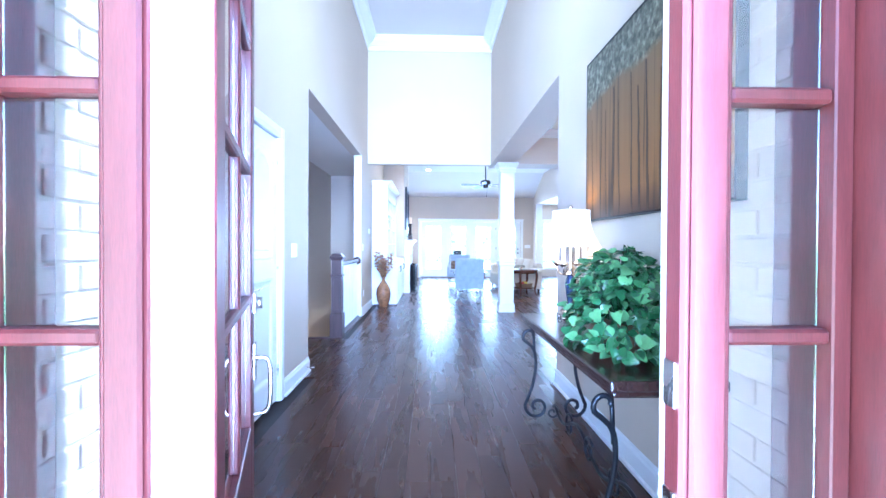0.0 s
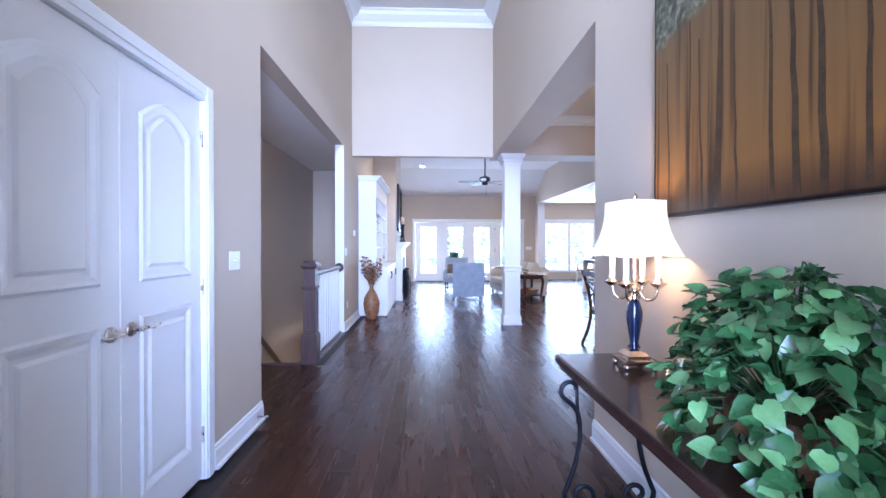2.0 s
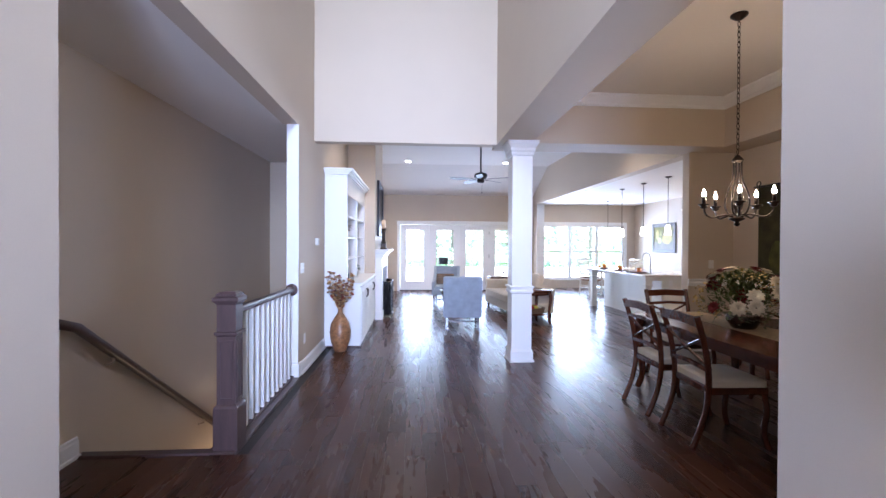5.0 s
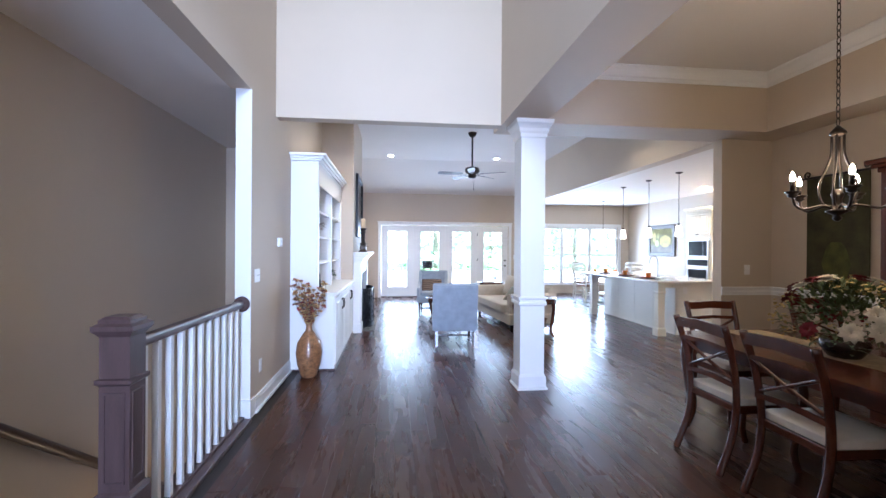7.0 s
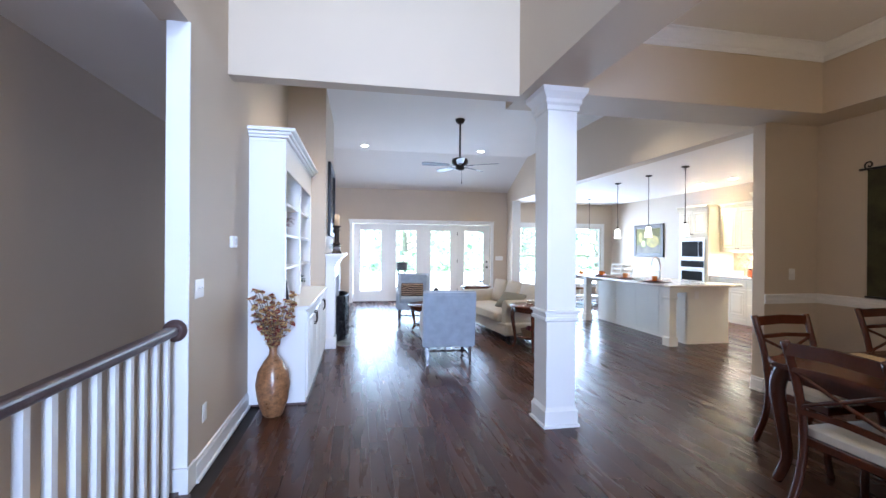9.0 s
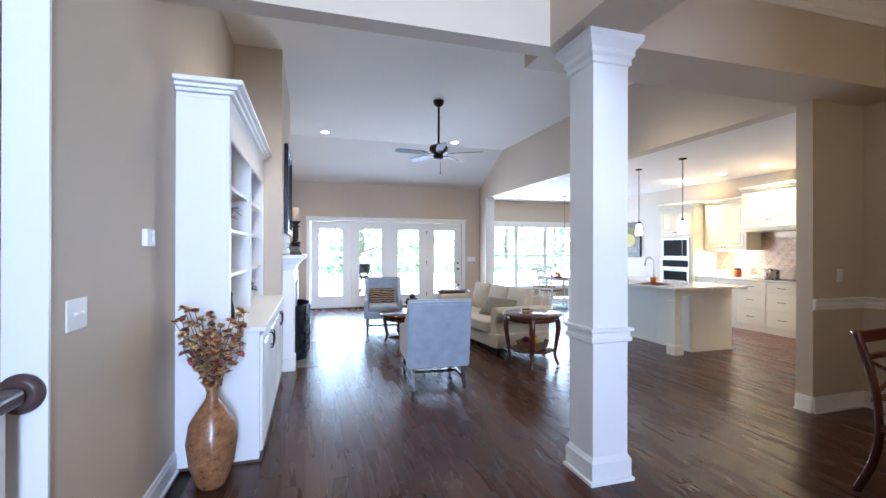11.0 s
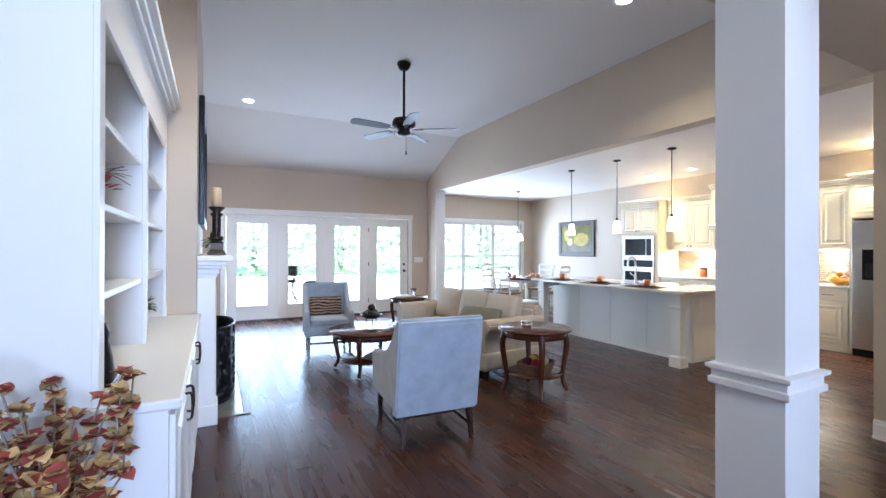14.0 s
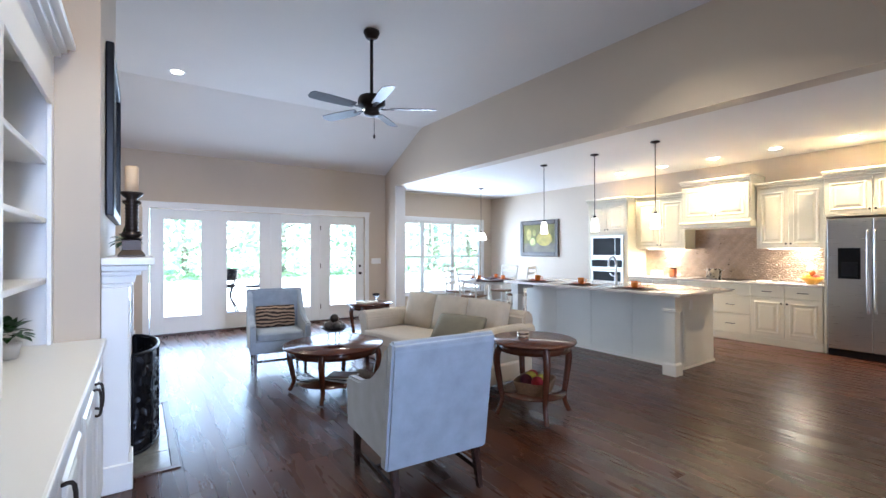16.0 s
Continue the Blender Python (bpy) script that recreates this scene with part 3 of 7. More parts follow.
for y0, y1 in ((2.063, 2.688), (2.690, 3.317)):
    lf = part("leaf", boxes(((-0.05, y0, 0.012), (-0.012, y1, 2.051)), bevel=0.003), WHITE, cl)
    for z0, z1, a in ((1.12, 1.93, 0.09), (0.20, 0.98, 0.0)):
        pn = part("panel", raised_panel(y0 + 0.11, y1 - 0.11, z0, z1, a), WHITE, lf)
        pn.location = (-0.0085, 0, 0)
    yk = 2.63 if y1 < 2.7 else 2.75
    dr = -1 if y1 < 2.7 else 1
    hd = part("lever_handle", lathe([(0.031, 0), (0.031, 0.006), (0.024, 0.012), (0.012, 0.016), (0.011, 0.05)], 20), NICKEL, lf, "satin nickel lever handle")
    hd.matrix_basis = pose(-0.012, yk, 0.93, 0, 90, 0)
    lv = part("lever", tube(smooth_path([(0.036, yk, 0.93), (0.040, yk + dr * 0.03, 0.932), (0.042, yk + dr * 0.07, 0.926), (0.040, yk + dr * 0.115, 0.934)]), [0.011, 0.01, 0.009, 0.008, 0.008, 0.008, 0.0075, 0.007, 0.007, 0.0065, 0.006, 0.006, 0.006, 0.006, 0.006, 0.006, 0.006, 0.006, 0.005]), NICKEL, lf)
for z in (0.25, 1.05, 1.85):
    part("hinge", boxes(((-0.012, 3.308, z - 0.045), (0.004, 3.318, z + 0.045)), bevel=0.003), NICKEL, cl)
part("ball_catch", boxes(((-0.03, 2.62, 2.046), (-0.016, 2.68, 2.056)), ((-0.03, 2.95, 2.046), (-0.016, 2.99, 2.056))), NICKEL, cl)


def casing(name, y0, y1, top, parent, w=0.09):
    for a, b in ((y0 - w, y0), (y1, y1 + w)):
        part("casing", boxes(((0, a, 0), (0.016, b, top + w)), ((0.016, a + 0.012, 0), (0.022, b - 0.03, top + w - 0.012)), bevel=0.003), WHITE, parent)
    part("casing", boxes(((0, y0, top), (0.016, y1, top + w)), ((0.016, y0, top + 0.03), (0.022, y1, top + w - 0.012)), bevel=0.003), WHITE, parent)
    part("jamb", boxes(((-0.15, y0 - 0.02, 0), (0.0, y0, top)), ((-0.15, y1, 0), (0.0, y1 + 0.02, top)), ((-0.15, y0, top), (0.0, y1, top + 0.02))), WHITE, parent)


casing("c", 2.06, 3.32, 2.055, cl)
solid("wall_closet_back", boxes(((-1.9, 2.0, 0), (-1.8, 3.4, 2.4))), WALL, "plain closet back wall", "wall")
ds = thing("door_stop", pose(HL + 0.018, 4.02, 0.07, 0, 90, 0), "small white spring door stop on the baseboard", "door stop")
part("spring", lathe([(0.012, 0), (0.012, 0.006), (0.005, 0.01), (0.005, 0.06)], 10), NICKEL, ds)
part("tip", lathe([(0.007, 0.06), (0.008, 0.075), (0.004, 0.078)], 10), WHITE, ds)


def plate(name, m, label, category, wide=1, outlet=False):
    """A wall plate, facing +x of m."""
    p = thing(name, m, label, category)
    part("cover", boxes(((0, -0.036 * wide - 0.002, -0.058), (0.006, 0.036 * wide + 0.002, 0.058)), bevel=0.003), WHITE, p)
    for i in range(wide):
        y = (i - (wide - 1) / 2) * 0.046 * (1 if wide > 1 else 0)
        if outlet:
            part("socket", boxes(((0.006, y - 0.016, 0.008), (0.009, y + 0.016, 0.04)), ((0.006, y - 0.016, -0.04), (0.009, y + 0.016, -0.008)), bevel=0.002), WHITE, p)
        else:
            part("toggle", boxes(((0.006, y - 0.005, -0.012), (0.008, y + 0.005, 0.012)), ((0.008, y - 0.004, 0.0), (0.02, y + 0.004, 0.009)), bevel=0.002), WHITE, p)
    return p


plate("light_switch", pose(HL, 3.70, 1.18), "white toggle light switch on the greige wall", "light switch", 2)
plate("light_switch", pose(HL, 7.53, 1.18), "white double toggle switch beside the stairs", "light switch", 2)
plate("wall_outlet", pose(HL, 7.64, 0.37), "white double wall outlet above the baseboard", "outlet", 1, True)
plate("wall_outlet", pose(HR, 2.75, 0.36, 0, 0, 180), "white wall outlet under the console table", "outlet", 1, True)
plate("light_switch", pose(3.78, 16.34, 1.18, 0, 0, -90), "white triple switch beside the glazed doors", "light switch", 3)
plate("light_switch", pose(4.30, 8.33, 1.2, 0, 0, -90), "white switch above the dining chair rail", "light switch", 1)
th = thing("thermostat", pose(HL, 8.24, 1.48), "white wall thermostat with small grey display", "thermostat")
part("case", boxes(((0, -0.06, -0.045), (0.028, 0.06, 0.045)), bevel=0.006, segments=2), WHITE, th)
part("display", boxes(((0.028, 0.0, -0.025), (0.0295, 0.05, 0.028))), STEEL, th, "grey display")

# ---- balustrade ----
nw = thing("newel_post", pose(-1.11, 5.72, 0), "dark stained square newel post with moulded cap", "newel post")
part("base", squares([(0, 0, 0.082, 0.082, 0.0), (0, 0, 0.082, 0.082, 0.30), (0, 0, 0.076, 0.076, 0.315), (0, 0, 0.064, 0.064, 0.325)]), NEWEL, nw)
part("shaft", squares([(0, 0, 0.064, 0.064, 0.325), (0, 0, 0.064, 0.064, 1.03)]), NEWEL, nw)
part("collar", squares([(0, 0, 0.064, 0.064, 0.80), (0, 0, 0.077, 0.077, 0.812), (0, 0, 0.077, 0.077, 0.83), (0, 0, 0.064, 0.064, 0.835)]), NEWEL, nw)
part("cap", squares([(0, 0, 0.064, 0.064, 1.02), (0, 0, 0.075, 0.075, 1.035), (0, 0, 0.088, 0.088, 1.05), (0, 0, 0.088, 0.088, 1.07), (0, 0, 0.068, 0.068, 1.082), (0, 0, 0.068, 0.068, 1.095), (0, 0, 0.05, 0.05, 1.11)]), NEWEL, nw)
for a in range(4):
    o = part("panel_moulding", boxes(((-0.047, -0.070, 0.36), (-0.037, -0.063, 0.77)), ((0.037, -0.070, 0.36), (0.047, -0.063, 0.77)), ((-0.037, -0.070, 0.36), (0.037, -0.063, 0.37)), ((-0.037, -0.070, 0.76), (0.037, -0.063, 0.77))), NEWEL, nw)
    o.matrix_basis = pose(0, 0, 0, 0, 0, 90 * a)
bl = thing("balustrade", pose(-1.12, 0, 0), "white square balusters under a dark stained handrail", "balustrade")
part("handrail", rounded((-0.032, 5.79, 0.93), (0.032, 7.30, 0.985), 0.018, 3), NEWEL, bl, "dark stained handrail")
ro = part("rosette", lathe([(0.065, 0), (0.065, 0.012), (0.055, 0.02), (0.045, 0.03)], 28), NEWEL, bl, "dark stained wall rosette")
ro.matrix_basis = pose(0, 7.337, 0.955, 90, 0, 0)
part("shoe", boxes(((-0.03, 5.815, 0.012), (0.03, 7.32, 0.03))), NEWEL, bl)
me = None
for i in range(11):
    y = 5.90 + i * 0.131
    if me is None:
        o = part("baluster", squares([(0, 0, 0.016, 0.016, 0.03), (0, 0, 0.016, 0.016, 0.93)]), WHITE, bl)
        me = o.data
    else:
        o = new("baluster", me)
        o.parent = bl
    o.location = (0, y, 0)
hr = thing("wall_handrail", pose(-2.02, 0, 0), "dark stained handrail sloping down the stairwell wall", "handrail")
part("rail", tube([(0, 5.3, 0.97), (0, 5.55, 0.89), (0, 9.4, -1.88)], 0.033, sides=12), NEWEL, hr)
for y in (5.9, 7.3, 8.7):
    z = 0.89 - (y - 5.55) * 0.72
    part("bracket", tube(smooth_path([(0, y, z - 0.02), (0.0, y, z - 0.07), (-0.06, y, z - 0.09)]), 0.008), NICKEL, hr)

# ---- console table, lamp, plant, canvas ----
ctb = thing("console_table", pose(0.79, 1.45, 0), "espresso wood console table on scrolled wrought iron legs", "console table")
part("tabletop", boxes(((0, 0, 0.69), (0.45, 1.61, 0.735)), ((0.015, 0.015, 0.665), (0.435, 1.595, 0.69)), bevel=0.01, segments=2), DARKTOP, ctb, "espresso wood top")
for y in (0.14, 1.47):
    d = 1 if y > 0.7 else -1
    for x in (0.06, 0.38):
        s = -1 if x < 0.2 else 1
        legp = [(x + u, y, v) for u, v in [(s * p[0], p[1]) for p in arc(0.02, 0.60, 0.015, 0.055, 200, -30, 14)]]
        legp += smooth_path([(x + s * 0.068, y, 0.57), (x - s * 0.005, y, 0.50), (x - s * 0.02, y, 0.38), (x + s * 0.005, y, 0.24), (x + s * 0.05, y, 0.12)], 5)[1:]
        legp += [(x + s * u, y, v) for u, v in arc(-0.03, 0.10, 0.085, 0.02, 10, -420, 30)]
        lg = part("leg", tube(legp, 0.012), IRON, ctb, "scrolled wrought iron leg")
        part("strut", tube([(x - s * 0.012, y, 0.44), (x, y, 0.665)], 0.010), IRON, lg)
    bot = [(0.2 + u, y, v) for u, v in arc(0.0, 0.055, 0.012, 0.045, 0, 450, 24)]
    part("scroll", tube(bot, 0.008), IRON, ctb)
st = []
for k in range(41):
    u = k / 40
    st.append((0.215, 0.14 + 1.33 * u, 0.11 + 0.05 * math.sin(u * math.pi * 4)))
part("stretcher", tube(st, 0.010), IRON, ctb)
for yc in (0.46, 0.80, 1.14):
    part("scroll", tube([(0.215, yc + u, v) for u, v in arc(0, 0.10, 0.015, 0.075, 0, 500, 30)], 0.008), IRON, ctb)

lp = thing("table_lamp", pose(1.075, 2.81, 0.735), "candelabra table lamp with lit ivory shade", "table lamp")
part("foot", squares([(0, 0, 0.055, 0.055, 0.02), (0, 0, 0.07, 0.07, 0.028), (0, 0, 0.07, 0.07, 0.038), (0, 0, 0.05, 0.05, 0.045), (0, 0, 0.05, 0.05, 0.055), (0, 0, 0.03, 0.03, 0.075)]), SILVER, lp, "antique silver foot")
for sx in (-1, 1):
    for sy in (-1, 1):
        part("ball_foot", lathe([(0.004, 0), (0.014, 0.006), (0.016, 0.014), (0.01, 0.024)], 10, at=(sx * 0.058, sy * 0.058, 0)), SILVER, lp)
part("body", lathe([(0.02, 0.075), (0.028, 0.088), (0.02, 0.10), (0.018, 0.108), (0.024, 0.15), (0.034, 0.215), (0.035, 0.245), (0.024, 0.285), (0.018, 0.298)], 24), BLUECER, lp, "midnight blue glazed body")
part("neck", lathe([(0.024, 0.298), (0.026, 0.308), (0.016, 0.322), (0.03, 0.338), (0.03, 0.348), (0.012, 0.362), (0.01, 0.42), (0.008, 0.735)], 20), SILVER, lp)
for k in range(4):
    a = radians(45 + 90 * k)
    c, s = math.cos(a), math.sin(a)
    ar = part("arm", tube(smooth_path([(0.02 * c, 0.02 * s, 0.34), (0.05 * c, 0.05 * s, 0.302), (0.085 * c, 0.085 * s, 0.312), (0.10 * c, 0.10 * s, 0.358)]), 0.006), SILVER, lp)
    part("drip_pan", lathe([(0.012, 0.356), (0.034, 0.373), (0.036, 0.378), (0.018, 0.382), (0.016, 0.396)], 16, at=(0.10 * c, 0.10 * s, 0)), SILVER, ar)
    part("candle_tube", lathe([(0.013, 0.396), (0.013, 0.50), (0.01, 0.502)], 14, at=(0.10 * c, 0.10 * s, 0)), SHADE, ar, "ivory candle tube")


def shade_mesh(r0, r1, z0, z1, turn, thick=0.003, flare=0.075):
    """A square bell shade with sharp corner seams, open at both ends; r0 and r1 reach its corners."""
    bm = bmesh.new()
    rows = []
    for t in (0, 1):
        for k in range(11):
            u = k / 10 if t == 0 else 1 - k / 10
            r = r0 + (r1 - r0) * u - flare * math.sin(u * math.pi) * 0.3 - t * thick
            row = []
            for i in range(16):
                side, f = divmod(i, 4)
                p0 = Vector((math.cos(math.pi / 2 * side), math.sin(math.pi / 2 * side), 0))
                p1 = Vector((math.cos(math.pi / 2 * (side + 1)), math.sin(math.pi / 2 * (side + 1)), 0))
                p = p0.lerp(p1, f / 4) * r * (1 + 0.10 * math.sin(math.pi * f / 4))
                row.append(bm.verts.new((p.x, p.y, z0 + (z1 - z0) * u + (0.008 if u == 0 and f == 2 else 0))))
            rows.append(row)
    for a, b in zip(rows, rows[1:] + rows[:1]):
        for i in range(16):
            bm.faces.new((a[i], a[(i + 1) % 16], b[(i + 1) % 16], b[i]))
    bmesh.ops.rotate(bm, verts=bm.verts, cent=(0, 0, 0), matrix=Matrix.Rotation(radians(turn), 3, "Z"))
    return bm


LITSHADE = glow("lit_ivory_shade", (1.0, 0.86, 0.64), 0.085)
part("shade", shade_mesh(0.200, 0.128, 0.49, 0.735, 56), LITSHADE, lp, "lit ivory bell shade")
part("finial", lathe([(0.006, 0.72), (0.012, 0.735), (0.005, 0.745), (0.014, 0.757), (0.003, 0.772)], 12), SILVER, lp)
lamp("table_lamp_light", "POINT", pose(1.075, 2.81, 1.33), 3.4, (1.0, 0.66, 0.36), radius=0.05)

pl = thing("potted_plant", pose(1.02, 1.92, 0.735), "bushy green pothos spilling from a wicker basket", "plant")
WICK = paint("brown_wicker", (0.16, 0.085, 0.04), 0.7, scale=60, vary=0.3, bump=0.1, fine=200)
part("basket", lathe([(0.09, 0), (0.115, 0.03), (0.13, 0.09), (0.13, 0.14), (0.12, 0.145)], 24), WICK, pl, "brown wicker basket")


def leaf_bm(bm, p, d, up, size, wide=0.75):
    """A pointed, cupped heart leaf at p along d."""
    d = d.normalized()
    side = d.cross(up)
    side = side.normalized() if side.length > 1e-3 else Vector((1, 0, 0))
    n = side.cross(d)
    edge = ((-0.10, 0.34), (0.06, 0.74), (0.32, 0.84), (0.60, 0.60), (0.84, 0.26))
    mid = [bm.verts.new(p + d * size * u - n * size * 0.25 * u * u) for u in (0, 0.08, 0.34, 0.62, 0.86, 1.0)]
    for s in (1, -1):
        e = [bm.verts.new(p + d * size * u + side * s * size * w * wide * 0.6 + n * size * 0.14 * w - n * size * 0.25 * u * u) for u, w in edge]
        quads = [(mid[i], mid[i + 1], e[i + 1], e[i]) for i in range(4)] + [(mid[4], mid[5], e[4])]
        for q in quads:
            f = bm.faces.new(q if s > 0 else q[::-1])
            f.smooth = True


rng = random.Random(4)
bm, stem = bmesh.new(), bmesh.new()
# two leaves in five take the paler green
pale_bm = bmesh.new()
for k in range(860):
    a = rng.uniform(0, 2 * math.pi)
    e = rng.uniform(-0.35, 1.45)
    rr = rng.uniform(0.70, 1.10)
    p = Vector((0.21 * rr * math.cos(a) * math.cos(e), 0.345 * rr * math.sin(a) * math.cos(e), 0.12 + 0.33 * rr * math.sin(e)))
    p.x = min(p.x, 0.2)
    if p.z < 0.02:
        p.z = 0.02 + rng.uniform(0, 0.05)
    d = Vector((p.x * 1.4, p.y * 0.9, 0.05)).normalized() * 0.7 + Vector((rng.uniform(-.8, .8), rng.uniform(-.8, .8), rng.uniform(-1.0, 0.5)))
    up = Vector((p.x, p.y, p.z + 0.1)).normalized() + Vector((rng.uniform(-.6, .6), rng.uniform(-.6, .6), rng.uniform(-.2, .6)))
    leaf_bm(pale_bm if k % 5 < 2 else bm, p, d, up, rng.uniform(0.036, 0.066), 0.92)
    if k % 6 == 0:
        tube([(0, 0, 0.12), (p.x * 0.6, p.y * 0.6, p.z + 0.03), p], 0.0025, stem, 5)
part("leaves", bm, LEAFM, pl, "glossy green heart-shaped leaves")
part("leaves", pale_bm, LEAFP, pl, "paler green heart-shaped leaves")
tagged(part("stem", stem, LEAFM, pl), kind="stuff")

TRUNKP = paint("painted_umber", (0.060, 0.031, 0.013), 0.5, scale=20, vary=0.4, bump=0.02)
cv = thing("canvas_painting", pose(HR, 0, 0), "large canvas of amber tree trunks under grey leaves, lamp glow coloured in", "painting")
mt, nt, b = nodes_of("amber_forest_canvas")
n, l = nt.nodes, nt.links
tc = n.new("ShaderNodeTexCoord")
sep = n.new("ShaderNodeSeparateXYZ")
l.new(tc.outputs["Object"], sep.inputs[0])


def noise_node(scale, detail, vec=None, stretch=(1, 1, 1)):
    mpn = n.new("ShaderNodeMapping")
    mpn.inputs["Scale"].default_value = stretch
    l.new(tc.outputs["Object"], mpn.inputs[0])
    nn = n.new("ShaderNodeTexNoise")
    nn.inputs["Scale"].default_value, nn.inputs["Detail"].default_value = scale, detail
    l.new(mpn.outputs[0], nn.inputs["Vector"])
    return nn


def ramp_node(src, stops):
    r = n.new("ShaderNodeValToRGB")
    el = r.color_ramp.elements
    el[0].position, el[0].color = stops[0][0], (*stops[0][1], 1)
    el[1].position, el[1].color = stops[-1][0], (*stops[-1][1], 1)
    for p, c in stops[1:-1]:
        x = el.new(p)
        x.color = (*c, 1)
    l.new(src, r.inputs[0])
    return r


mr = n.new("ShaderNodeMapRange")
mr.inputs["From Min"].default_value, mr.inputs["From Max"].default_value = 1.41, 2.47
l.new(sep.outputs["Z"], mr.inputs["Value"])
# brighter amber low down: the table lamp's glow, put into the canvas colour
glow_grad = ramp_node(mr.outputs[0], [(0.0, (0.06, 0.022, 0.009)), (0.14, (0.25, 0.115, 0.028)), (0.45, (0.20, 0.105, 0.033)), (0.8, (0.15, 0.09, 0.036))])
streak = noise_node(15, 3, stretch=(0.3, 1.0, 0.035))
trunks = ramp_node(streak.outputs["Fac"], [(0.36, (0.06, 0.03, 0.015)), (0.40, (0.6, 0.55, 0.5)), (0.45, (1, 1, 1)), (0.62, (0.85, 0.8, 0.75)), (0.68, (0.3, 0.2, 0.12))])
mul = n.new("ShaderNodeMix")
mul.data_type, mul.blend_type = "RGBA", "MULTIPLY"
mul.inputs["Factor"].default_value = 0.8
l.new(glow_grad.outputs[0], mul.inputs["A"])
l.new(trunks.outputs[0], mul.inputs["B"])
fol = noise_node(30, 6)
folc = ramp_node(fol.outputs["Fac"], [(0.35, (0.035, 0.035, 0.02)), (0.55, (0.13, 0.13, 0.085)), (0.7, (0.30, 0.30, 0.22))])
edge = noise_node(3, 4)
add = n.new("ShaderNodeMath")
add.operation = "MULTIPLY_ADD"
add.inputs[1].default_value = 0.16
l.new(edge.outputs["Fac"], add.inputs[0])
l.new(mr.outputs[0], add.inputs[2])
mask = ramp_node(add.outputs[0], [(0.79, (0, 0, 0)), (0.84, (1, 1, 1))])
mix = n.new("ShaderNodeMix")
mix.data_type = "RGBA"
l.new(mask.outputs[0], mix.inputs["Factor"])
l.new(mul.outputs["Result"], mix.inputs["A"])
l.new(folc.outputs[0], mix.inputs["B"])
l.new(mix.outputs["Result"], b.inputs["Base Color"])
b.inputs["Roughness"].default_value = 0.45
o = part("canvas", boxes(((-0.045, 1.40, 1.41), (-0.002, 2.88, 2.47)), bevel=0.004), mt, cv)
part("dark_edge", boxes(((-0.044, 1.39, 1.40), (-0.002, 1.3995, 2.48)), ((-0.044, 2.8805, 1.40), (-0.002, 2.89, 2.48)), ((-0.044, 1.3995, 1.40), (-0.002, 2.8805, 1.4095)), ((-0.044, 1.3995, 2.4705), (-0.002, 2.8805, 2.48))), IRON, cv)
for k in range(13):
    y, w = 1.46 + k * 0.108 + rng.uniform(-0.03, 0.03), rng.choice((0.004, 0.006, 0.009, 0.013))
    lean = rng.uniform(-0.03, 0.03)
    lo_, hi_ = [], []
    for i in range(8):
        u = i / 7
        yc, wd = y + lean * u + rng.uniform(-0.004, 0.004), w * (1.5 - 0.8 * u)
        lo_.append((yc - wd, 1.415 + (0.66 + 0.1 * (k % 2)) * u))
        hi_.append((yc + wd, 1.415 + (0.66 + 0.1 * (k % 2)) * u))
    part("painted_trunk", extrude(lo_ + hi_[::-1], 0.0012, "x", at=-0.0462), TRUNKP, cv, "dark painted trunk")

# ---- vase ----
vs = thing("floor_vase", pose(-0.80, 8.53, 0), "amber mottled floor vase holding dried leafy branches", "vase")
VASE = paint("amber_mottled_glaze", (0.26, 0.125, 0.055), 0.3, scale=22, vary=0.4, bump=0.03, fine=70, coat=0.3)
part("body", lathe([(0.07, 0), (0.085, 0.02), (0.125, 0.14), (0.142, 0.27), (0.125, 0.38), (0.07, 0.47), (0.035, 0.52), (0.03, 0.56), (0.042, 0.60), (0.036, 0.605)], 32), VASE, vs)
DRY = paint("dried_amber_leaf", (0.60, 0.42, 0.19), 0.7, scale=14, vary=0.4, bump=0.02, rand=0.9)
DRY2 = paint("dried_plum_leaf", (0.28, 0.055, 0.045), 0.7, scale=14, vary=0.3, bump=0.02, rand=0.9)
bms = {0: bmesh.new(), 1: bmesh.new()}
stem = bmesh.new()
for k in range(24):
    a, tilt = rng.uniform(0, 6.28), rng.uniform(0.05, 0.31)
    ln = rng.uniform(0.28, 0.52)
    pts = []
    for i in range(7):
        u = i / 6
        x = tilt * u ** 1.3 * math.cos(a) * 1.0
        pts.append(Vector((min(max(x, -0.17), 0.15), min(tilt * u ** 1.3 * math.sin(a), 0.18), 0.55 + ln * u)))
    tube(pts, 0.003, stem, 5)
    for i in range(1, 7):
        for s in range(11):
            d = Vector((rng.uniform(-1, 1), rng.uniform(-1, 1), rng.uniform(-0.2, 0.9)))
            leaf_bm(bms[(k + s) % 5 < 2], pts[i], d, Z, rng.uniform(0.032, 0.046) * (1.15 - 0.06 * i), 1.35)
tagged(part("stem", stem, BARK, vs), kind="stuff")
part("leaves", bms[0], DRY, vs, "dried amber leaves")
part("leaves", bms[1], DRY2, vs, "dried plum leaves")

# ---- built-in cabinet ----
cb = thing("built_in_cabinet", pose(HL, 8.76, 0), "white built-in bookcase over panelled base cabinets", "cabinet")
DB, DU, LC = 0.52, 0.295, 2.185
part("base_body", boxes(((0.002, 0, 0.0), (DB - 0.02, LC, 0.87))), WHITE, cb)
part("plinth_strip", boxes(((0.002, -0.006, 0.0), (DB - 0.012, -0.0005, 0.02)), ((DB - 0.02, 0, 0), (DB - 0.006, LC, 0.02)), bevel=0.002), NEWEL, cb, "dark quarter-round strip")
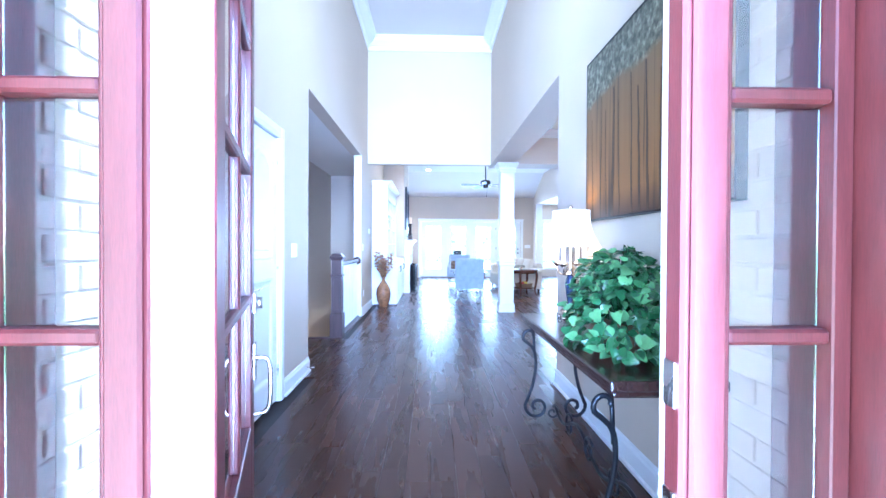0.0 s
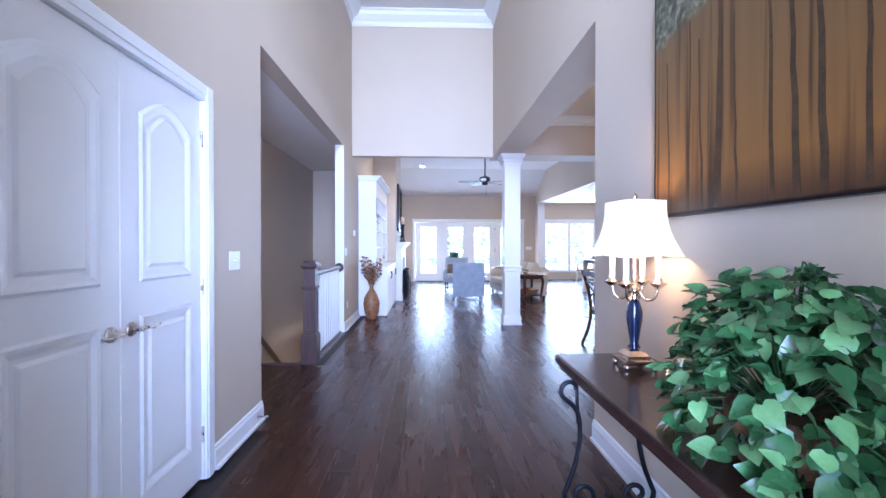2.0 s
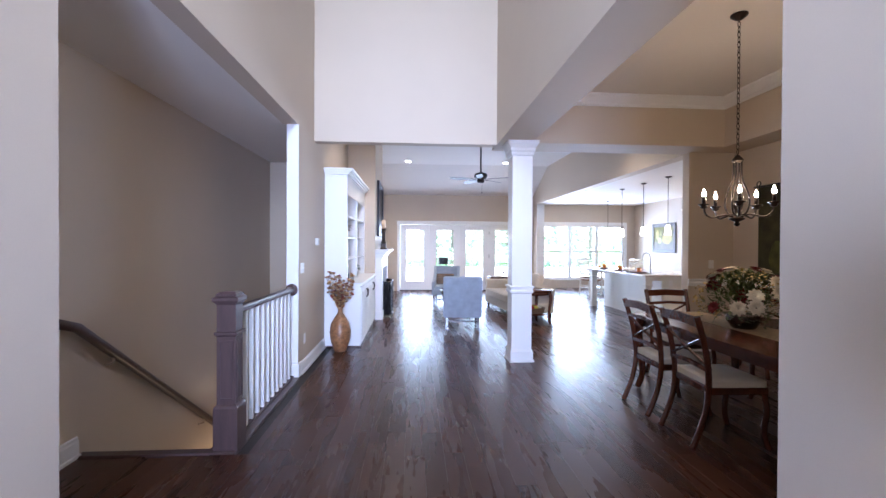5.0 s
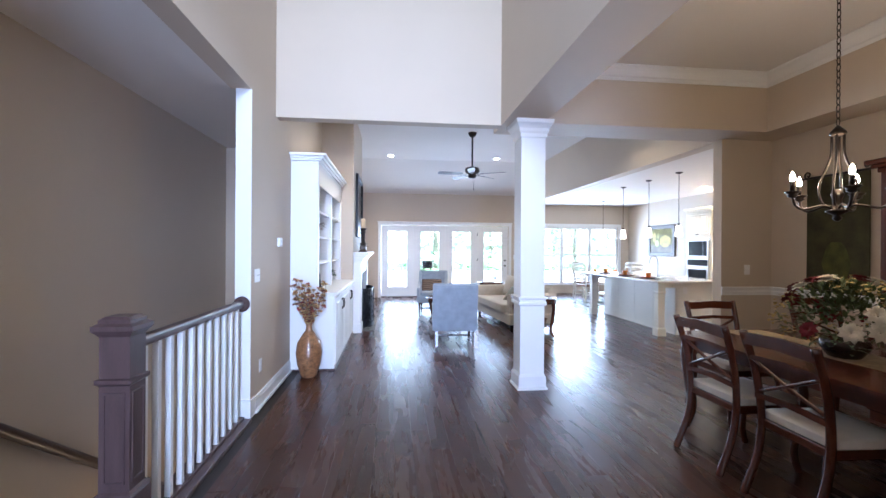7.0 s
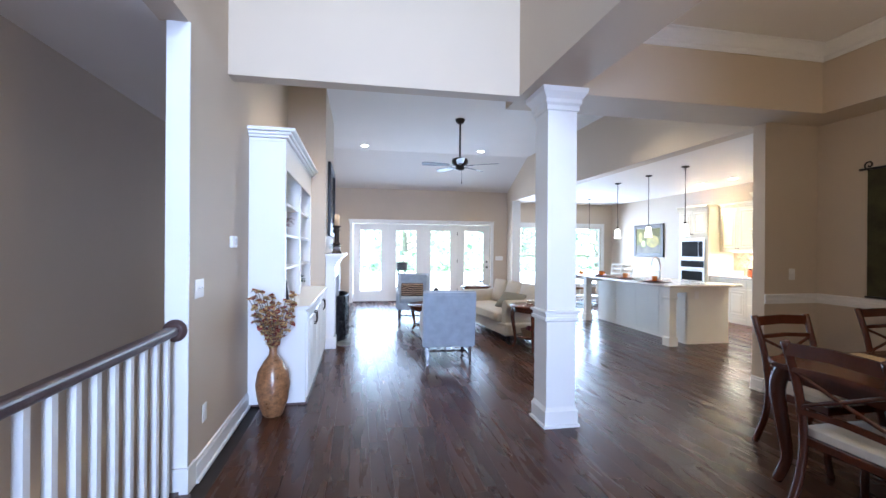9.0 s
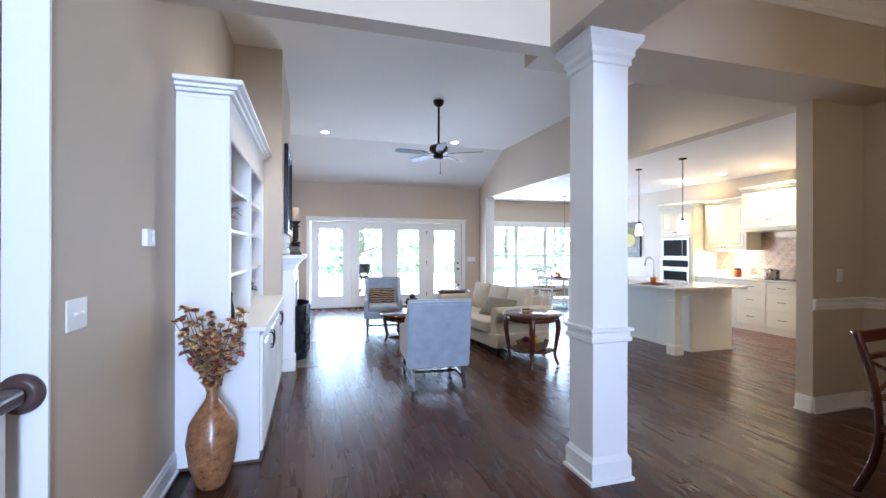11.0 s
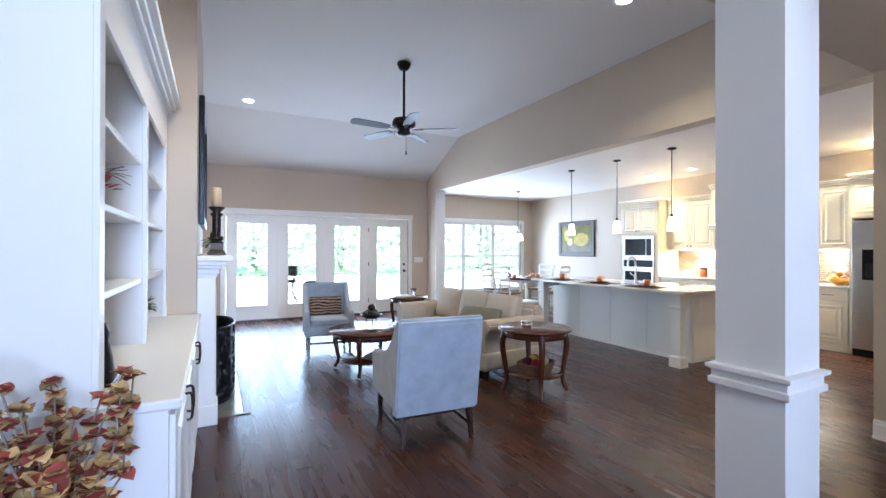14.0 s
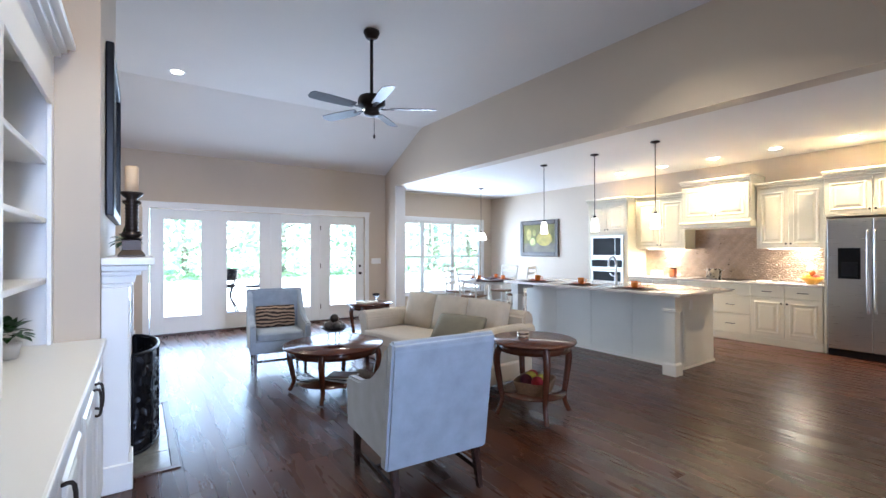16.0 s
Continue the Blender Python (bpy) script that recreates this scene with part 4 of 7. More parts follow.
part("countertop", boxes(((0.002, -0.02, 0.87), (DB + 0.02, LC, 0.905)), bevel=0.008, segments=2), WHITE, cb)
part("upper_side", boxes(((0.002, 0, 0.905), (DU, 0.035, 2.36))), WHITE, cb)
part("upper_side", boxes(((0.002, LC - 0.03, 0.905), (DU, LC, 2.36))), WHITE, cb)
part("upper_divider", boxes(((0.002, 1.08, 0.905), (DU, 1.115, 2.36))), WHITE, cb)
part("upper_back", boxes(((0.002, 0.035, 0.905), (0.014, LC - 0.03, 2.36))), WHITE, cb)
part("upper_top", boxes(((0.002, 0, 2.36), (DU, LC, 2.40))), WHITE, cb)
part("face_frame", boxes(((DU, 0, 0.905), (DU + 0.02, 0.07, 2.40)), ((DU, LC - 0.07, 0.905), (DU + 0.02, LC, 2.40)), ((DU, 1.065, 0.905), (DU + 0.02, 1.13, 2.16)), ((DU, 0.07, 2.16), (DU + 0.02, LC - 0.07, 2.40)), bevel=0.002), WHITE, cb)
for a, b_ in ((0.036, 1.079), (1.116, LC - 0.031)):
    for z in (1.222, 1.538, 1.846):
        part("shelf", boxes(((0.015, a, z), (DU - 0.004, b_, z + 0.028)), bevel=0.006, segments=2), WHITE, cb)
for k, (o_, zc) in enumerate(((0.0, 2.40), (0.03, 2.43), (0.055, 2.455), (0.09, 2.48))):
    part("crown", boxes(((0.002, -o_, zc), (DU + 0.02 + o_, LC, zc + (0.03, 0.025, 0.025, 0.03)[k] + 0.001)), bevel=0.004), WHITE, cb)
for i in range(4):
    y0 = 0.03 + i * 0.535
    dr = part("cabinet_door", boxes(((DB - 0.02, y0, 0.06), (DB, y0 + 0.52, 0.84)), bevel=0.003), WHITE, cb)
    pn = part("panel", raised_panel(y0 + 0.06, y0 + 0.46, 0.12, 0.78, 0), WHITE, dr)
    pn.location = (DB + 0.0005, 0, 0)
    yh = y0 + (0.47 if i % 2 == 0 else 0.05)
    part("bar_handle", tube(smooth_path([(DB, yh, 0.66), (DB + 0.028, yh, 0.665), (DB + 0.028, yh, 0.765), (DB, yh, 0.77)], 4), 0.006), BRONZE, dr, "oiled bronze handle")


def small_plant(name, m, label, n_leaf, size, pot=True):
    p = thing(name, m, label, "plant")
    if pot:
        part("pot", lathe([(0.035, 0), (0.045, 0.05), (0.05, 0.07), (0.045, 0.072)], 16), WHITE, p, "white pot")
    bmx = bmesh.new()
    for k in range(n_leaf):
        a, e = rng.uniform(0, 6.28), rng.uniform(0.0, 1.4)
        q = Vector((math.cos(a) * math.cos(e), math.sin(a) * math.cos(e), math.sin(e))) * rng.uniform(0.03, 0.085)
        leaf_bm(bmx, q + Vector((0, 0, 0.09)), q + Vector((0, 0, -0.02)), Z, size, 0.8)
    part("leaves", bmx, LEAFM, p)
    return p


small_plant("shelf_plant", pose(-0.86, 10.6, 0.905), "small green plant in a white pot on the cabinet", 60, 0.04)
rp = thing("dried_flower_bunch", pose(-0.88, 9.35, 1.628), "dark red dried flower bunch on a shelf", "flowers")
bmx, sx_ = bmesh.new(), bmesh.new()
for k in range(50):
    a, e = rng.uniform(0, 6.28), rng.uniform(0, 1.5)
    q = Vector((math.cos(a) * math.cos(e), math.sin(a) * math.cos(e), 0.3 + math.sin(e))) * 0.07
    leaf_bm(bmx, q, q, Z, 0.035, 0.9)
for k in range(8):
    tube(smooth_path([(0, 0, 0.02), (0.04, rng.uniform(-.05, .05), 0.10), (0.12, rng.uniform(-.1, .12), rng.uniform(0.04, 0.12))], 4), 0.002, sx_, 5)
tagged(part("petal", bmx, DRY2, rp), kind="stuff")
part("stem", sx_, BARK, rp)
fg = thing("figurine", pose(-0.80, 9.05, 0.905), "small dark animal-shaped ornament on the cabinet top", "ornament")
part("body", lathe([(0.045, 0), (0.05, 0.03), (0.042, 0.10), (0.03, 0.16), (0.035, 0.19), (0.02, 0.225), (0.004, 0.24)], 16), IRON, fg)
part("base", boxes(((-0.05, -0.06, -0.0), (0.05, 0.09, 0.012)), bevel=0.004), MAHOG, fg)

# ---- fireplace ----
solid("wall_chimney_breast", boxes(((HL, 10.95, 0), (-0.55, 12.86, 3.714))), WALL, "greige chimney breast wall", "wall")
fp = thing("fireplace", pose(-0.55, 11.90, 0), "white panelled fireplace surround with moulded mantel shelf", "fireplace", kind="structure")
for s in (-1, 1):
    y0, y1 = sorted((s * 0.90, s * 0.66))
    part("pilaster", boxes(((0.002, y0, 0), (0.13, y1, 1.18)), ((0.13, y0 + 0.04, 0.2), (0.138, y1 - 0.04, 1.1)), bevel=0.004), WHITE, fp)
    part("plinth_block", boxes(((0.002, y0 - 0.012, 0), (0.15, y1 + 0.012, 0.16)), bevel=0.006), WHITE, fp)
part("frieze", boxes(((0.002, -0.66, 0.98), (0.12, 0.66, 1.18)), bevel=0.004), WHITE, fp)
for k, (o_, z0, z1) in enumerate(((0.145, 1.18, 1.205), (0.16, 1.205, 1.25), (0.19, 1.25, 1.275), (0.22, 1.275, 1.31), (0.26, 1.31, 1.355))):
    part("mantel_moulding" if k < 4 else "mantel_shelf", boxes(((0.002, -0.80 - o_ * 0.55, z0), (o_, 0.80 + o_ * 0.55, z1 - 0.0005)), bevel=0.005), WHITE, fp)
SLATE = paint("dark_slate_tile", (0.05, 0.055, 0.06), 0.25, scale=6, vary=0.25, bump=0.02)
part("slate_slip", boxes(((0.002, -0.66, 0), (0.06, -0.48, 0.98)), ((0.002, 0.48, 0), (0.06, 0.66, 0.98)), ((0.002, -0.48, 0.78), (0.06, 0.48, 0.98))), SLATE, fp, "dark slate surround")
part("firebox", boxes(((0.003, -0.48, 0.02), (0.02, 0.48, 0.78))), IRON, fp, "black firebox")
HTILE = paint("grey_hearth_tile", (0.22, 0.22, 0.20), 0.14, scale=6, vary=0.2, bump=0.01)
ht = thing("hearth", pose(-0.41, 11.88, 0), "flush slate hearth framed by a dark wood border", "hearth", kind="structure")
for i in range(5):
    part("tile", boxes(((0.0, -0.70 + i * 0.28, 0.0), (0.21, -0.424 + i * 0.28, 0.005)), bevel=0.001), HTILE, ht)
part("border", boxes(((0.0, -0.75, 0), (0.26, -0.705, 0.008)), ((0.0, 0.705, 0), (0.26, 0.75, 0.008)), ((0.215, -0.705, 0), (0.26, 0.705, 0.008)), bevel=0.002), NEWEL, ht, "dark wood border")
fs = thing("fire_screen", pose(-0.41, 11.90, 0.008), "curved black metal fire screen with leaf tracery", "fire screen")
bmf, bml = bmesh.new(), bmesh.new()
for z in (0.012, 0.68):
    tube([(0.16 * math.cos(radians(a)), 0.42 * math.sin(radians(a)), z) for a in range(-90, 91, 10)], 0.012, bmf)
for a in (-90, -45, 0, 45, 90):
    tube([(0.16 * math.cos(radians(a)), 0.42 * math.sin(radians(a)), 0.005), (0.16 * math.cos(radians(a)), 0.42 * math.sin(radians(a)), 0.68)], 0.009, bmf)
for k in range(190):
    a, z = radians(rng.uniform(-88, 88)), rng.uniform(0.04, 0.61)
    p = Vector((0.16 * math.cos(a), 0.42 * math.sin(a), z))
    leaf_bm(bml, p, Vector((-0.16 * math.sin(a) * rng.choice((-1, 1)), 0.42 * math.cos(a) * rng.choice((-1, 1)), rng.uniform(-0.3, 0.5))), Vector((math.cos(a), math.sin(a), 0)), 0.06, 0.6)
part("frame", bmf, IRON, fs)
tagged(part("leaf_tracery", bml, IRON, fs), kind="stuff")
bmm = bmesh.new()
pr = [[bmm.verts.new((0.15 * math.cos(radians(a)), 0.41 * math.sin(radians(a)), z)) for a in range(-90, 91, 10)] for z in (0.012, 0.67)]
for k in range(18):
    bmm.faces.new((pr[0][k], pr[0][k + 1], pr[1][k + 1], pr[1][k]))
part("mesh", bmm, IRON, fs)
cs = thing("candlestick", pose(-0.41, 11.30, 1.355), "tall carved dark candlestick with a cream candle", "candlestick")
part("plinth", squares([(0, 0, 0.072, 0.072, 0), (0, 0, 0.072, 0.072, 0.014), (0, 0, 0.056, 0.056, 0.04), (0, 0, 0.05, 0.05, 0.045), (0, 0, 0.05, 0.05, 0.105), (0, 0, 0.056, 0.056, 0.112), (0, 0, 0.03, 0.03, 0.122)]), BRONZE, cs, "square stepped plinth")
ridges = [(0.03, 0.12), (0.058, 0.135), (0.056, 0.15), (0.03, 0.165)]
for i in range(9):
    ridges += [(0.034, 0.17 + i * 0.022), (0.038, 0.178 + i * 0.022), (0.034, 0.188 + i * 0.022)]
ridges += [(0.03, 0.372), (0.062, 0.402), (0.064, 0.415), (0.05, 0.416)]
part("stick", lathe(ridges, 20), BRONZE, cs, "carved ridged dark stick")
for zl in (0.14, 0.335):
    for k in range(4):
        o = part("carved_leaf", extrude([(0.03, 0), (0.066, 0.012), (0.058, 0.024), (0.03, 0.02)], 0.012, "y", at=-0.006), BRONZE, cs)
        o.matrix_basis = pose(0, 0, zl, 0, 0, 45 + 90 * k)
CANDLE = paint("cream_wax", (0.72, 0.52, 0.32), 0.5, scale=10, vary=0.05, bump=0)
part("candle", lathe([(0.038, 0.416), (0.038, 0.575), (0.033, 0.582)], 20), CANDLE, cs, "cream pillar candle")
small_plant("mantel_plant", pose(-0.44, 11.75, 1.355), "small green ornament plant on the mantel", 40, 0.05)
tv = thing("wall_picture", pose(-0.548, 11.98, 0), "large dark framed picture above the mantel", "picture")
part("picture_frame", boxes(((0.0, -0.62, 1.62), (0.045, -0.55, 2.74)), ((0.0, 0.55, 1.62), (0.045, 0.62, 2.74)), ((0.0, -0.55, 1.62), (0.045, 0.55, 1.69)), ((0.0, -0.55, 2.67), (0.045, 0.55, 2.74)), bevel=0.008, segments=2), IRON, tv)
part("picture_panel", boxes(((0.0, -0.55, 1.69), (0.02, 0.55, 2.67))), BLACKG, tv)

# ---- glazed doors at the back ----
fd = thing("door_patio", pose(0, 16.34, 0), "row of four white glazed patio doors", "patio door", kind="structure")
part("casing", boxes(((-0.33, -0.018, 0), (-0.24, 0, 2.10)), bevel=0.003), WHITE, fd)
part("casing", boxes(((3.52, -0.018, 0), (3.61, 0, 2.10)), bevel=0.003), WHITE, fd)
part("casing", boxes(((-0.34, -0.018, 2.10), (3.62, 0, 2.20)), ((-0.36, -0.03, 2.185), (3.64, -0.018, 2.205)), bevel=0.003), WHITE, fd)
part("sill", boxes(((-0.24, 0.0, -0.016), (3.52, 0.16, 0.03))), NEWEL, fd, "dark threshold")
for i in range(4):
    x0 = -0.24 + i * 0.94
    lf = part("leaf", boxes(((x0 + 0.012, 0.03, 0.035), (x0 + 0.19, 0.075, 2.09)), ((x0 + 0.75, 0.03, 0.035), (x0 + 0.928, 0.075, 2.09)), ((x0 + 0.19, 0.03, 0.035), (x0 + 0.75, 0.075, 0.30)), ((x0 + 0.19, 0.03, 1.93), (x0 + 0.75, 0.075, 2.09)), bevel=0.004), WHITE, fd)
    part("glazing_bead", boxes(((x0 + 0.17, 0.022, 0.28), (x0 + 0.20, 0.03, 1.95)), ((x0 + 0.74, 0.022, 0.28), (x0 + 0.77, 0.03, 1.95)), ((x0 + 0.20, 0.022, 0.28), (x0 + 0.74, 0.03, 0.31)), ((x0 + 0.20, 0.022, 1.92), (x0 + 0.74, 0.03, 1.95)), bevel=0.003), WHITE, lf)
    part("pane", boxes(((x0 + 0.19, 0.05, 0.30), (x0 + 0.75, 0.056, 1.93))), PANE, lf).visible_shadow = False
    if i:
        part("mullion", boxes(((x0 - 0.012, 0.02, 0.03), (x0 + 0.012, 0.09, 2.09))), WHITE, fd)
for z in (0.93, 1.08):
    k = part("door_knob", lathe([(0.028, 0), (0.028, 0.006), (0.012, 0.012), (0.012, 0.03), (0.026, 0.04), (0.022, 0.06), (0.005, 0.066)] if z < 1 else [(0.026, 0), (0.026, 0.012), (0.02, 0.018)], 18), BRONZE, fd, "dark bronze knob")
    k.matrix_basis = pose(3.42, 0.03, z, 90, 0, 0)
for z in (0.3, 1.1, 1.85):
    part("hinge", boxes(((2.575, 0.018, z - 0.045), (2.59, 0.03, z + 0.045))), BRONZE, fd)

# ---- ceiling fan, downlights ----
fn = thing("ceiling_fan", pose(1.65, 12.08, 3.714), "dark bronze ceiling fan with five grey blades", "ceiling fan")
part("canopy", lathe([(0.085, 0), (0.085, -0.02), (0.06, -0.07), (0.03, -0.09)], 24), BRONZE, fn)
part("rod", lathe([(0.017, -0.08), (0.017, -0.69)], 14), BRONZE, fn)
part("motor", lathe([(0.05, -0.67), (0.13, -0.695), (0.145, -0.73), (0.145, -0.77), (0.12, -0.805), (0.075, -0.82), (0.075, -0.85), (0.085, -0.86), (0.07, -0.89), (0.01, -0.90)], 28), BRONZE, fn)
part("pull_chain", tube([(0.03, 0, -0.89), (0.03, 0, -1.09)], 0.0025), BRONZE, fn)
part("chain_knob", lathe([(0.006, -1.13), (0.01, -1.12), (0.008, -1.09)], 8, at=(0.03, 0, 0)), BRONZE, fn)
BLADE = paint("weathered_grey_blade", (0.10, 0.10, 0.11), 0.4, scale=5, vary=0.15, bump=0.01, stretch=(1, 8, 1))
for k in range(5):
    m_ = pose(0, 0, -0.825, 0, 0, 72 * k - 30)
    ir = part("blade_iron", boxes(((0.10, -0.02, -0.004), (0.24, 0.02, 0.004)), bevel=0.003), BRONZE, fn)
    ir.matrix_basis = m_
    ol = [(0.20, -0.05), (0.30, -0.062), (0.55, -0.07), (0.66, -0.065), (0.69, -0.03), (0.69, 0.03), (0.66, 0.065), (0.55, 0.07), (0.30, 0.062), (0.20, 0.05)]
    b_ = part("blade", extrude(ol, 0.008, "z"), BLADE, fn, "weathered grey blade")
    b_.matrix_basis = m_ @ pose(0, 0, 0.004, 12, 0, 0)


def downlight(x, y, z, power=12, spot=True, tone=(1.0, 0.80, 0.56)):
    d = thing("recessed_light", pose(x, y, z), "lit round recessed ceiling light with white trim", "ceiling light", "recessed lights")
    part("trim_ring", lathe([(0.095, 0.0), (0.095, -0.004), (0.085, -0.008), (0.068, -0.006), (0.066, -0.001)], 28), WHITE, d)
    part("lens", lathe([(0.066, -0.001), (0.064, -0.007), (0.03, -0.0075), (0.002, -0.0075)], 28), DOWN, d, "glowing lens")
    if spot:
        lamp("downlight_beam", "SPOT", pose(x, y, z - 0.02), power, tone, cone=130, radius=0.06)


for x, y in ((0.03, 14.45), (2.70, 14.45), (2.92, 9.85), (0.03, 9.85)):
    downlight(x, y, 3.714, 70)
for i, y in enumerate((9.48, 10.28, 11.10, 11.92, 12.74)):
    downlight(7.10, y, KC, 115, i in (0, 2, 4), (1.0, 0.70, 0.38))

# ---- armchairs ----


def armchair(m, cloth, label):
    c = thing("armchair", m, label, "armchair", "armchairs round the coffee table")
    # local: faces +y, width along x
    part("seat_base", rounded((-0.29, -0.26, 0.26), (0.29, 0.33, 0.40), 0.025), cloth, c)
    part("seat_cushion", cushion((-0.245, -0.22, 0.385), (0.245, 0.34, 0.49), 0.35), cloth, c)
    ol = [(-0.315, 0.22), (-0.235, 0.22), (-0.29, 0.60), (-0.345, 0.91), (-0.365, 0.93), (-0.405, 0.915), (-0.41, 0.88), (-0.37, 0.60)]
    bk = extrude(ol, 0.652, "x", at=-0.326)
    bmesh.ops.bevel(bk, geom=list(bk.edges), offset=0.014, segments=2, affect="EDGES")
    part("backrest", bk, cloth, c)
    for s in (-1, 1):
        arm = [(-0.26, 0.26), (0.33, 0.26), (0.345, 0.56), (0.31, 0.585), (0.12, 0.60), (-0.06, 0.655), (-0.20, 0.76), (-0.28, 0.87), (-0.345, 0.905), (-0.30, 0.60)]
        a = extrude(arm, 0.06, "x", at=-0.32 if s < 0 else 0.26)
        bmesh.ops.bevel(a, geom=list(a.edges), offset=0.014, segments=2, affect="EDGES")
        part("wing_arm", a, cloth, c)
    for s in (-1, 1):
        part("leg", squares([(s * 0.265, 0.295, 0.014, 0.014, 0), (s * 0.265, 0.285, 0.022, 0.022, 0.265)]), DARKTOP, c, "dark wood leg")
        part("leg", squares([(s * 0.265, -0.33, 0.014, 0.014, 0), (s * 0.265, -0.27, 0.022, 0.022, 0.265)]), DARKTOP, c, "dark wood leg")
        part("stretcher", boxes(((s * 0.265 - 0.009, -0.30, 0.09), (s * 0.265 + 0.009, 0.28, 0.12))), DARKTOP, c)
    part("stretcher", boxes(((-0.26, -0.02, 0.09), (0.26, 0.002, 0.12))), DARKTOP, c)
    return c


armchair(pose(1.04, 10.20, 0, 0, 0, -4), BLUESUEDE, "grey-blue microsuede slope-arm chair on dark legs")
armchair(pose(0.98, 13.22, 0, 0, 0, 172), BLUESUEDE, "grey slope-arm chair with a zebra-striped cushion")
zm, nt, b = nodes_of("zebra_cloth")
n, l = nt.nodes, nt.links
tc = n.new("ShaderNodeTexCoord")
wv = n.new("ShaderNodeTexWave")
wv.bands_direction = "Z"
wv.inputs["Scale"].default_value, wv.inputs["Distortion"].default_value, wv.inputs["Detail"].default_value, wv.inputs["Detail Scale"].default_value = 8, 7, 2, 0.8
l.new(tc.outputs["Object"], wv.inputs["Vector"])
zr = ramp_node(wv.outputs["Fac"], [(0.45, (0.03, 0.018, 0.014)), (0.55, (0.36, 0.24, 0.16))])
l.new(zr.outputs[0], b.inputs["Base Color"])
b.inputs["Roughness"].default_value = 0.9
zp = thing("zebra_cushion", pose(0.97, 13.30, 0.615, -14, 0, -8), "brown zebra-striped cushion leaning on a grey armchair", "cushion")
part("cover", cushion((-0.22, -0.05, -0.13), (0.22, 0.05, 0.13), 0.75), zm, zp)


def cabriole(x, y, h, r=0.031, out=0.06):
    """A curved leg whose foot kicks outwards from the middle of its table."""
    d = Vector((x, y, 0)).normalized()
    base = Vector((x, y, 0))
    pts = smooth_path([base + d * 0.0 + Z * h, base + d * out * 0.55 + Z * h * 0.80, base + d * out * 0.1 + Z * h * 0.45, base - d * out * 0.15 + Z * h * 0.22, base + d * out * 0.55 + Z * 0.012], 5)
    rad = [r * (1.15 - 0.5 * min(1, i / (len(pts) * 0.75))) for i in range(len(pts))]
    return tube(pts, rad, sides=8)


def round_table(name, m, radius, height, label, category, shelf, group=""):
    t = thing(name, m, label, category, group)
    part("tabletop", lathe([(radius - 0.03, height - 0.028), (radius - 0.004, height - 0.02), (radius, height - 0.01), (radius - 0.006, height), (0.01, height + 0.0005)], 48), MAHOG, t)
    part("apron", lathe([(radius - 0.07, height - 0.09), (radius - 0.055, height - 0.085), (radius - 0.055, height - 0.03), (radius - 0.06, height - 0.028)], 48), MAHOG, t)
    for k in range(4):
        a = radians(45 + 90 * k)
        part("leg", cabriole((radius - 0.075) * math.cos(a), (radius - 0.075) * math.sin(a), height - 0.035), MAHOG, t)
    part("shelf", lathe([(radius * 0.62, shelf - 0.012), (radius * 0.74, shelf - 0.012), (radius * 0.75, shelf), (0.01, shelf + 0.0005)], 40), MAHOG, t)
    return t


round_table("coffee_table", pose(1.22, 12.04, 0, 0, 0, 10), 0.485, 0.48, "round mahogany coffee table with curved legs and shelf", "coffee table", 0.14)
round_table("end_table", pose(2.40, 10.49, 0, 0, 0, 18), 0.362, 0.64, "round mahogany end table with curved legs and shelf", "end table", 0.20, "end tables by the sofa")
round_table("end_table", pose(2.40, 13.72, 0, 0, 0, 0), 0.33, 0.64, "mahogany end table beyond the beige sofa", "end table", 0.20, "end tables by the sofa")
bw = thing("ornament_bowl", pose(1.24, 12.08, 0.4805), "dark wire bowl of decorative balls on the table", "bowl")
for k in range(3):
    a = radians(120 * k + 20)
    part("foot", tube(smooth_path([(0.03 * math.cos(a), 0.03 * math.sin(a), 0.11), (0.07 * math.cos(a), 0.07 * math.sin(a), 0.09), (0.055 * math.cos(a), 0.055 * math.sin(a), 0.04), (0.085 * math.cos(a), 0.085 * math.sin(a), 0.005)]), 0.005), IRON, bw)
part("dish", lathe([(0.03, 0.10), (0.09, 0.115), (0.13, 0.15), (0.135, 0.155), (0.125, 0.152), (0.085, 0.122), (0.01, 0.112)], 28), IRON, bw)
BALLC = paint("mottled_dark_ball", (0.06, 0.05, 0.045), 0.35, scale=16, vary=0.4, bump=0.02)
for k, (x, y, z, r) in enumerate(((0.05, 0.03, 0.168, 0.046), (-0.055, 0.02, 0.166, 0.044), (0.0, -0.06, 0.166, 0.045), (0.0, 0.0, 0.235, 0.045))):
    prof = [(max(0.002, r * math.sin(radians(a))), -r * math.cos(radians(a))) for a in range(2, 180, 16)] + [(0.002, r)]
    part("ball", lathe(prof, 18, at=(x, y, z)), BALLC if k < 3 else BRONZE, bw)
for k in range(4):
    mg = thing("magazine", pose(1.25 + 0.012 * k, 11.94 + 0.01 * k, 0.1405 + 0.009 * k, 0, 0, 28 + 7 * k), "thin magazine on the coffee table shelf", "magazine", "magazines on the shelf")
    part("pages", boxes(((-0.10, -0.135, 0), (0.10, 0.135, 0.008)), bevel=0.001), (WHITE, SLATE, CREAMSEAT, WICK)[k], mg)
bk = thing("yarn_basket", pose(2.40, 10.47, 0.2005, 0, 0, 25), "woven basket of coloured yarn balls under the table", "basket")
wv_ = bmesh.new()
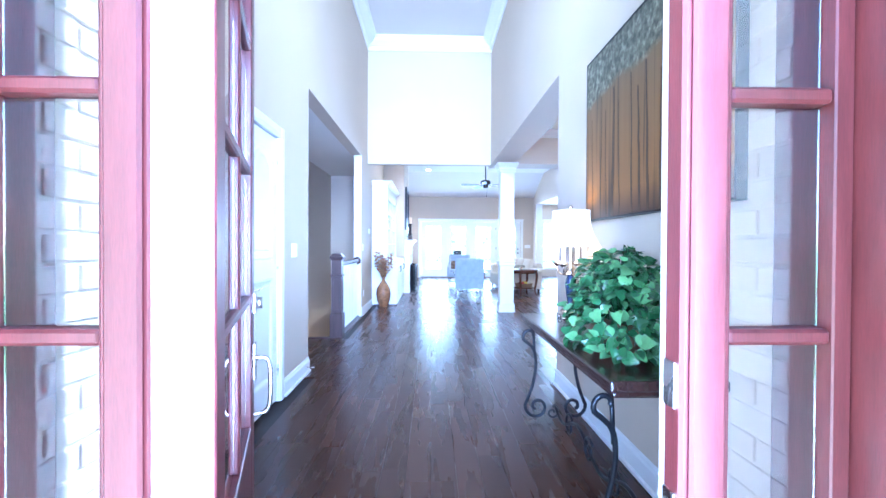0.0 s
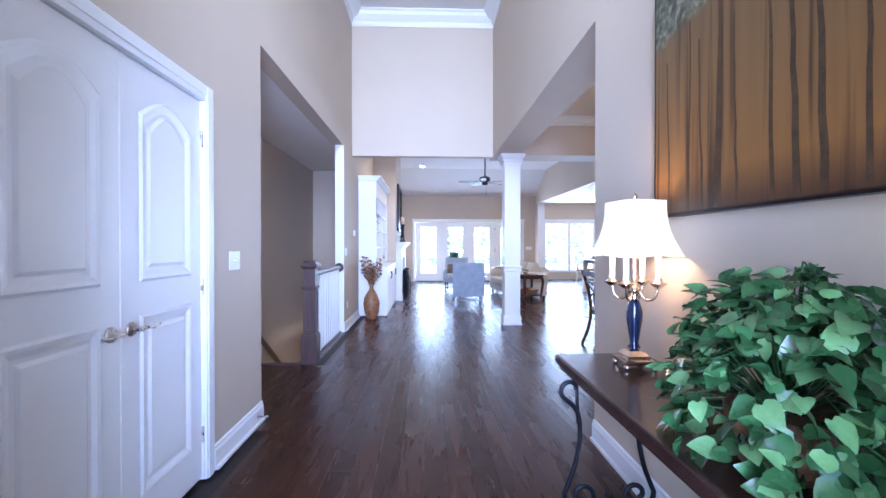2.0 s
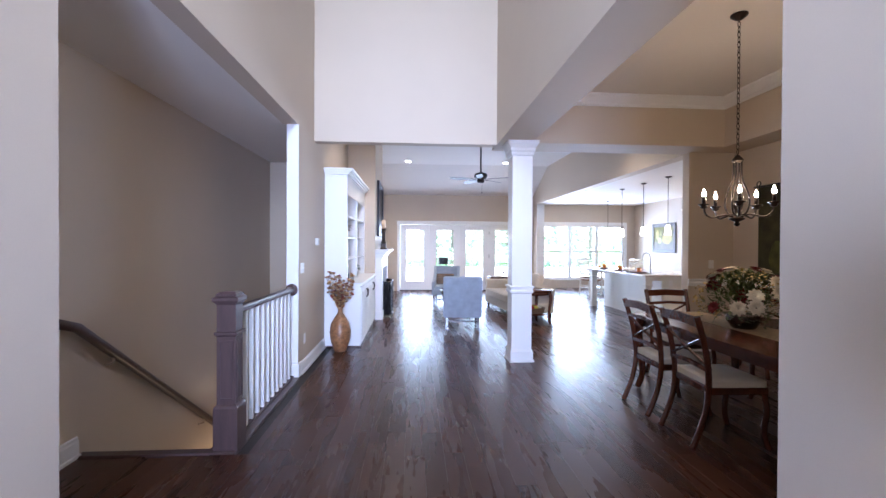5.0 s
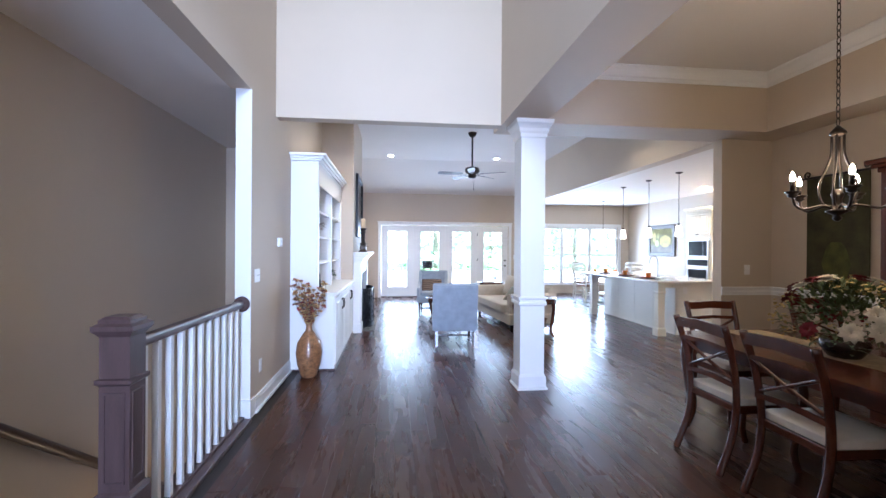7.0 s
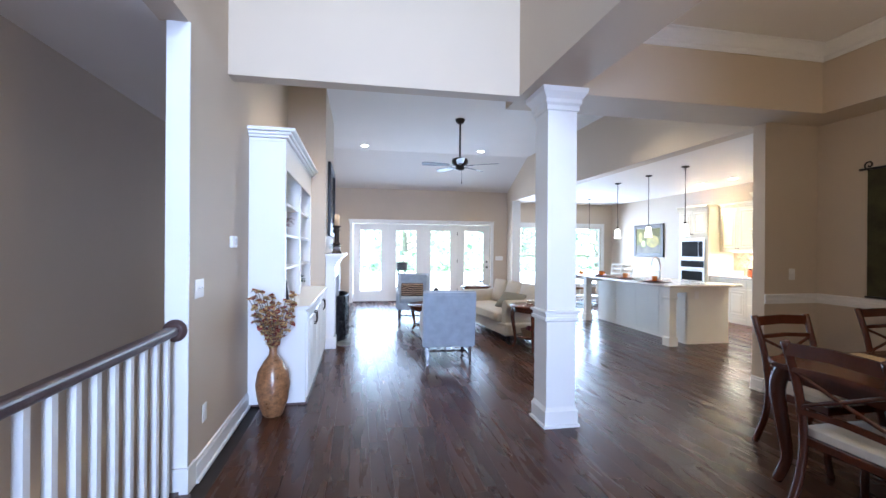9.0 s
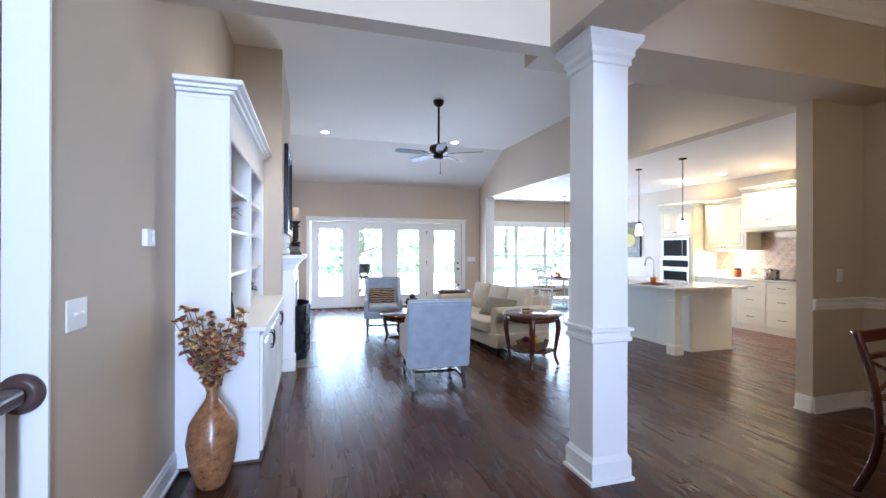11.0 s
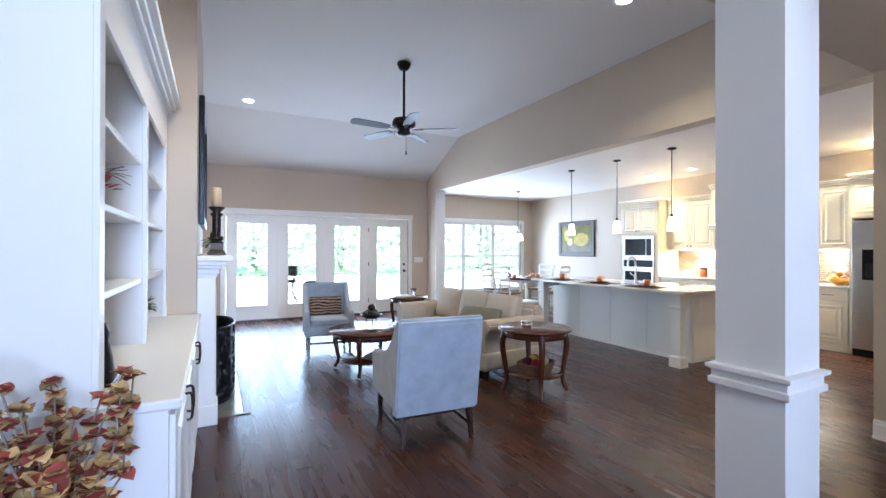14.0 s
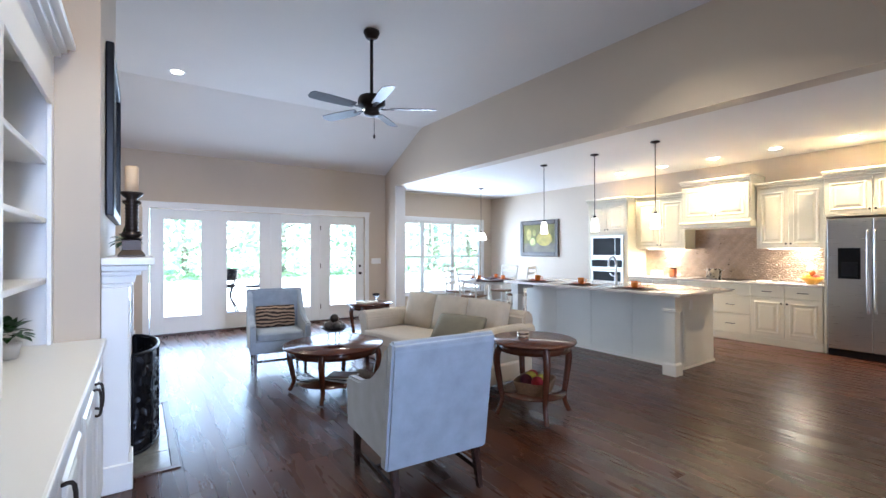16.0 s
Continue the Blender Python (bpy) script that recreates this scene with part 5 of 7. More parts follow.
for i in range(7):
    z = 0.008 + i * 0.015
    w, d_ = 0.155 + 0.005 * i, 0.118 + 0.004 * i
    tube([(w * (1 if math.cos(radians(a)) > 0 else -1) * abs(math.cos(radians(a))) ** 0.4, d_ * (1 if math.sin(radians(a)) > 0 else -1) * abs(math.sin(radians(a))) ** 0.4, z + 0.002 * math.sin(radians(a * 9))) for a in range(0, 361, 10)], 0.0085, wv_, 6)
part("weave", wv_, WICK, bk)
part("bottom", boxes(((-0.145, -0.108, 0.0), (0.145, 0.108, 0.006))), WICK, bk)
for k, (x, y, c) in enumerate(((-0.07, -0.04, (0.35, 0.02, 0.03)), (0.0, -0.045, (0.55, 0.42, 0.06)), (0.07, -0.035, (0.50, 0.44, 0.34)), (-0.05, 0.045, (0.10, 0.015, 0.03)), (0.03, 0.04, (0.48, 0.35, 0.05)), (0.08, 0.045, (0.42, 0.05, 0.05)))):
    yb = thing("yarn_ball", bk.matrix_basis @ pose(x * 1.25, y * 1.25, 0.098), "ball of coloured yarn in the woven basket", "yarn", "yarn in the basket")
    r = 0.050
    ym = paint("yarn_%d" % k, c, 0.95, scale=60, vary=0.2, bump=0.1, fine=300)
    part("strand", lathe([(max(0.002, (r + 0.0012 * (i % 2)) * math.sin(radians(a))), -r * math.cos(radians(a))) for i, a in enumerate(range(2, 180, 8))], 18), ym, yb)
tn = thing("trinket_box", pose(2.35, 10.56, 0.6405), "round silver trinket box on the end table", "box")
part("base", lathe([(0.048, 0), (0.05, 0.008), (0.05, 0.035), (0.047, 0.036)], 28), SILVER, tn)
part("lid", lathe([(0.052, 0.036), (0.052, 0.05), (0.045, 0.058), (0.003, 0.06)], 28), SILVER, tn)
bo = thing("book", pose(2.33, 13.66, 0.6405, 0, 0, 20), "pale closed book on the far end table", "book")
part("cover", boxes(((-0.13, -0.10, 0), (0.13, 0.10, 0.025)), bevel=0.003), CREAMSEAT, bo)
gl = thing("glass_ornament", pose(2.52, 13.76, 0.6405), "small clear glass ornament on the end table", "ornament")
part("bowl", lathe([(0.03, 0), (0.035, 0.006), (0.008, 0.02), (0.008, 0.05), (0.05, 0.09), (0.055, 0.12), (0.05, 0.12), (0.045, 0.092), (0.002, 0.06)], 20), PANE, gl)

# ---- sofa ----
so = thing("sofa", pose(2.46, 12.02, 0, 0, 0, 96), "three-seat beige linen sofa with rolled arms", "sofa")
# local: faces +y, length along x
part("base", rounded((-1.02, -0.42, 0.10), (1.02, 0.45, 0.30), 0.03), BEIGE, so)
sk = cushion((-0.84, -0.25, 0.28), (0.84, 0.50, 0.45), 0.25, 8)
part("seat_cushion", sk, BEIGE, so)
bkk = extrude([(-0.30, 0.20), (-0.22, 0.20), (-0.30, 0.72), (-0.36, 0.77), (-0.44, 0.75), (-0.46, 0.68), (-0.42, 0.20)], 2.0, "x", at=-1.0)
bmesh.ops.bevel(bkk, geom=list(bkk.edges), offset=0.02, segments=2, affect="EDGES")
part("backrest", bkk, BEIGE, so)
for s in (-1, 1):
    prof = [(0.0, 0.10), (0.14, 0.10), (0.145, 0.45), (0.16, 0.50), (0.20, 0.54), (0.20, 0.60), (0.16, 0.64), (0.09, 0.65), (0.02, 0.62), (-0.01, 0.55)]
    am = extrude([(s * (0.86 + a), b2) for a, b2 in prof], 0.86, "y", at=-0.42)
    bmesh.ops.bevel(am, geom=[e for e in am.edges], offset=0.012, segments=2, affect="EDGES")
    part("arm", am, BEIGE, so)
    for y in (-0.36, 0.38):
        part("leg", squares([(s * 0.95, y, 0.02, 0.02, 0), (s * 0.95, y, 0.028, 0.028, 0.105)]), DARKTOP, so)
for i in range(3):
    c = part("back_cushion", cushion((-0.84 + i * 0.56, -0.09, -0.22), (-0.29 + i * 0.56, 0.09, 0.22), 0.5), BEIGE, so)
    c.matrix_basis = pose(0, -0.19, 0.64, 14, 0, 0)
pw = thing("throw_pillow", so.matrix_basis @ pose(-0.42, 0.08, 0.565, 40, 0, 12), "taupe rectangular throw pillow on the sofa", "pillow")
part("cover", cushion((-0.30, -0.07, -0.16), (0.30, 0.07, 0.16), 0.75), OLIVE, pw)

# ---- kitchen: island ----
isl = thing("kitchen_island", pose(0, 0, 0), "white panelled kitchen island with square corner legs", "kitchen island")
part("body", boxes(((4.86, 10.46, 0.0), (5.60, 12.98, 0.885))), ISLE, isl)
part("base_strip", boxes(((4.845, 10.445, 0), (5.612, 10.459, 0.03)), ((4.845, 10.459, 0), (4.859, 12.98, 0.03))), ISLE, isl)
for i in range(4):
    y0 = 10.48 + i * 0.625
    part("panel", boxes(((4.852, y0, 0.04), (4.8595, y0 + 0.62, 0.875)), bevel=0.002), ISLE, isl)
part("end_panel", boxes(((4.88, 10.452, 0.04), (5.59, 10.4595, 0.875)), bevel=0.002), ISLE, isl)
for y in (10.42, 12.86):
    part("corner_leg", squares([(4.54, y, 0.075, 0.075, 0), (4.54, y, 0.075, 0.075, 0.12), (4.54, y, 0.066, 0.066, 0.135), (4.54, y, 0.058, 0.058, 0.14), (4.54, y, 0.058, 0.058, 0.70), (4.54, y, 0.072, 0.072, 0.71), (4.54, y, 0.072, 0.072, 0.735), (4.54, y, 0.064, 0.064, 0.74), (4.54, y, 0.064, 0.064, 0.885)]), ISLE, isl)
    part("bracket", boxes(((4.60, y - 0.03, 0.80), (4.86, y + 0.03, 0.885))), ISLE, isl)
plate("wall_outlet", pose(5.02, 10.452, 0.75, 0, 0, -90), "white outlet on the end of the island", "outlet", 1, True)
it = thing("island_worktop", pose(0, 0, 0), "pale veined stone worktop on the island", "worktop")
part("slab", boxes(((4.40, 10.26, 0.885), (5.66, 13.04, 0.92)), bevel=0.006, segments=2), QUARTZ, it)
fc = thing("kitchen_faucet", pose(5.25, 11.60, 0.92), "tall brushed steel gooseneck kitchen faucet", "faucet")
part("base", lathe([(0.028, 0), (0.028, 0.01), (0.018, 0.03), (0.018, 0.12), (0.014, 0.13)], 18), STEEL, fc)
part("spout", tube(smooth_path([(0, 0, 0.12), (0, 0, 0.27), (-0.03, 0.0, 0.36), (-0.10, 0.0, 0.38), (-0.16, 0, 0.33), (-0.17, 0, 0.24)]), 0.013), STEEL, fc)
part("lever", tube([(0.0, 0.015, 0.09), (0.0, 0.06, 0.11), (0.0, 0.10, 0.14)], 0.007), STEEL, fc)
ORANGE = paint("orange_glaze", (0.60, 0.19, 0.035), 0.25, scale=10, vary=0.12, bump=0.005, coat=0.3)
TERRA = paint("terracotta_glaze", (0.32, 0.07, 0.02), 0.3, scale=10, vary=0.15, bump=0.005)
MATC = paint("brown_placemat", (0.06, 0.035, 0.025), 0.8, scale=40, vary=0.2, bump=0.05)


def mug_mesh():
    bm = lathe([(0.028, 0), (0.034, 0.006), (0.042, 0.05), (0.045, 0.085), (0.042, 0.085), (0.038, 0.05), (0.004, 0.012)], 20)
    return tube(smooth_path([(0.040, 0, 0.07), (0.07, 0, 0.065), (0.068, 0, 0.035), (0.037, 0, 0.025)], 4), 0.005, bm, 6)


def setting(x, y, z, a=0.0, dark=False):
    pm = thing("placemat", pose(x, y, z, 0, 0, a), "brown woven placemat under a place setting", "placemat", "place settings")
    part("weave", boxes(((-0.17, -0.22, 0), (0.17, 0.22, 0.004)), bevel=0.001), MATC, pm)
    pt = thing("dinner_plate", pose(x, y, z + 0.0045), "terracotta coloured plate on a placemat", "plate", "place settings")
    part("dish", lathe([(0.07, 0), (0.09, 0.006), (0.135, 0.018), (0.135, 0.021), (0.09, 0.010), (0.002, 0.006)], 28), TERRA, pt)
    mg = thing("coffee_mug", pose(x, y, z + 0.0115, 0, 0, a - 40), "orange glazed mug on a plate", "mug", "place settings")
    part("cup", mug_mesh(), ORANGE, mg)


for y in (10.95, 11.75, 12.55):
    setting(4.66, y, 0.92)


def pendant(name, x, y, z, drop, r, h, label):
    p = thing(name, pose(x, y, z), label, "pendant light", "kitchen pendants")
    part("canopy", lathe([(0.06, 0), (0.06, -0.015), (0.02, -0.028)], 20), BRONZE, p)
    part("stem", lathe([(0.006, -0.02), (0.006, -drop + h)], 10), BRONZE, p)
    part("socket", lathe([(0.02, -drop + h + 0.04), (0.024, -drop + h), (0.01, -drop + h - 0.002)], 14), BRONZE, p)
    part("glass_shade", lathe([(r, -drop), (r * 0.92, -drop + h * 0.4), (r * 0.62, -drop + h - 0.001), (0.01, -drop + h)], 24), OPAL, p, "lit opal glass shade")
    return p


for y in (11.04, 11.99, 13.0):
    pendant("pendant_light", 5.30, y, KC, 1.17, 0.062, 0.20, "lit opal glass pendant on a dark stem")

# ---- kitchen: cabinets on the east wall ----


def cab_front(parent, x, y0, y1, z0, z1, kind="door", knob_y=None):
    """A raised-panel front facing -x."""
    d = part("cabinet_door" if kind == "door" else "drawer_front", boxes(((x - 0.02, y0 + 0.003, z0 + 0.003), (x, y1 - 0.003, z1 - 0.003)), bevel=0.003), CREAM, parent)
    if kind == "door" and y1 - y0 > 0.25:
        e = 0.055
        bm = bmesh.new()
        rings = []
        for q, dx in ((0, 0), (0.010, 0.007), (0.022, 0.007), (0.034, 0.001), (0.05, 0.001), (0.075, 0.009)):
            rings.append([bm.verts.new((x - 0.0195 - dx, a, b2)) for a, b2 in ((y0 + e + q, z0 + e + q), (y1 - e - q, z0 + e + q), (y1 - e - q, z1 - e - q), (y0 + e + q, z1 - e - q))])
        for r, s in zip(rings, rings[1:]):
            for k in range(4):
                bm.faces.new((r[k], r[(k + 1) % 4], s[(k + 1) % 4], s[k]))
        bm.faces.new(rings[-1])
        part("panel", bm, CREAM, d)
    if kind == "door":
        zk = z0 + 0.06 if z0 > 1 else z1 - 0.07
        k = part("knob", lathe([(0.006, 0), (0.006, 0.014), (0.014, 0.02), (0.012, 0.028), (0.003, 0.03)], 12), BRONZE, d, "bronze knob")
        k.matrix_basis = pose(x - 0.02, knob_y, zk, 0, -90, 0)
    else:
        yc, zc = (y0 + y1) / 2, (z0 + z1) / 2
        part("pull", tube(smooth_path([(x - 0.02, yc - 0.06, zc), (x - 0.045, yc - 0.05, zc), (x - 0.045, yc + 0.05, zc), (x - 0.02, yc + 0.06, zc)], 4), 0.005), BRONZE, d, "bronze bar pull")
    return d


def cabinet(name, y0, y1, depth, z0, z1, label, top=0.0):
    c = thing(name, pose(0, 0, 0), label, "kitchen cabinet", "cream kitchen cabinets")
    part("body", boxes(((KE - depth, y0, z0), (KE - 0.002, y1, z1))), CREAM, c)
    if top:
        for k, o_ in enumerate((0.01, 0.03, 0.05)):
            part("crown", boxes(((KE - depth - 0.02 - o_, y0 - (o_ if k else 0) * 0.3, z1 + k * top / 3), (KE - 0.002, y1 + (o_ if k else 0) * 0.3, z1 + (k + 1) * top / 3 - 0.0005)), bevel=0.004), CREAM, c)
    return c


FX = 7.27
# base runs
runs = ((9.80, 10.66, "doors"), (10.66, 11.20, "drawers"), (11.20, 11.75, "drawers"), (11.75, 12.66, "doors"))
for y0, y1, kd in runs:
    c = cabinet("base_cabinet", y0 + 0.001, y1 - 0.001, KE - FX, 0.10, 0.88, "cream base cabinet with raised panel fronts")
    part("toe_kick", boxes(((FX + 0.05, y0 + 0.002, 0), (KE - 0.01, y1 - 0.002, 0.10))), CREAM, c)
    part("toe_moulding", boxes(((FX - 0.015, y0 + 0.001, 0.0), (FX, y1 - 0.001, 0.10)), bevel=0.003), CREAM, c)
    ym = (y0 + y1) / 2
    if kd == "doors":
        cab_front(c, FX, y0, ym, 0.70, 0.87, "drawer")
        cab_front(c, FX, ym, y1, 0.70, 0.87, "drawer")
        cab_front(c, FX, y0, ym, 0.11, 0.69, "door", ym - 0.035)
        cab_front(c, FX, ym, y1, 0.11, 0.69, "door", ym + 0.035)
    else:
        for z0, z1 in ((0.70, 0.87), (0.41, 0.69), (0.11, 0.40)):
            cab_front(c, FX, y0, y1, z0, z1, "drawer")
wt = thing("kitchen_worktop", pose(0, 0, 0), "pale stone worktop along the kitchen wall", "worktop")
part("slab", boxes(((FX - 0.03, 9.79, 0.88), (KE - 0.002, 12.665, 0.915)), bevel=0.005, segments=2), QUARTZ, wt)
# uppers
UX = 0.34
for y0, y1 in ((9.84, 10.66), (11.74, 12.66)):
    c = cabinet("wall_cabinet", y0, y1, UX, 1.42, 2.33, "cream wall cabinet with crown moulding", 0.09)
    ym = (y0 + y1) / 2
    cab_front(c, KE - UX, y0, ym, 1.43, 2.32, "door", ym - 0.03)
    cab_front(c, KE - UX, ym, y1, 1.43, 2.32, "door", ym + 0.03)
hd = cabinet("range_hood", 10.68, 11.72, 0.50, 1.86, 2.47, "cream cabinet-fronted range hood with mantel", 0.09)
cab_front(hd, KE - 0.50, 10.70, 11.20, 1.90, 2.45, "door", 11.17)
cab_front(hd, KE - 0.50, 11.20, 11.70, 1.90, 2.45, "door", 11.23)
part("mantel", boxes(((KE - 0.56, 10.665, 1.76), (KE - 0.002, 11.735, 1.86)), ((KE - 0.58, 10.665, 1.82), (KE - 0.56, 11.735, 1.86)), bevel=0.008), CREAM, hd)
fu = cabinet("fridge_cabinet", 8.80, 9.78, 0.58, 1.84, 2.36, "cream cabinet above the steel fridge", 0.09)
cab_front(fu, KE - 0.58, 8.82, 9.30, 1.86, 2.34, "door", 9.27)
cab_front(fu, KE - 0.58, 9.30, 9.78, 1.86, 2.34, "door", 9.33)
sp = thing("end_board", pose(0, 0, 0), "cream upright board between fridge and cabinets", "board")
part("panel_board", boxes(((KE - 0.60, 9.76, 0), (KE - 0.36, 9.785, 1.84)), bevel=0.002), CREAM, sp)
fg2 = thing("refrigerator", pose(7.16, 8.82, 0), "stainless steel side-by-side refrigerator with dispenser", "refrigerator")
part("cabinet_body", boxes(((0.06, 0.01, 0.02), (0.66, 0.91, 1.78))), BRONZE, fg2)
part("door", boxes(((0, 0.47, 0.10), (0.058, 0.91, 1.80)), bevel=0.008, segments=2), STEEL, fg2)
part("door", boxes(((0, 0.01, 0.10), (0.058, 0.465, 1.80)), bevel=0.008, segments=2), STEEL, fg2)
part("toe_grille", boxes(((0.03, 0.01, 0.0), (0.06, 0.91, 0.09))), IRON, fg2, "black toe grille")
dp = part("dispenser", boxes(((-0.004, 0.58, 1.02), (0.0, 0.80, 1.42)), bevel=0.001), BLACKG, fg2, "black water dispenser")
part("dispenser_niche", boxes(((-0.008, 0.61, 1.05), (-0.0045, 0.77, 1.24))), IRON, dp)
for y in (0.435, 0.505):
    part("handle", tube(smooth_path([(0, y, 0.62), (-0.05, y, 0.64), (-0.055, y, 1.10), (-0.05, y, 1.60), (0, y, 1.62)], 5), 0.012), STEEL, fg2)
ov = cabinet("oven_cabinet", 12.67, 13.55, 0.62, 0.0, 2.33, "cream tall cabinet housing built-in ovens", 0.09)
OX = KE - 0.62
cab_front(ov, OX, 12.69, 13.11, 1.74, 2.32, "door", 13.08)
cab_front(ov, OX, 13.11, 13.53, 1.74, 2.32, "door", 13.14)
cab_front(ov, OX, 12.69, 13.53, 0.12, 0.42, "drawer")
mw = part("microwave", boxes(((OX - 0.03, 12.75, 1.24), (OX, 13.47, 1.69)), bevel=0.004), STEEL, ov, "steel built-in microwave")
part("microwave_glass", boxes(((OX - 0.035, 12.93, 1.30), (OX - 0.0305, 13.42, 1.64))), BLACKG, mw)
part("microwave_panel", boxes(((OX - 0.035, 12.80, 1.30), (OX - 0.0305, 12.915, 1.64))), BLACKG, mw)
wo = part("wall_oven", boxes(((OX - 0.03, 12.75, 0.46), (OX, 13.47, 1.23)), bevel=0.004), STEEL, ov, "steel wall oven")
part("oven_panel", boxes(((OX - 0.035, 12.77, 1.07), (OX - 0.0305, 13.45, 1.21))), BLACKG, wo)
part("oven_glass", boxes(((OX - 0.035, 12.80, 0.54), (OX - 0.0305, 13.42, 0.98))), BLACKG, wo)
part("oven_handle", tube([(OX - 0.03, 12.80, 1.02), (OX - 0.06, 12.81, 1.02), (OX - 0.06, 13.41, 1.02), (OX - 0.03, 13.42, 1.02)], 0.011), STEEL, wo)

# embossed metal backsplash
TIN = paint("bronze_embossed_metal", (0.42, 0.31, 0.23), 0.30, metal=0.75, scale=9, vary=0.2, bump=0.02)
bs = thing("backsplash", pose(0, 0, 0), "bronze embossed metal backsplash of oval loops", "backsplash", kind="structure")
part("sheet", boxes(((KE - 0.008, 9.79, 0.916), (KE - 0.0005, 10.68, 1.418)), ((KE - 0.008, 10.68, 0.916), (KE - 0.0005, 11.72, 1.758)), ((KE - 0.008, 11.72, 0.916), (KE - 0.0005, 12.66, 1.418))), TIN, bs)
ring1 = tube([(0, 0.080 * math.cos(radians(a)), 0.046 * math.sin(radians(a))) for a in range(0, 361, 24)], 0.009, sides=5)
tube([(0, 0.044 * math.cos(radians(a)), 0.022 * math.sin(radians(a))) for a in range(0, 361, 36)], 0.008, ring1, 4)
rm = finish("oval_tile", ring1, TIN)
for j in range(9):
    for i in range(17):
        y, z = 9.89 + i * 0.164 + (0.082 if j % 2 else 0), 0.97 + j * 0.092
        if y > 12.57 or z > 1.70 or (z > 1.37 and not 10.77 < y < 11.63):
            continue
        o = new("oval_tile", rm)
        o.parent = bs
        o.location = (KE - 0.010, y, z)
lamp("undercabinet_light", "AREA", look((KE - 0.17, 10.2, 1.41), (KE - 0.10, 10.2, 0.9)), 14, (1.0, 0.85, 0.66), size=0.1, size_y=0.7)
lamp("undercabinet_light", "AREA", look((KE - 0.17, 12.2, 1.41), (KE - 0.10, 12.2, 0.9)), 18, (1.0, 0.85, 0.66), size=0.1, size_y=0.8)
for y in (10.25, 12.2):
    t_ = thing("undercabinet_fixture", pose(KE - 0.17, y, 1.42), "slim lit light fixture under a wall cabinet", "cabinet light", "under cabinet lights")
    part("diffuser", boxes(((-0.04, -0.3, -0.012), (0.04, 0.3, -0.0005)), bevel=0.003), OPAL, t_)
# worktop things
ck = thing("cooktop", pose(7.52, 11.20, 0.915), "black glass cooktop set in the stone worktop", "cooktop")
part("glass_top", boxes(((-0.24, -0.38, 0), (0.24, 0.38, 0.006)), bevel=0.002), BLACKG, ck)
pot = thing("stock_pot", pose(7.50, 11.28, 0.9215), "shiny stainless steel stock pot on the cooktop", "pot")
part("body", lathe([(0.105, 0), (0.11, 0.01), (0.11, 0.165), (0.116, 0.17), (0.106, 0.17), (0.105, 0.02), (0.003, 0.015)], 30), NICKEL, pot)
for s in (-1, 1):
    part("handle", tube(smooth_path([(0.04, s * 0.105, 0.14), (0.03, s * 0.14, 0.145), (-0.03, s * 0.14, 0.145), (-0.04, s * 0.105, 0.14)], 4), 0.006), NICKEL, pot)
fb = thing("fruit_bowl", pose(7.50, 9.98, 0.915), "yellow bowl heaped with fruit on the worktop", "bowl")
part("bowl", lathe([(0.06, 0), (0.065, 0.01), (0.12, 0.06), (0.145, 0.10), (0.138, 0.10), (0.11, 0.06), (0.003, 0.02)], 28), paint("mustard_glaze", (0.62, 0.32, 0.04), 0.3, scale=10, vary=0.1), fb)
FRUIT = [paint("fruit_%d" % i, c, 0.45, scale=20, vary=0.15) for i, c in enumerate(((0.60, 0.16, 0.02), (0.30, 0.36, 0.05), (0.45, 0.04, 0.03), (0.62, 0.45, 0.06)))]
for k, (x, y, z) in enumerate(((0.05, 0.0, 0.10), (-0.05, 0.04, 0.10), (-0.03, -0.06, 0.10), (0.02, 0.08, 0.11), (0.0, 0.0, 0.15))):
    f = thing("piece_of_fruit", pose(7.50 + x, 9.98 + y, 0.915 + z), "round fruit lying in the yellow bowl", "fruit", "fruit in the bowl")
    r = 0.042
    part("flesh", lathe([(max(0.003, r * math.sin(radians(a))), -r * math.cos(radians(a)) * 0.95) for a in range(4, 180, 17)], 16), FRUIT[k % 4], f)
jr = thing("storage_jar", pose(7.62, 12.02, 0.915), "glass storage jar of dry food with dark lid", "jar")
part("glass_body", lathe([(0.06, 0), (0.065, 0.01), (0.065, 0.13), (0.055, 0.14)], 22), TERRA, jr)
part("lid", lathe([(0.062, 0.14), (0.062, 0.165), (0.05, 0.17)], 22), BRONZE, jr)
jr2 = thing("recipe_box", pose(7.62, 12.32, 0.915), "pale patterned box standing on the worktop", "box")
part("box_body", boxes(((-0.05, -0.09, 0), (0.05, 0.09, 0.10)), bevel=0.006), CREAMSEAT, jr2)
sr = thing("spoon_rest", pose(7.46, 10.55, 0.915), "flat white dish on the worktop", "dish")
part("dish", lathe([(0.08, 0), (0.10, 0.012), (0.10, 0.016), (0.003, 0.006)], 24), WHITE, sr)
plate("wall_outlet", pose(KE - 0.008, 10.1, 1.15, 0, 0, 180), "white outlet on the bronze backsplash", "outlet", 1, True)

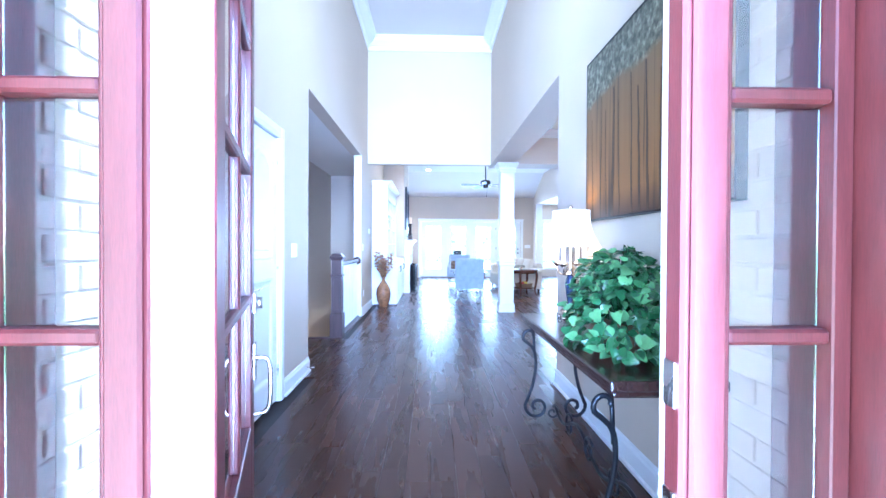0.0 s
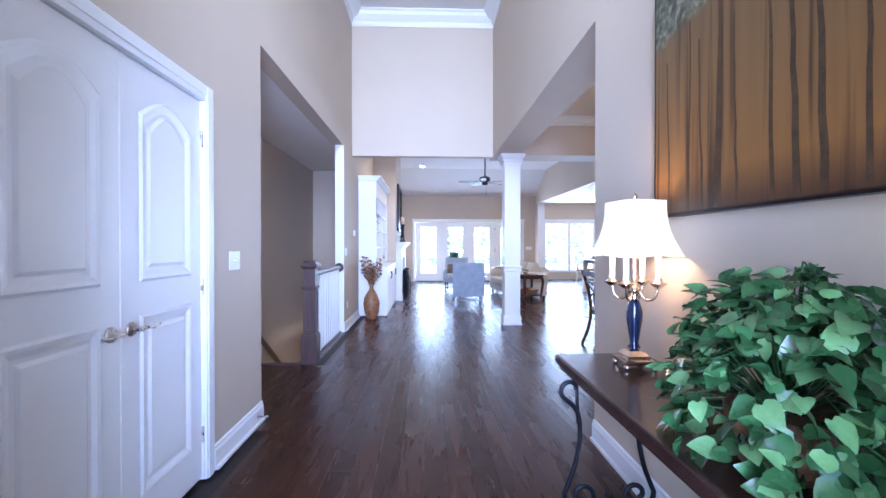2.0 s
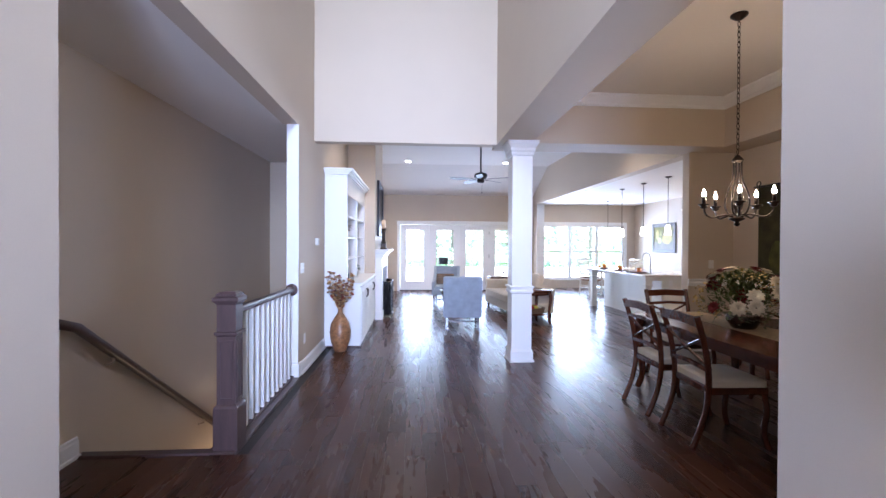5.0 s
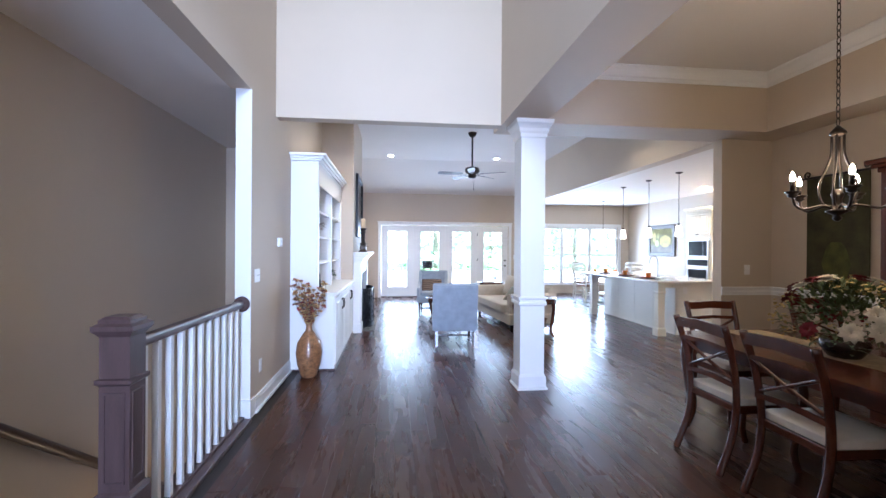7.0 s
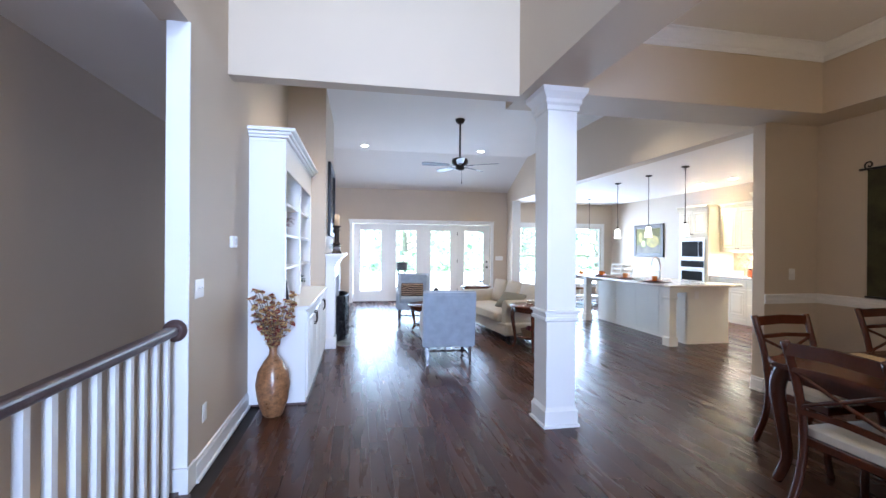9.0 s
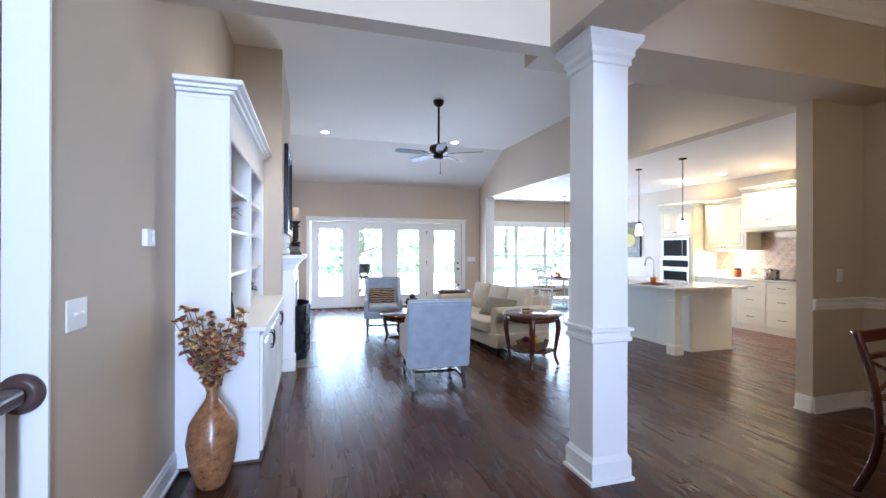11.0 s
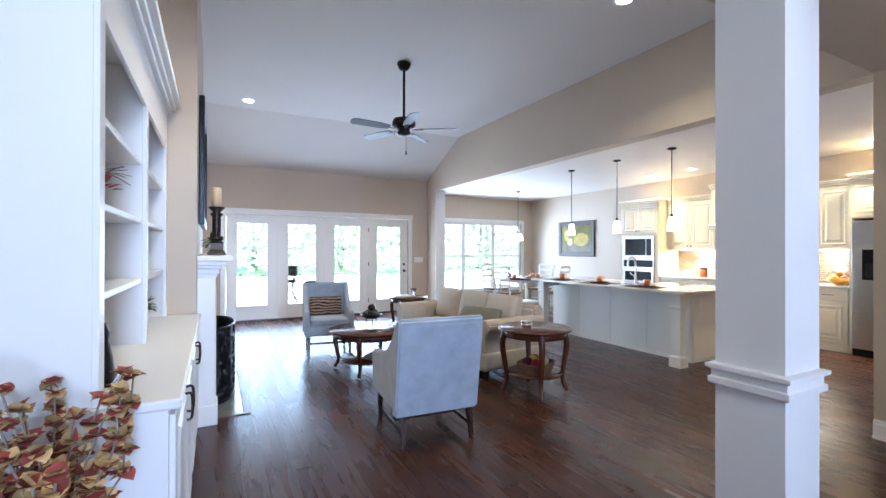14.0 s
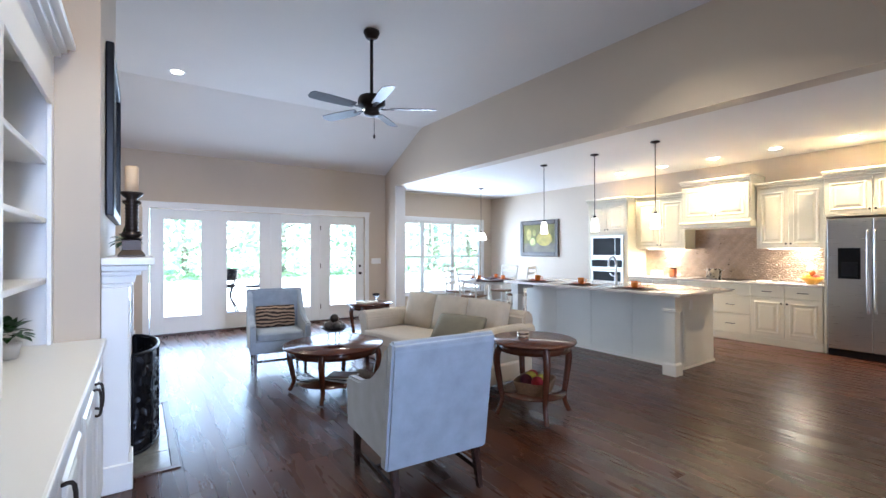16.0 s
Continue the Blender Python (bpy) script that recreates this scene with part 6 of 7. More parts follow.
# fruit painting
fpn = thing("fruit_painting", pose(KE, 15.48, 1.70), "framed still life of gourds and cut melon", "painting")
GOLDF = paint("dark_gilt_frame", (0.045, 0.027, 0.014), 0.5, scale=14, vary=0.3, bump=0.03)
for a, b2 in (((-0.04, -0.63, -0.45), (-0.002, -0.52, 0.45)), ((-0.04, 0.52, -0.45), (-0.002, 0.63, 0.45)), ((-0.04, -0.52, -0.45), (-0.002, 0.52, -0.34)), ((-0.04, -0.52, 0.34), (-0.002, 0.52, 0.45))):
    part("frame_side", boxes((a, b2), bevel=0.012, segments=2), GOLDF, fpn)
part("canvas", boxes(((-0.022, -0.52, -0.34), (-0.002, 0.52, 0.34))), paint("olive_painted_ground", (0.17, 0.15, 0.045), 0.85, scale=3, vary=0.35, bump=0.02), fpn)
part("painted_table", boxes(((-0.0235, -0.52, -0.34), (-0.0221, 0.52, -0.12))), paint("painted_brown", (0.13, 0.10, 0.05), 0.6, scale=5, vary=0.3), fpn)
for cy, cz, ry, rz, c in ((-0.18, -0.02, 0.26, 0.17, (0.36, 0.27, 0.03)), (0.20, -0.08, 0.12, 0.12, (0.17, 0.19, 0.03)), (0.20, -0.08, 0.09, 0.09, (0.52, 0.48, 0.16)), (0.33, 0.10, 0.08, 0.15, (0.42, 0.33, 0.08)), (0.14, 0.14, 0.06, 0.08, (0.28, 0.26, 0.06))):
    o = part("painted_fruit", extrude([(cy + ry * math.cos(radians(a)), cz + rz * math.sin(radians(a))) for a in range(0, 360, 20)], 0.0014, "x"), paint("painted_gourd", c, 0.6, scale=9, vary=0.25), fpn)
    o.location = (-0.0255 - 0.0016 * (0.2 - ry if ry < 0.2 else 0) * 10 - (0.002 if ry == 0.09 else 0), 0, 0)

# breakfast window, table, chairs
wn1 = thing("window_4", pose(0, KN, 0), "wide white three-part breakfast window", "window", kind="structure")
for i in range(3):
    x0 = 4.62 + i * 0.95
    part("window_frame", boxes(((x0, 0.03, 0.30), (x0 + 0.05, 0.10, 2.16)), ((x0 + 0.90, 0.03, 0.30), (x0 + 0.95, 0.10, 2.16)), ((x0 + 0.05, 0.03, 0.30), (x0 + 0.90, 0.10, 0.36)), ((x0 + 0.05, 0.03, 2.10), (x0 + 0.90, 0.10, 2.16)), ((x0 + 0.05, 0.035, 1.22), (x0 + 0.90, 0.095, 1.27)), bevel=0.003), WHITE, wn1)
    for z0, z1 in ((0.36, 1.22), (1.27, 2.10)):
        part("pane", boxes(((x0 + 0.05, 0.062, z0), (x0 + 0.90, 0.067, z1))), PANE, wn1).visible_shadow = False
part("window_sill", boxes(((4.50, -0.05, 0.27), (7.58, 0.03, 0.30)), bevel=0.004), WHITE, wn1)
part("casing", boxes(((4.52, -0.018, 2.16), (7.57, 0, 2.26)), ((4.52, -0.018, 0.30), (4.62, 0, 2.16)), ((7.47, -0.018, 0.30), (7.57, 0, 2.16)), bevel=0.003), WHITE, wn1)
bt = round_table("breakfast_table", pose(6.05, 15.35, 0), 0.60, 0.76, "round table with dark top and white legs", "breakfast table", 0.20)
DISTW = paint("antique_white_paint", (0.70, 0.67, 0.60), 0.45, scale=9, vary=0.06, bump=0.01)
for o in bt.children:
    if o.name.split(".")[0] in ("leg", "apron", "shelf"):
        o.data.materials[0] = DISTW


def ladder_chair(m):
    c = thing("ladderback_chair", m, "antique white ladder-back chair with rush seat", "chair", "chairs round the breakfast table")
    RUSH = WICK
    part("seat", cushion((-0.22, -0.20, 0.43), (0.22, 0.22, 0.48), 0.3, 4), RUSH, c, "woven rush seat")
    for s in (-1, 1):
        part("front_leg", cabriole(s * 0.20, 0.19, 0.45, 0.022, 0.04), DISTW, c)
        part("back_post", tube(smooth_path([(s * 0.20, -0.24, 0), (s * 0.19, -0.20, 0.45), (s * 0.20, -0.25, 0.80), (s * 0.22, -0.30, 1.04)]), 0.018), DISTW, c)
    for z, y in ((0.60, -0.215), (0.74, -0.235), (0.88, -0.262), (1.0, -0.288)):
        ol = [(-0.19, z), (-0.1, z + 0.018), (0, z + 0.004), (0.1, z + 0.018), (0.19, z), (0.19, z + 0.05), (0.1, z + 0.068), (0, z + 0.05), (-0.1, z + 0.068), (-0.19, z + 0.05)]
        part("ladder_slat", extrude(ol, 0.014, "y", at=y), DISTW, c)
    part("stretcher", boxes(((-0.19, -0.02, 0.2), (0.19, 0.0, 0.22))), DISTW, c)
    for s in (-1, 1):
        part("stretcher", boxes(((s * 0.2 - 0.01, -0.21, 0.2), (s * 0.2 + 0.01, 0.19, 0.22))), DISTW, c)
    return c


lc = ladder_chair(pose(5.35, 15.0, 0, 0, 0, -70))
copy_thing(lc, pose(6.35, 14.65, 0, 0, 0, 20))
copy_thing(lc, pose(6.75, 15.6, 0, 0, 0, 105))
copy_thing(lc, pose(5.75, 16.05, 0, 0, 0, 200))
for a in (200, 290, 20, 110):
    setting(6.05 + 0.38 * math.cos(radians(a)), 15.35 + 0.38 * math.sin(radians(a)), 0.7606, a)
pendant("breakfast_pendant", 6.19, 15.75, KC, 1.21, 0.13, 0.17, "lit opal glass pendant over the breakfast table")

# ---- dining room ----
DX, DY = 3.01, 5.93
dt = thing("dining_table", pose(DX, DY, 0), "polished mahogany dining table with curved legs", "dining table")
ol = [(-0.50, -1.02), (0.50, -1.02), (0.60, -0.90), (0.60, 0.90), (0.50, 1.02), (-0.50, 1.02), (-0.60, 0.90), (-0.60, -0.90)]
tt = extrude(ol, 0.03, "z", at=0.73)
bmesh.ops.bevel(tt, geom=list(tt.edges), offset=0.006, segments=2, affect="EDGES")
part("tabletop", tt, MAHOG, dt)
part("apron", boxes(((-0.50, -0.90, 0.64), (0.50, 0.90, 0.73))), MAHOG, dt)
for sx in (-1, 1):
    for sy in (-1, 1):
        part("leg", cabriole(sx * 0.50, sy * 0.90, 0.73, 0.045, 0.07), MAHOG, dt)
RUN = paint("gold_brocade_runner", (0.34, 0.25, 0.13), 0.8, scale=25, vary=0.3, bump=0.05)
rn = thing("table_runner", pose(DX, DY, 0.7605), "gold brocade runner along the dining table", "table runner")
part("cloth", boxes(((-0.18, -0.98, 0), (0.18, 0.98, 0.003)), bevel=0.001), RUN, rn)


def dining_chair(m):
    c = thing("dining_chair", m, "mahogany cross-back dining chair with cream seat", "dining chair", "chairs round the dining table")
    part("seat", cushion((-0.225, -0.20, 0.43), (0.225, 0.22, 0.50), 0.35, 5), CREAMSEAT, c, "cream upholstered seat")
    part("seat_rail", boxes(((-0.23, -0.21, 0.39), (0.23, 0.225, 0.44)), bevel=0.006), MAHOG, c)
    for s in (-1, 1):
        part("front_leg", tube(smooth_path([(s * 0.205, 0.20, 0.42), (s * 0.215, 0.22, 0.28), (s * 0.21, 0.205, 0.12), (s * 0.22, 0.235, 0.0)]), 0.020), MAHOG, c)
        part("back_post", tube(smooth_path([(s * 0.21, -0.32, 0), (s * 0.21, -0.235, 0.22), (s * 0.215, -0.205, 0.44), (s * 0.225, -0.235, 0.70), (s * 0.235, -0.31, 0.95)]), 0.022), MAHOG, c)
        part("cross_bar", tube(smooth_path([(s * 0.215, -0.222, 0.60), (0, -0.245, 0.69), (-s * 0.222, -0.262, 0.79)]), 0.011), MAHOG, c)
    for z0, z1, y in ((0.875, 0.955, -0.302), (0.785, 0.825, -0.268), (0.555, 0.595, -0.222)):
        o_ = [(-0.235, z0 - 0.0), (0, z0 + 0.012), (0.235, z0), (0.235, z1 - 0.012), (0, z1), (-0.235, z1 - 0.012)]
        part("back_rail", extrude(o_, 0.024, "y", at=y - 0.012), MAHOG, c)
    return c


dc = dining_chair(pose(2.50, 6.32, 0, 0, 0, -90))
copy_thing(dc, pose(2.50, 5.70, 0, 0, 0, -92))
copy_thing(dc, pose(3.08, 7.06, 0, 0, 0, 180))
copy_thing(dc, pose(3.62, 6.25, 0, 0, 0, 90))
copy_thing(dc, pose(3.62, 5.60, 0, 0, 0, 90))
copy_thing(dc, pose(4.31, 7.25, 0, 0, 0, 172))

fl = thing("flower_centrepiece", pose(DX - 0.06, DY + 0.08, 0.7635), "silk arrangement of white and burgundy flowers", "flowers")
part("bowl", lathe([(0.08, 0), (0.09, 0.01), (0.13, 0.07), (0.12, 0.11), (0.10, 0.112)], 24), DARKTOP, fl, "dark bowl")
PETW = paint("ivory_petal", (0.74, 0.68, 0.54), 0.8, scale=20, vary=0.1, rand=0.5)
PETR = paint("burgundy_petal", (0.17, 0.012, 0.02), 0.8, scale=20, vary=0.25, rand=0.6)
PETY = paint("straw_petal", (0.46, 0.34, 0.12), 0.8, scale=20, vary=0.25, rand=0.6)
LEAF3 = paint("olive_leaf", (0.07, 0.10, 0.03), 0.6, scale=20, vary=0.3, rand=0.7)
bml = bmesh.new()
for k in range(900):
    a, e, rr = rng.uniform(0, 6.28), rng.uniform(-0.25, 1.5), rng.uniform(0.55, 1.02)
    p = Vector((0.27 * rr * math.cos(a) * math.cos(e), 0.40 * rr * math.sin(a) * math.cos(e), 0.14 + 0.34 * rr * math.sin(e)))
    leaf_bm(bml, p, p + Vector((rng.uniform(-.2, .2), rng.uniform(-.2, .2), rng.uniform(-.25, .15))), Z, rng.uniform(0.025, 0.05), 0.55)
part("foliage", bml, LEAF3, fl)


def blossom(p, nrm, r0, rings):
    """Cupped petals in rings about a flower's axis."""
    bmx = bmesh.new()
    u = nrm.orthogonal().normalized()
    v = nrm.cross(u)
    for ring, cnt, tl in rings:
        for i in range(cnt):
            th_ = 2 * math.pi * (i + ring * 2.3) / cnt
            side = u * math.cos(th_) + v * math.sin(th_)
            leaf_bm(bmx, p + side * r0 * 0.08 + nrm * 0.02 * r0, side + nrm * tl, nrm, r0 * ring, 0.95)
    return bmx


for k in range(24):
    a, e = k * 2.4 + rng.uniform(-0.2, 0.2), 0.05 + 1.35 * ((k * 0.755) % 1)
    p = Vector((0.29 * math.cos(a) * math.cos(e), 0.42 * math.sin(a) * math.cos(e), 0.15 + 0.36 * math.sin(e)))
    nrm = Vector((p.x, p.y, p.z - 0.05)).normalized()
    white = k % 5 in (0, 2)
    part("blossom", blossom(p, nrm, 0.060 if white else 0.054, ((1.0, 9, 0.3), (0.9, 8, 0.8), (0.72, 7, 1.5), (0.5, 5, 2.6))), PETW if white else PETR, fl, "ivory blossom" if white else "burgundy blossom")
for k in range(26):
    a, e = k * 1.9 + 0.7, 0.0 + 1.3 * ((k * 0.381) % 1)
    base_ = Vector((0.30 * math.cos(a) * math.cos(e), 0.43 * math.sin(a) * math.cos(e), 0.13 + 0.37 * math.sin(e)))
    sp_ = bmesh.new()
    for i in range(16):
        q_ = base_ + Vector((rng.gauss(0, 0.02), rng.gauss(0, 0.02), rng.gauss(0, 0.022)))
        leaf_bm(sp_, q_, Vector((rng.uniform(-1, 1), rng.uniform(-1, 1), rng.uniform(-1, 1))), Z, rng.uniform(0.012, 0.02), 1.3)
    part("flower_spray", sp_, PETY, fl, "straw-coloured flower spray")

ch = thing("chandelier", pose(2.86, 5.98, 3.36), "bronze six-arm chandelier with lit candle bulbs", "chandelier")
part("canopy", lathe([(0.065, 0), (0.065, -0.012), (0.03, -0.04), (0.01, -0.05)], 20), BRONZE, ch)
for i in range(26):
    z = -0.06 - i * 0.042
    o = part("chain_link", tube([(0.011 * math.cos(radians(a)), 0, z - 0.02 + 0.026 * math.sin(radians(a))) for a in range(0, 361, 45)], 0.0032, sides=5), BRONZE, ch)
    o.rotation_euler = (0, 0, radians(90 * (i % 2)))
part("top_cap", lathe([(0.012, -1.13), (0.04, -1.17), (0.045, -1.185), (0.03, -1.20)], 18), BRONZE, ch)
for k in range(4):
    a = radians(90 * k + 30)
    part("cage_rod", tube(smooth_path([(0.03 * math.cos(a), 0.03 * math.sin(a), -1.19), (0.035 * math.cos(a), 0.035 * math.sin(a), -1.35), (0.09 * math.cos(a), 0.09 * math.sin(a), -1.55), (0.07 * math.cos(a), 0.07 * math.sin(a), -1.68), (0.02 * math.cos(a), 0.02 * math.sin(a), -1.70)]), 0.007), BRONZE, ch)
part("hub", lathe([(0.01, -1.81), (0.025, -1.79), (0.012, -1.77), (0.055, -1.745), (0.06, -1.735), (0.03, -1.72), (0.02, -1.66), (0.035, -1.62), (0.012, -1.58)], 20), BRONZE, ch)
for k in range(5):
    a = radians(72 * k + 20)
    c, s = math.cos(a), math.sin(a)
    ar = part("arm", tube(smooth_path([(0.03 * c, 0.03 * s, -1.72), (0.08 * c, 0.08 * s, -1.70), (0.13 * c, 0.13 * s, -1.71), (0.19 * c, 0.19 * s, -1.725), (0.235 * c, 0.235 * s, -1.69), (0.25 * c, 0.25 * s, -1.615)]), 0.0085), BRONZE, ch)
    part("drip_pan", lathe([(0.012, -1.64), (0.03, -1.625), (0.022, -1.615), (0.044, -1.60), (0.044, -1.594), (0.018, -1.59)], 18, at=(0.25 * c, 0.25 * s, 0)), BRONZE, ar)
    part("candle_sleeve", lathe([(0.014, -1.59), (0.014, -1.52), (0.010, -1.518)], 12, at=(0.25 * c, 0.25 * s, 0)), BRONZE, ar)
    part("bulb", lathe([(0.008, -1.518), (0.013, -1.505), (0.0145, -1.494), (0.010, -1.472), (0.002, -1.448)], 12, at=(0.25 * c, 0.25 * s, 0)), BULB, ar, "lit candle bulb")
for o in ch.children:
    if o.name.split(".")[0] not in ("canopy", "chain_link"):
        o.matrix_basis = Matrix.Translation((0, 0, -0.18)) @ Matrix.Diagonal((1, 1, 0.865, 1))
lamp("chandelier_light", "POINT", pose(2.86, 5.98, 1.98), 9, (1.0, 0.66, 0.38), radius=0.25)

# wall hanging and hutch on the east wall
wh = thing("wall_hanging", pose(4.60, 7.53, 0), "dark green still-life wall hanging on an iron rod", "wall hanging")
TAP = paint("dark_olive_tapestry", (0.045, 0.042, 0.018), 0.9, scale=5, vary=0.5, bump=0.05, fine=200)
part("cloth", boxes(((-0.012, -0.32, 1.02), (-0.004, 0.32, 2.20)), bevel=0.002), TAP, wh)
part("painted_vase", extrude([(-0.10, 1.12), (0.10, 1.12), (0.15, 1.30), (0.10, 1.46), (0.05, 1.52), (-0.05, 1.52), (-0.10, 1.46), (-0.15, 1.30)], 0.0015, "x", at=-0.0145), paint("painted_green_vase", (0.07, 0.075, 0.02), 0.9, scale=9, vary=0.4), wh)
part("hanging_rod", tube([(-0.02, -0.36, 2.21), (-0.02, 0.38, 2.21)], 0.011), IRON, wh)
for s in (-1, 1):
    part("scroll", tube([(-0.02, s * (0.27 + u), 2.245 + v) for u, v in arc(0.03, 0.0, 0.045, 0.010, -90, 330, 20)], 0.007), IRON, wh)
part("lower_rod", tube([(-0.014, -0.33, 1.015), (-0.014, 0.33, 1.015)], 0.010), IRON, wh)
hu = thing("china_hutch", pose(4.60, 5.96, 0), "mahogany china hutch with lattice glass doors", "china hutch")
part("base_body", boxes(((-0.44, -0.92, 0.08), (-0.01, 0.92, 0.84)), bevel=0.006), MAHOG, hu)
part("base_top", boxes(((-0.46, -0.94, 0.84), (-0.01, 0.94, 0.875)), bevel=0.006), MAHOG, hu)
part("plinth", boxes(((-0.43, -0.90, 0), (-0.01, 0.90, 0.08)), bevel=0.004), MAHOG, hu)
for i in range(4):
    y0 = -0.90 + i * 0.45
    part("cupboard_door", boxes(((-0.455, y0 + 0.01, 0.12), (-0.44, y0 + 0.44, 0.80)), ((-0.462, y0 + 0.08, 0.20), (-0.455, y0 + 0.37, 0.72)), bevel=0.004), MAHOG, hu)
part("upper_side", boxes(((-0.36, -0.88, 0.875), (-0.01, -0.85, 2.10))), MAHOG, hu)
part("upper_side", boxes(((-0.36, 0.85, 0.875), (-0.01, 0.88, 2.10))), MAHOG, hu)
part("upper_back", boxes(((-0.03, -0.85, 0.875), (-0.01, 0.85, 2.10))), MAHOG, hu)
part("upper_top", boxes(((-0.38, -0.90, 2.10), (-0.01, 0.90, 2.14)), ((-0.41, -0.93, 2.14), (-0.01, 0.93, 2.17)), ((-0.44, -0.96, 2.17), (-0.01, 0.96, 2.21)), bevel=0.008), MAHOG, hu)
for z in (1.28, 1.68):
    part("shelf", boxes(((-0.33, -0.85, z), (-0.03, 0.85, z + 0.02))), MAHOG, hu)
for i in range(4):
    y0 = -0.85 + i * 0.425
    d = part("glass_door", boxes(((-0.38, y0, 0.88), (-0.36, y0 + 0.05, 2.09)), ((-0.38, y0 + 0.375, 0.88), (-0.36, y0 + 0.425, 2.09)), ((-0.38, y0 + 0.05, 0.88), (-0.36, y0 + 0.375, 0.94)), ((-0.38, y0 + 0.05, 2.03), (-0.36, y0 + 0.375, 2.09)), ((-0.38, y0 + 0.05, 1.47), (-0.36, y0 + 0.375, 1.50)), bevel=0.003), MAHOG, hu)
    for za, zb in ((0.94, 1.47), (1.50, 2.03)):
        for s in (0, 1):
            a0, b0 = (y0 + 0.05, y0 + 0.375) if s else (y0 + 0.375, y0 + 0.05)
            part("lattice_bar", tube([(-0.372, a0, za), (-0.372, (a0 + b0) / 2, (za + zb) / 2), (-0.372, b0, zb)], 0.007, sides=6), MAHOG, d)
    part("pane", boxes(((-0.367, y0 + 0.05, 0.94), (-0.364, y0 + 0.375, 2.03))), PANE, d).visible_shadow = False
for i in range(7):
    for z in (0.876, 1.3005, 1.7005):
        pt = thing("china_plate", pose(4.60 - 0.14, 5.24 + i * 0.24, z + 0.095, 0, -75, 0), "white china plate standing in the hutch", "plate", "china in the hutch")
        part("dish", lathe([(0.05, 0), (0.06, 0.004), (0.095, 0.012), (0.095, 0.015), (0.06, 0.008), (0.002, 0.005)], 22), WHITE, pt)

# ---- outdoors: patio set, trees, porch bricks ----
pt_ = thing("beverage_tub", pose(1.28, 18.75, -0.09), "round metal tub on a tall curved-leg stand", "drinks tub")
part("tub", lathe([(0.17, 0.83), (0.185, 0.84), (0.195, 1.06), (0.205, 1.075), (0.20, 1.085), (0.188, 1.07), (0.178, 0.86), (0.005, 0.85)], 32), BRONZE, pt_)
part("lower_shelf", lathe([(0.11, 0.66), (0.15, 0.67), (0.16, 0.73), (0.15, 0.73), (0.11, 0.68), (0.005, 0.675)], 24), BRONZE, pt_)
for k in range(4):
    a = radians(90 * k + 45)
    c, s = math.cos(a), math.sin(a)
    part("leg", tube(smooth_path([(0.17 * c, 0.17 * s, 0.84), (0.10 * c, 0.10 * s, 0.62), (0.07 * c, 0.07 * s, 0.45), (0.20 * c, 0.20 * s, 0.24), (0.32 * c, 0.32 * s, 0.0)]), 0.014), IRON, pt_)
part("ring", tube([(0.17 * math.cos(radians(a)), 0.17 * math.sin(radians(a)), 0.27) for a in range(0, 361, 20)], 0.009), IRON, pt_)


def patio_chair(m):
    c = thing("patio_chair", m, "tall dark metal patio chair", "patio chair", "patio chairs")
    part("seat", lathe([(0.19, 0.60), (0.20, 0.615), (0.19, 0.64), (0.005, 0.645)], 24), IRON, c)
    for k in range(4):
        a = radians(90 * k + 45)
        part("leg", tube([(0.14 * math.cos(a), 0.14 * math.sin(a), 0.62), (0.24 * math.cos(a), 0.24 * math.sin(a), 0)], 0.012), IRON, c)
    part("backrest", tube(smooth_path([(-0.17, -0.12, 0.62), (-0.19, -0.2, 0.95), (0, -0.24, 1.05), (0.19, -0.2, 0.95), (0.17, -0.12, 0.62)]), 0.012), IRON, c)
    return c


pc = patio_chair(pose(1.95, 19.4, -0.09, 0, 0, 80))


def tree(m, h, r, label, seed):
    t = thing("tree", m, label, "tree", "trees beyond the patio")
    q = random.Random(seed)
    tb = tube(smooth_path([(0, 0, 0), (0.1, 0.05, h * 0.3), (-0.05, 0.1, h * 0.6), (0.1, 0, h * 0.9)], 4), [0.26 - 0.018 * i for i in range(13)], sides=8)
    cr = bmesh.new()
    for k in range(16):
        a, zz = q.uniform(0, 6.28), q.uniform(0.12, 0.95)
        ln = r * (0.5 + 0.6 * math.sin(math.pi * min(1, zz * 0.9 + 0.12))) * q.uniform(0.7, 1.1)
        tip = Vector((ln * math.cos(a), ln * math.sin(a), h * zz + ln * 0.3))
        tube([(0, 0, h * zz * 0.9), tip * 0.5 + Vector((0, 0, h * zz * 0.45)), tip], [0.07, 0.045, 0.02], tb, 6)
        for j in range(34):
            p = tip * q.uniform(0.45, 1.08) + Vector((q.gauss(0, 0.7), q.gauss(0, 0.7), q.gauss(0, 0.55) + h * zz * 0.1))
            if p.z < 0.3:
                p.z = 0.3
            leaf_bm(cr, p, Vector((q.uniform(-1, 1), q.uniform(-1, 1), q.uniform(-1, .6))), Z, q.uniform(0.28, 0.5), 0.9)
    part("trunk", tb, BARK, t)
    part("crown", cr, LEAF2, t, "leafy crown")
    return t


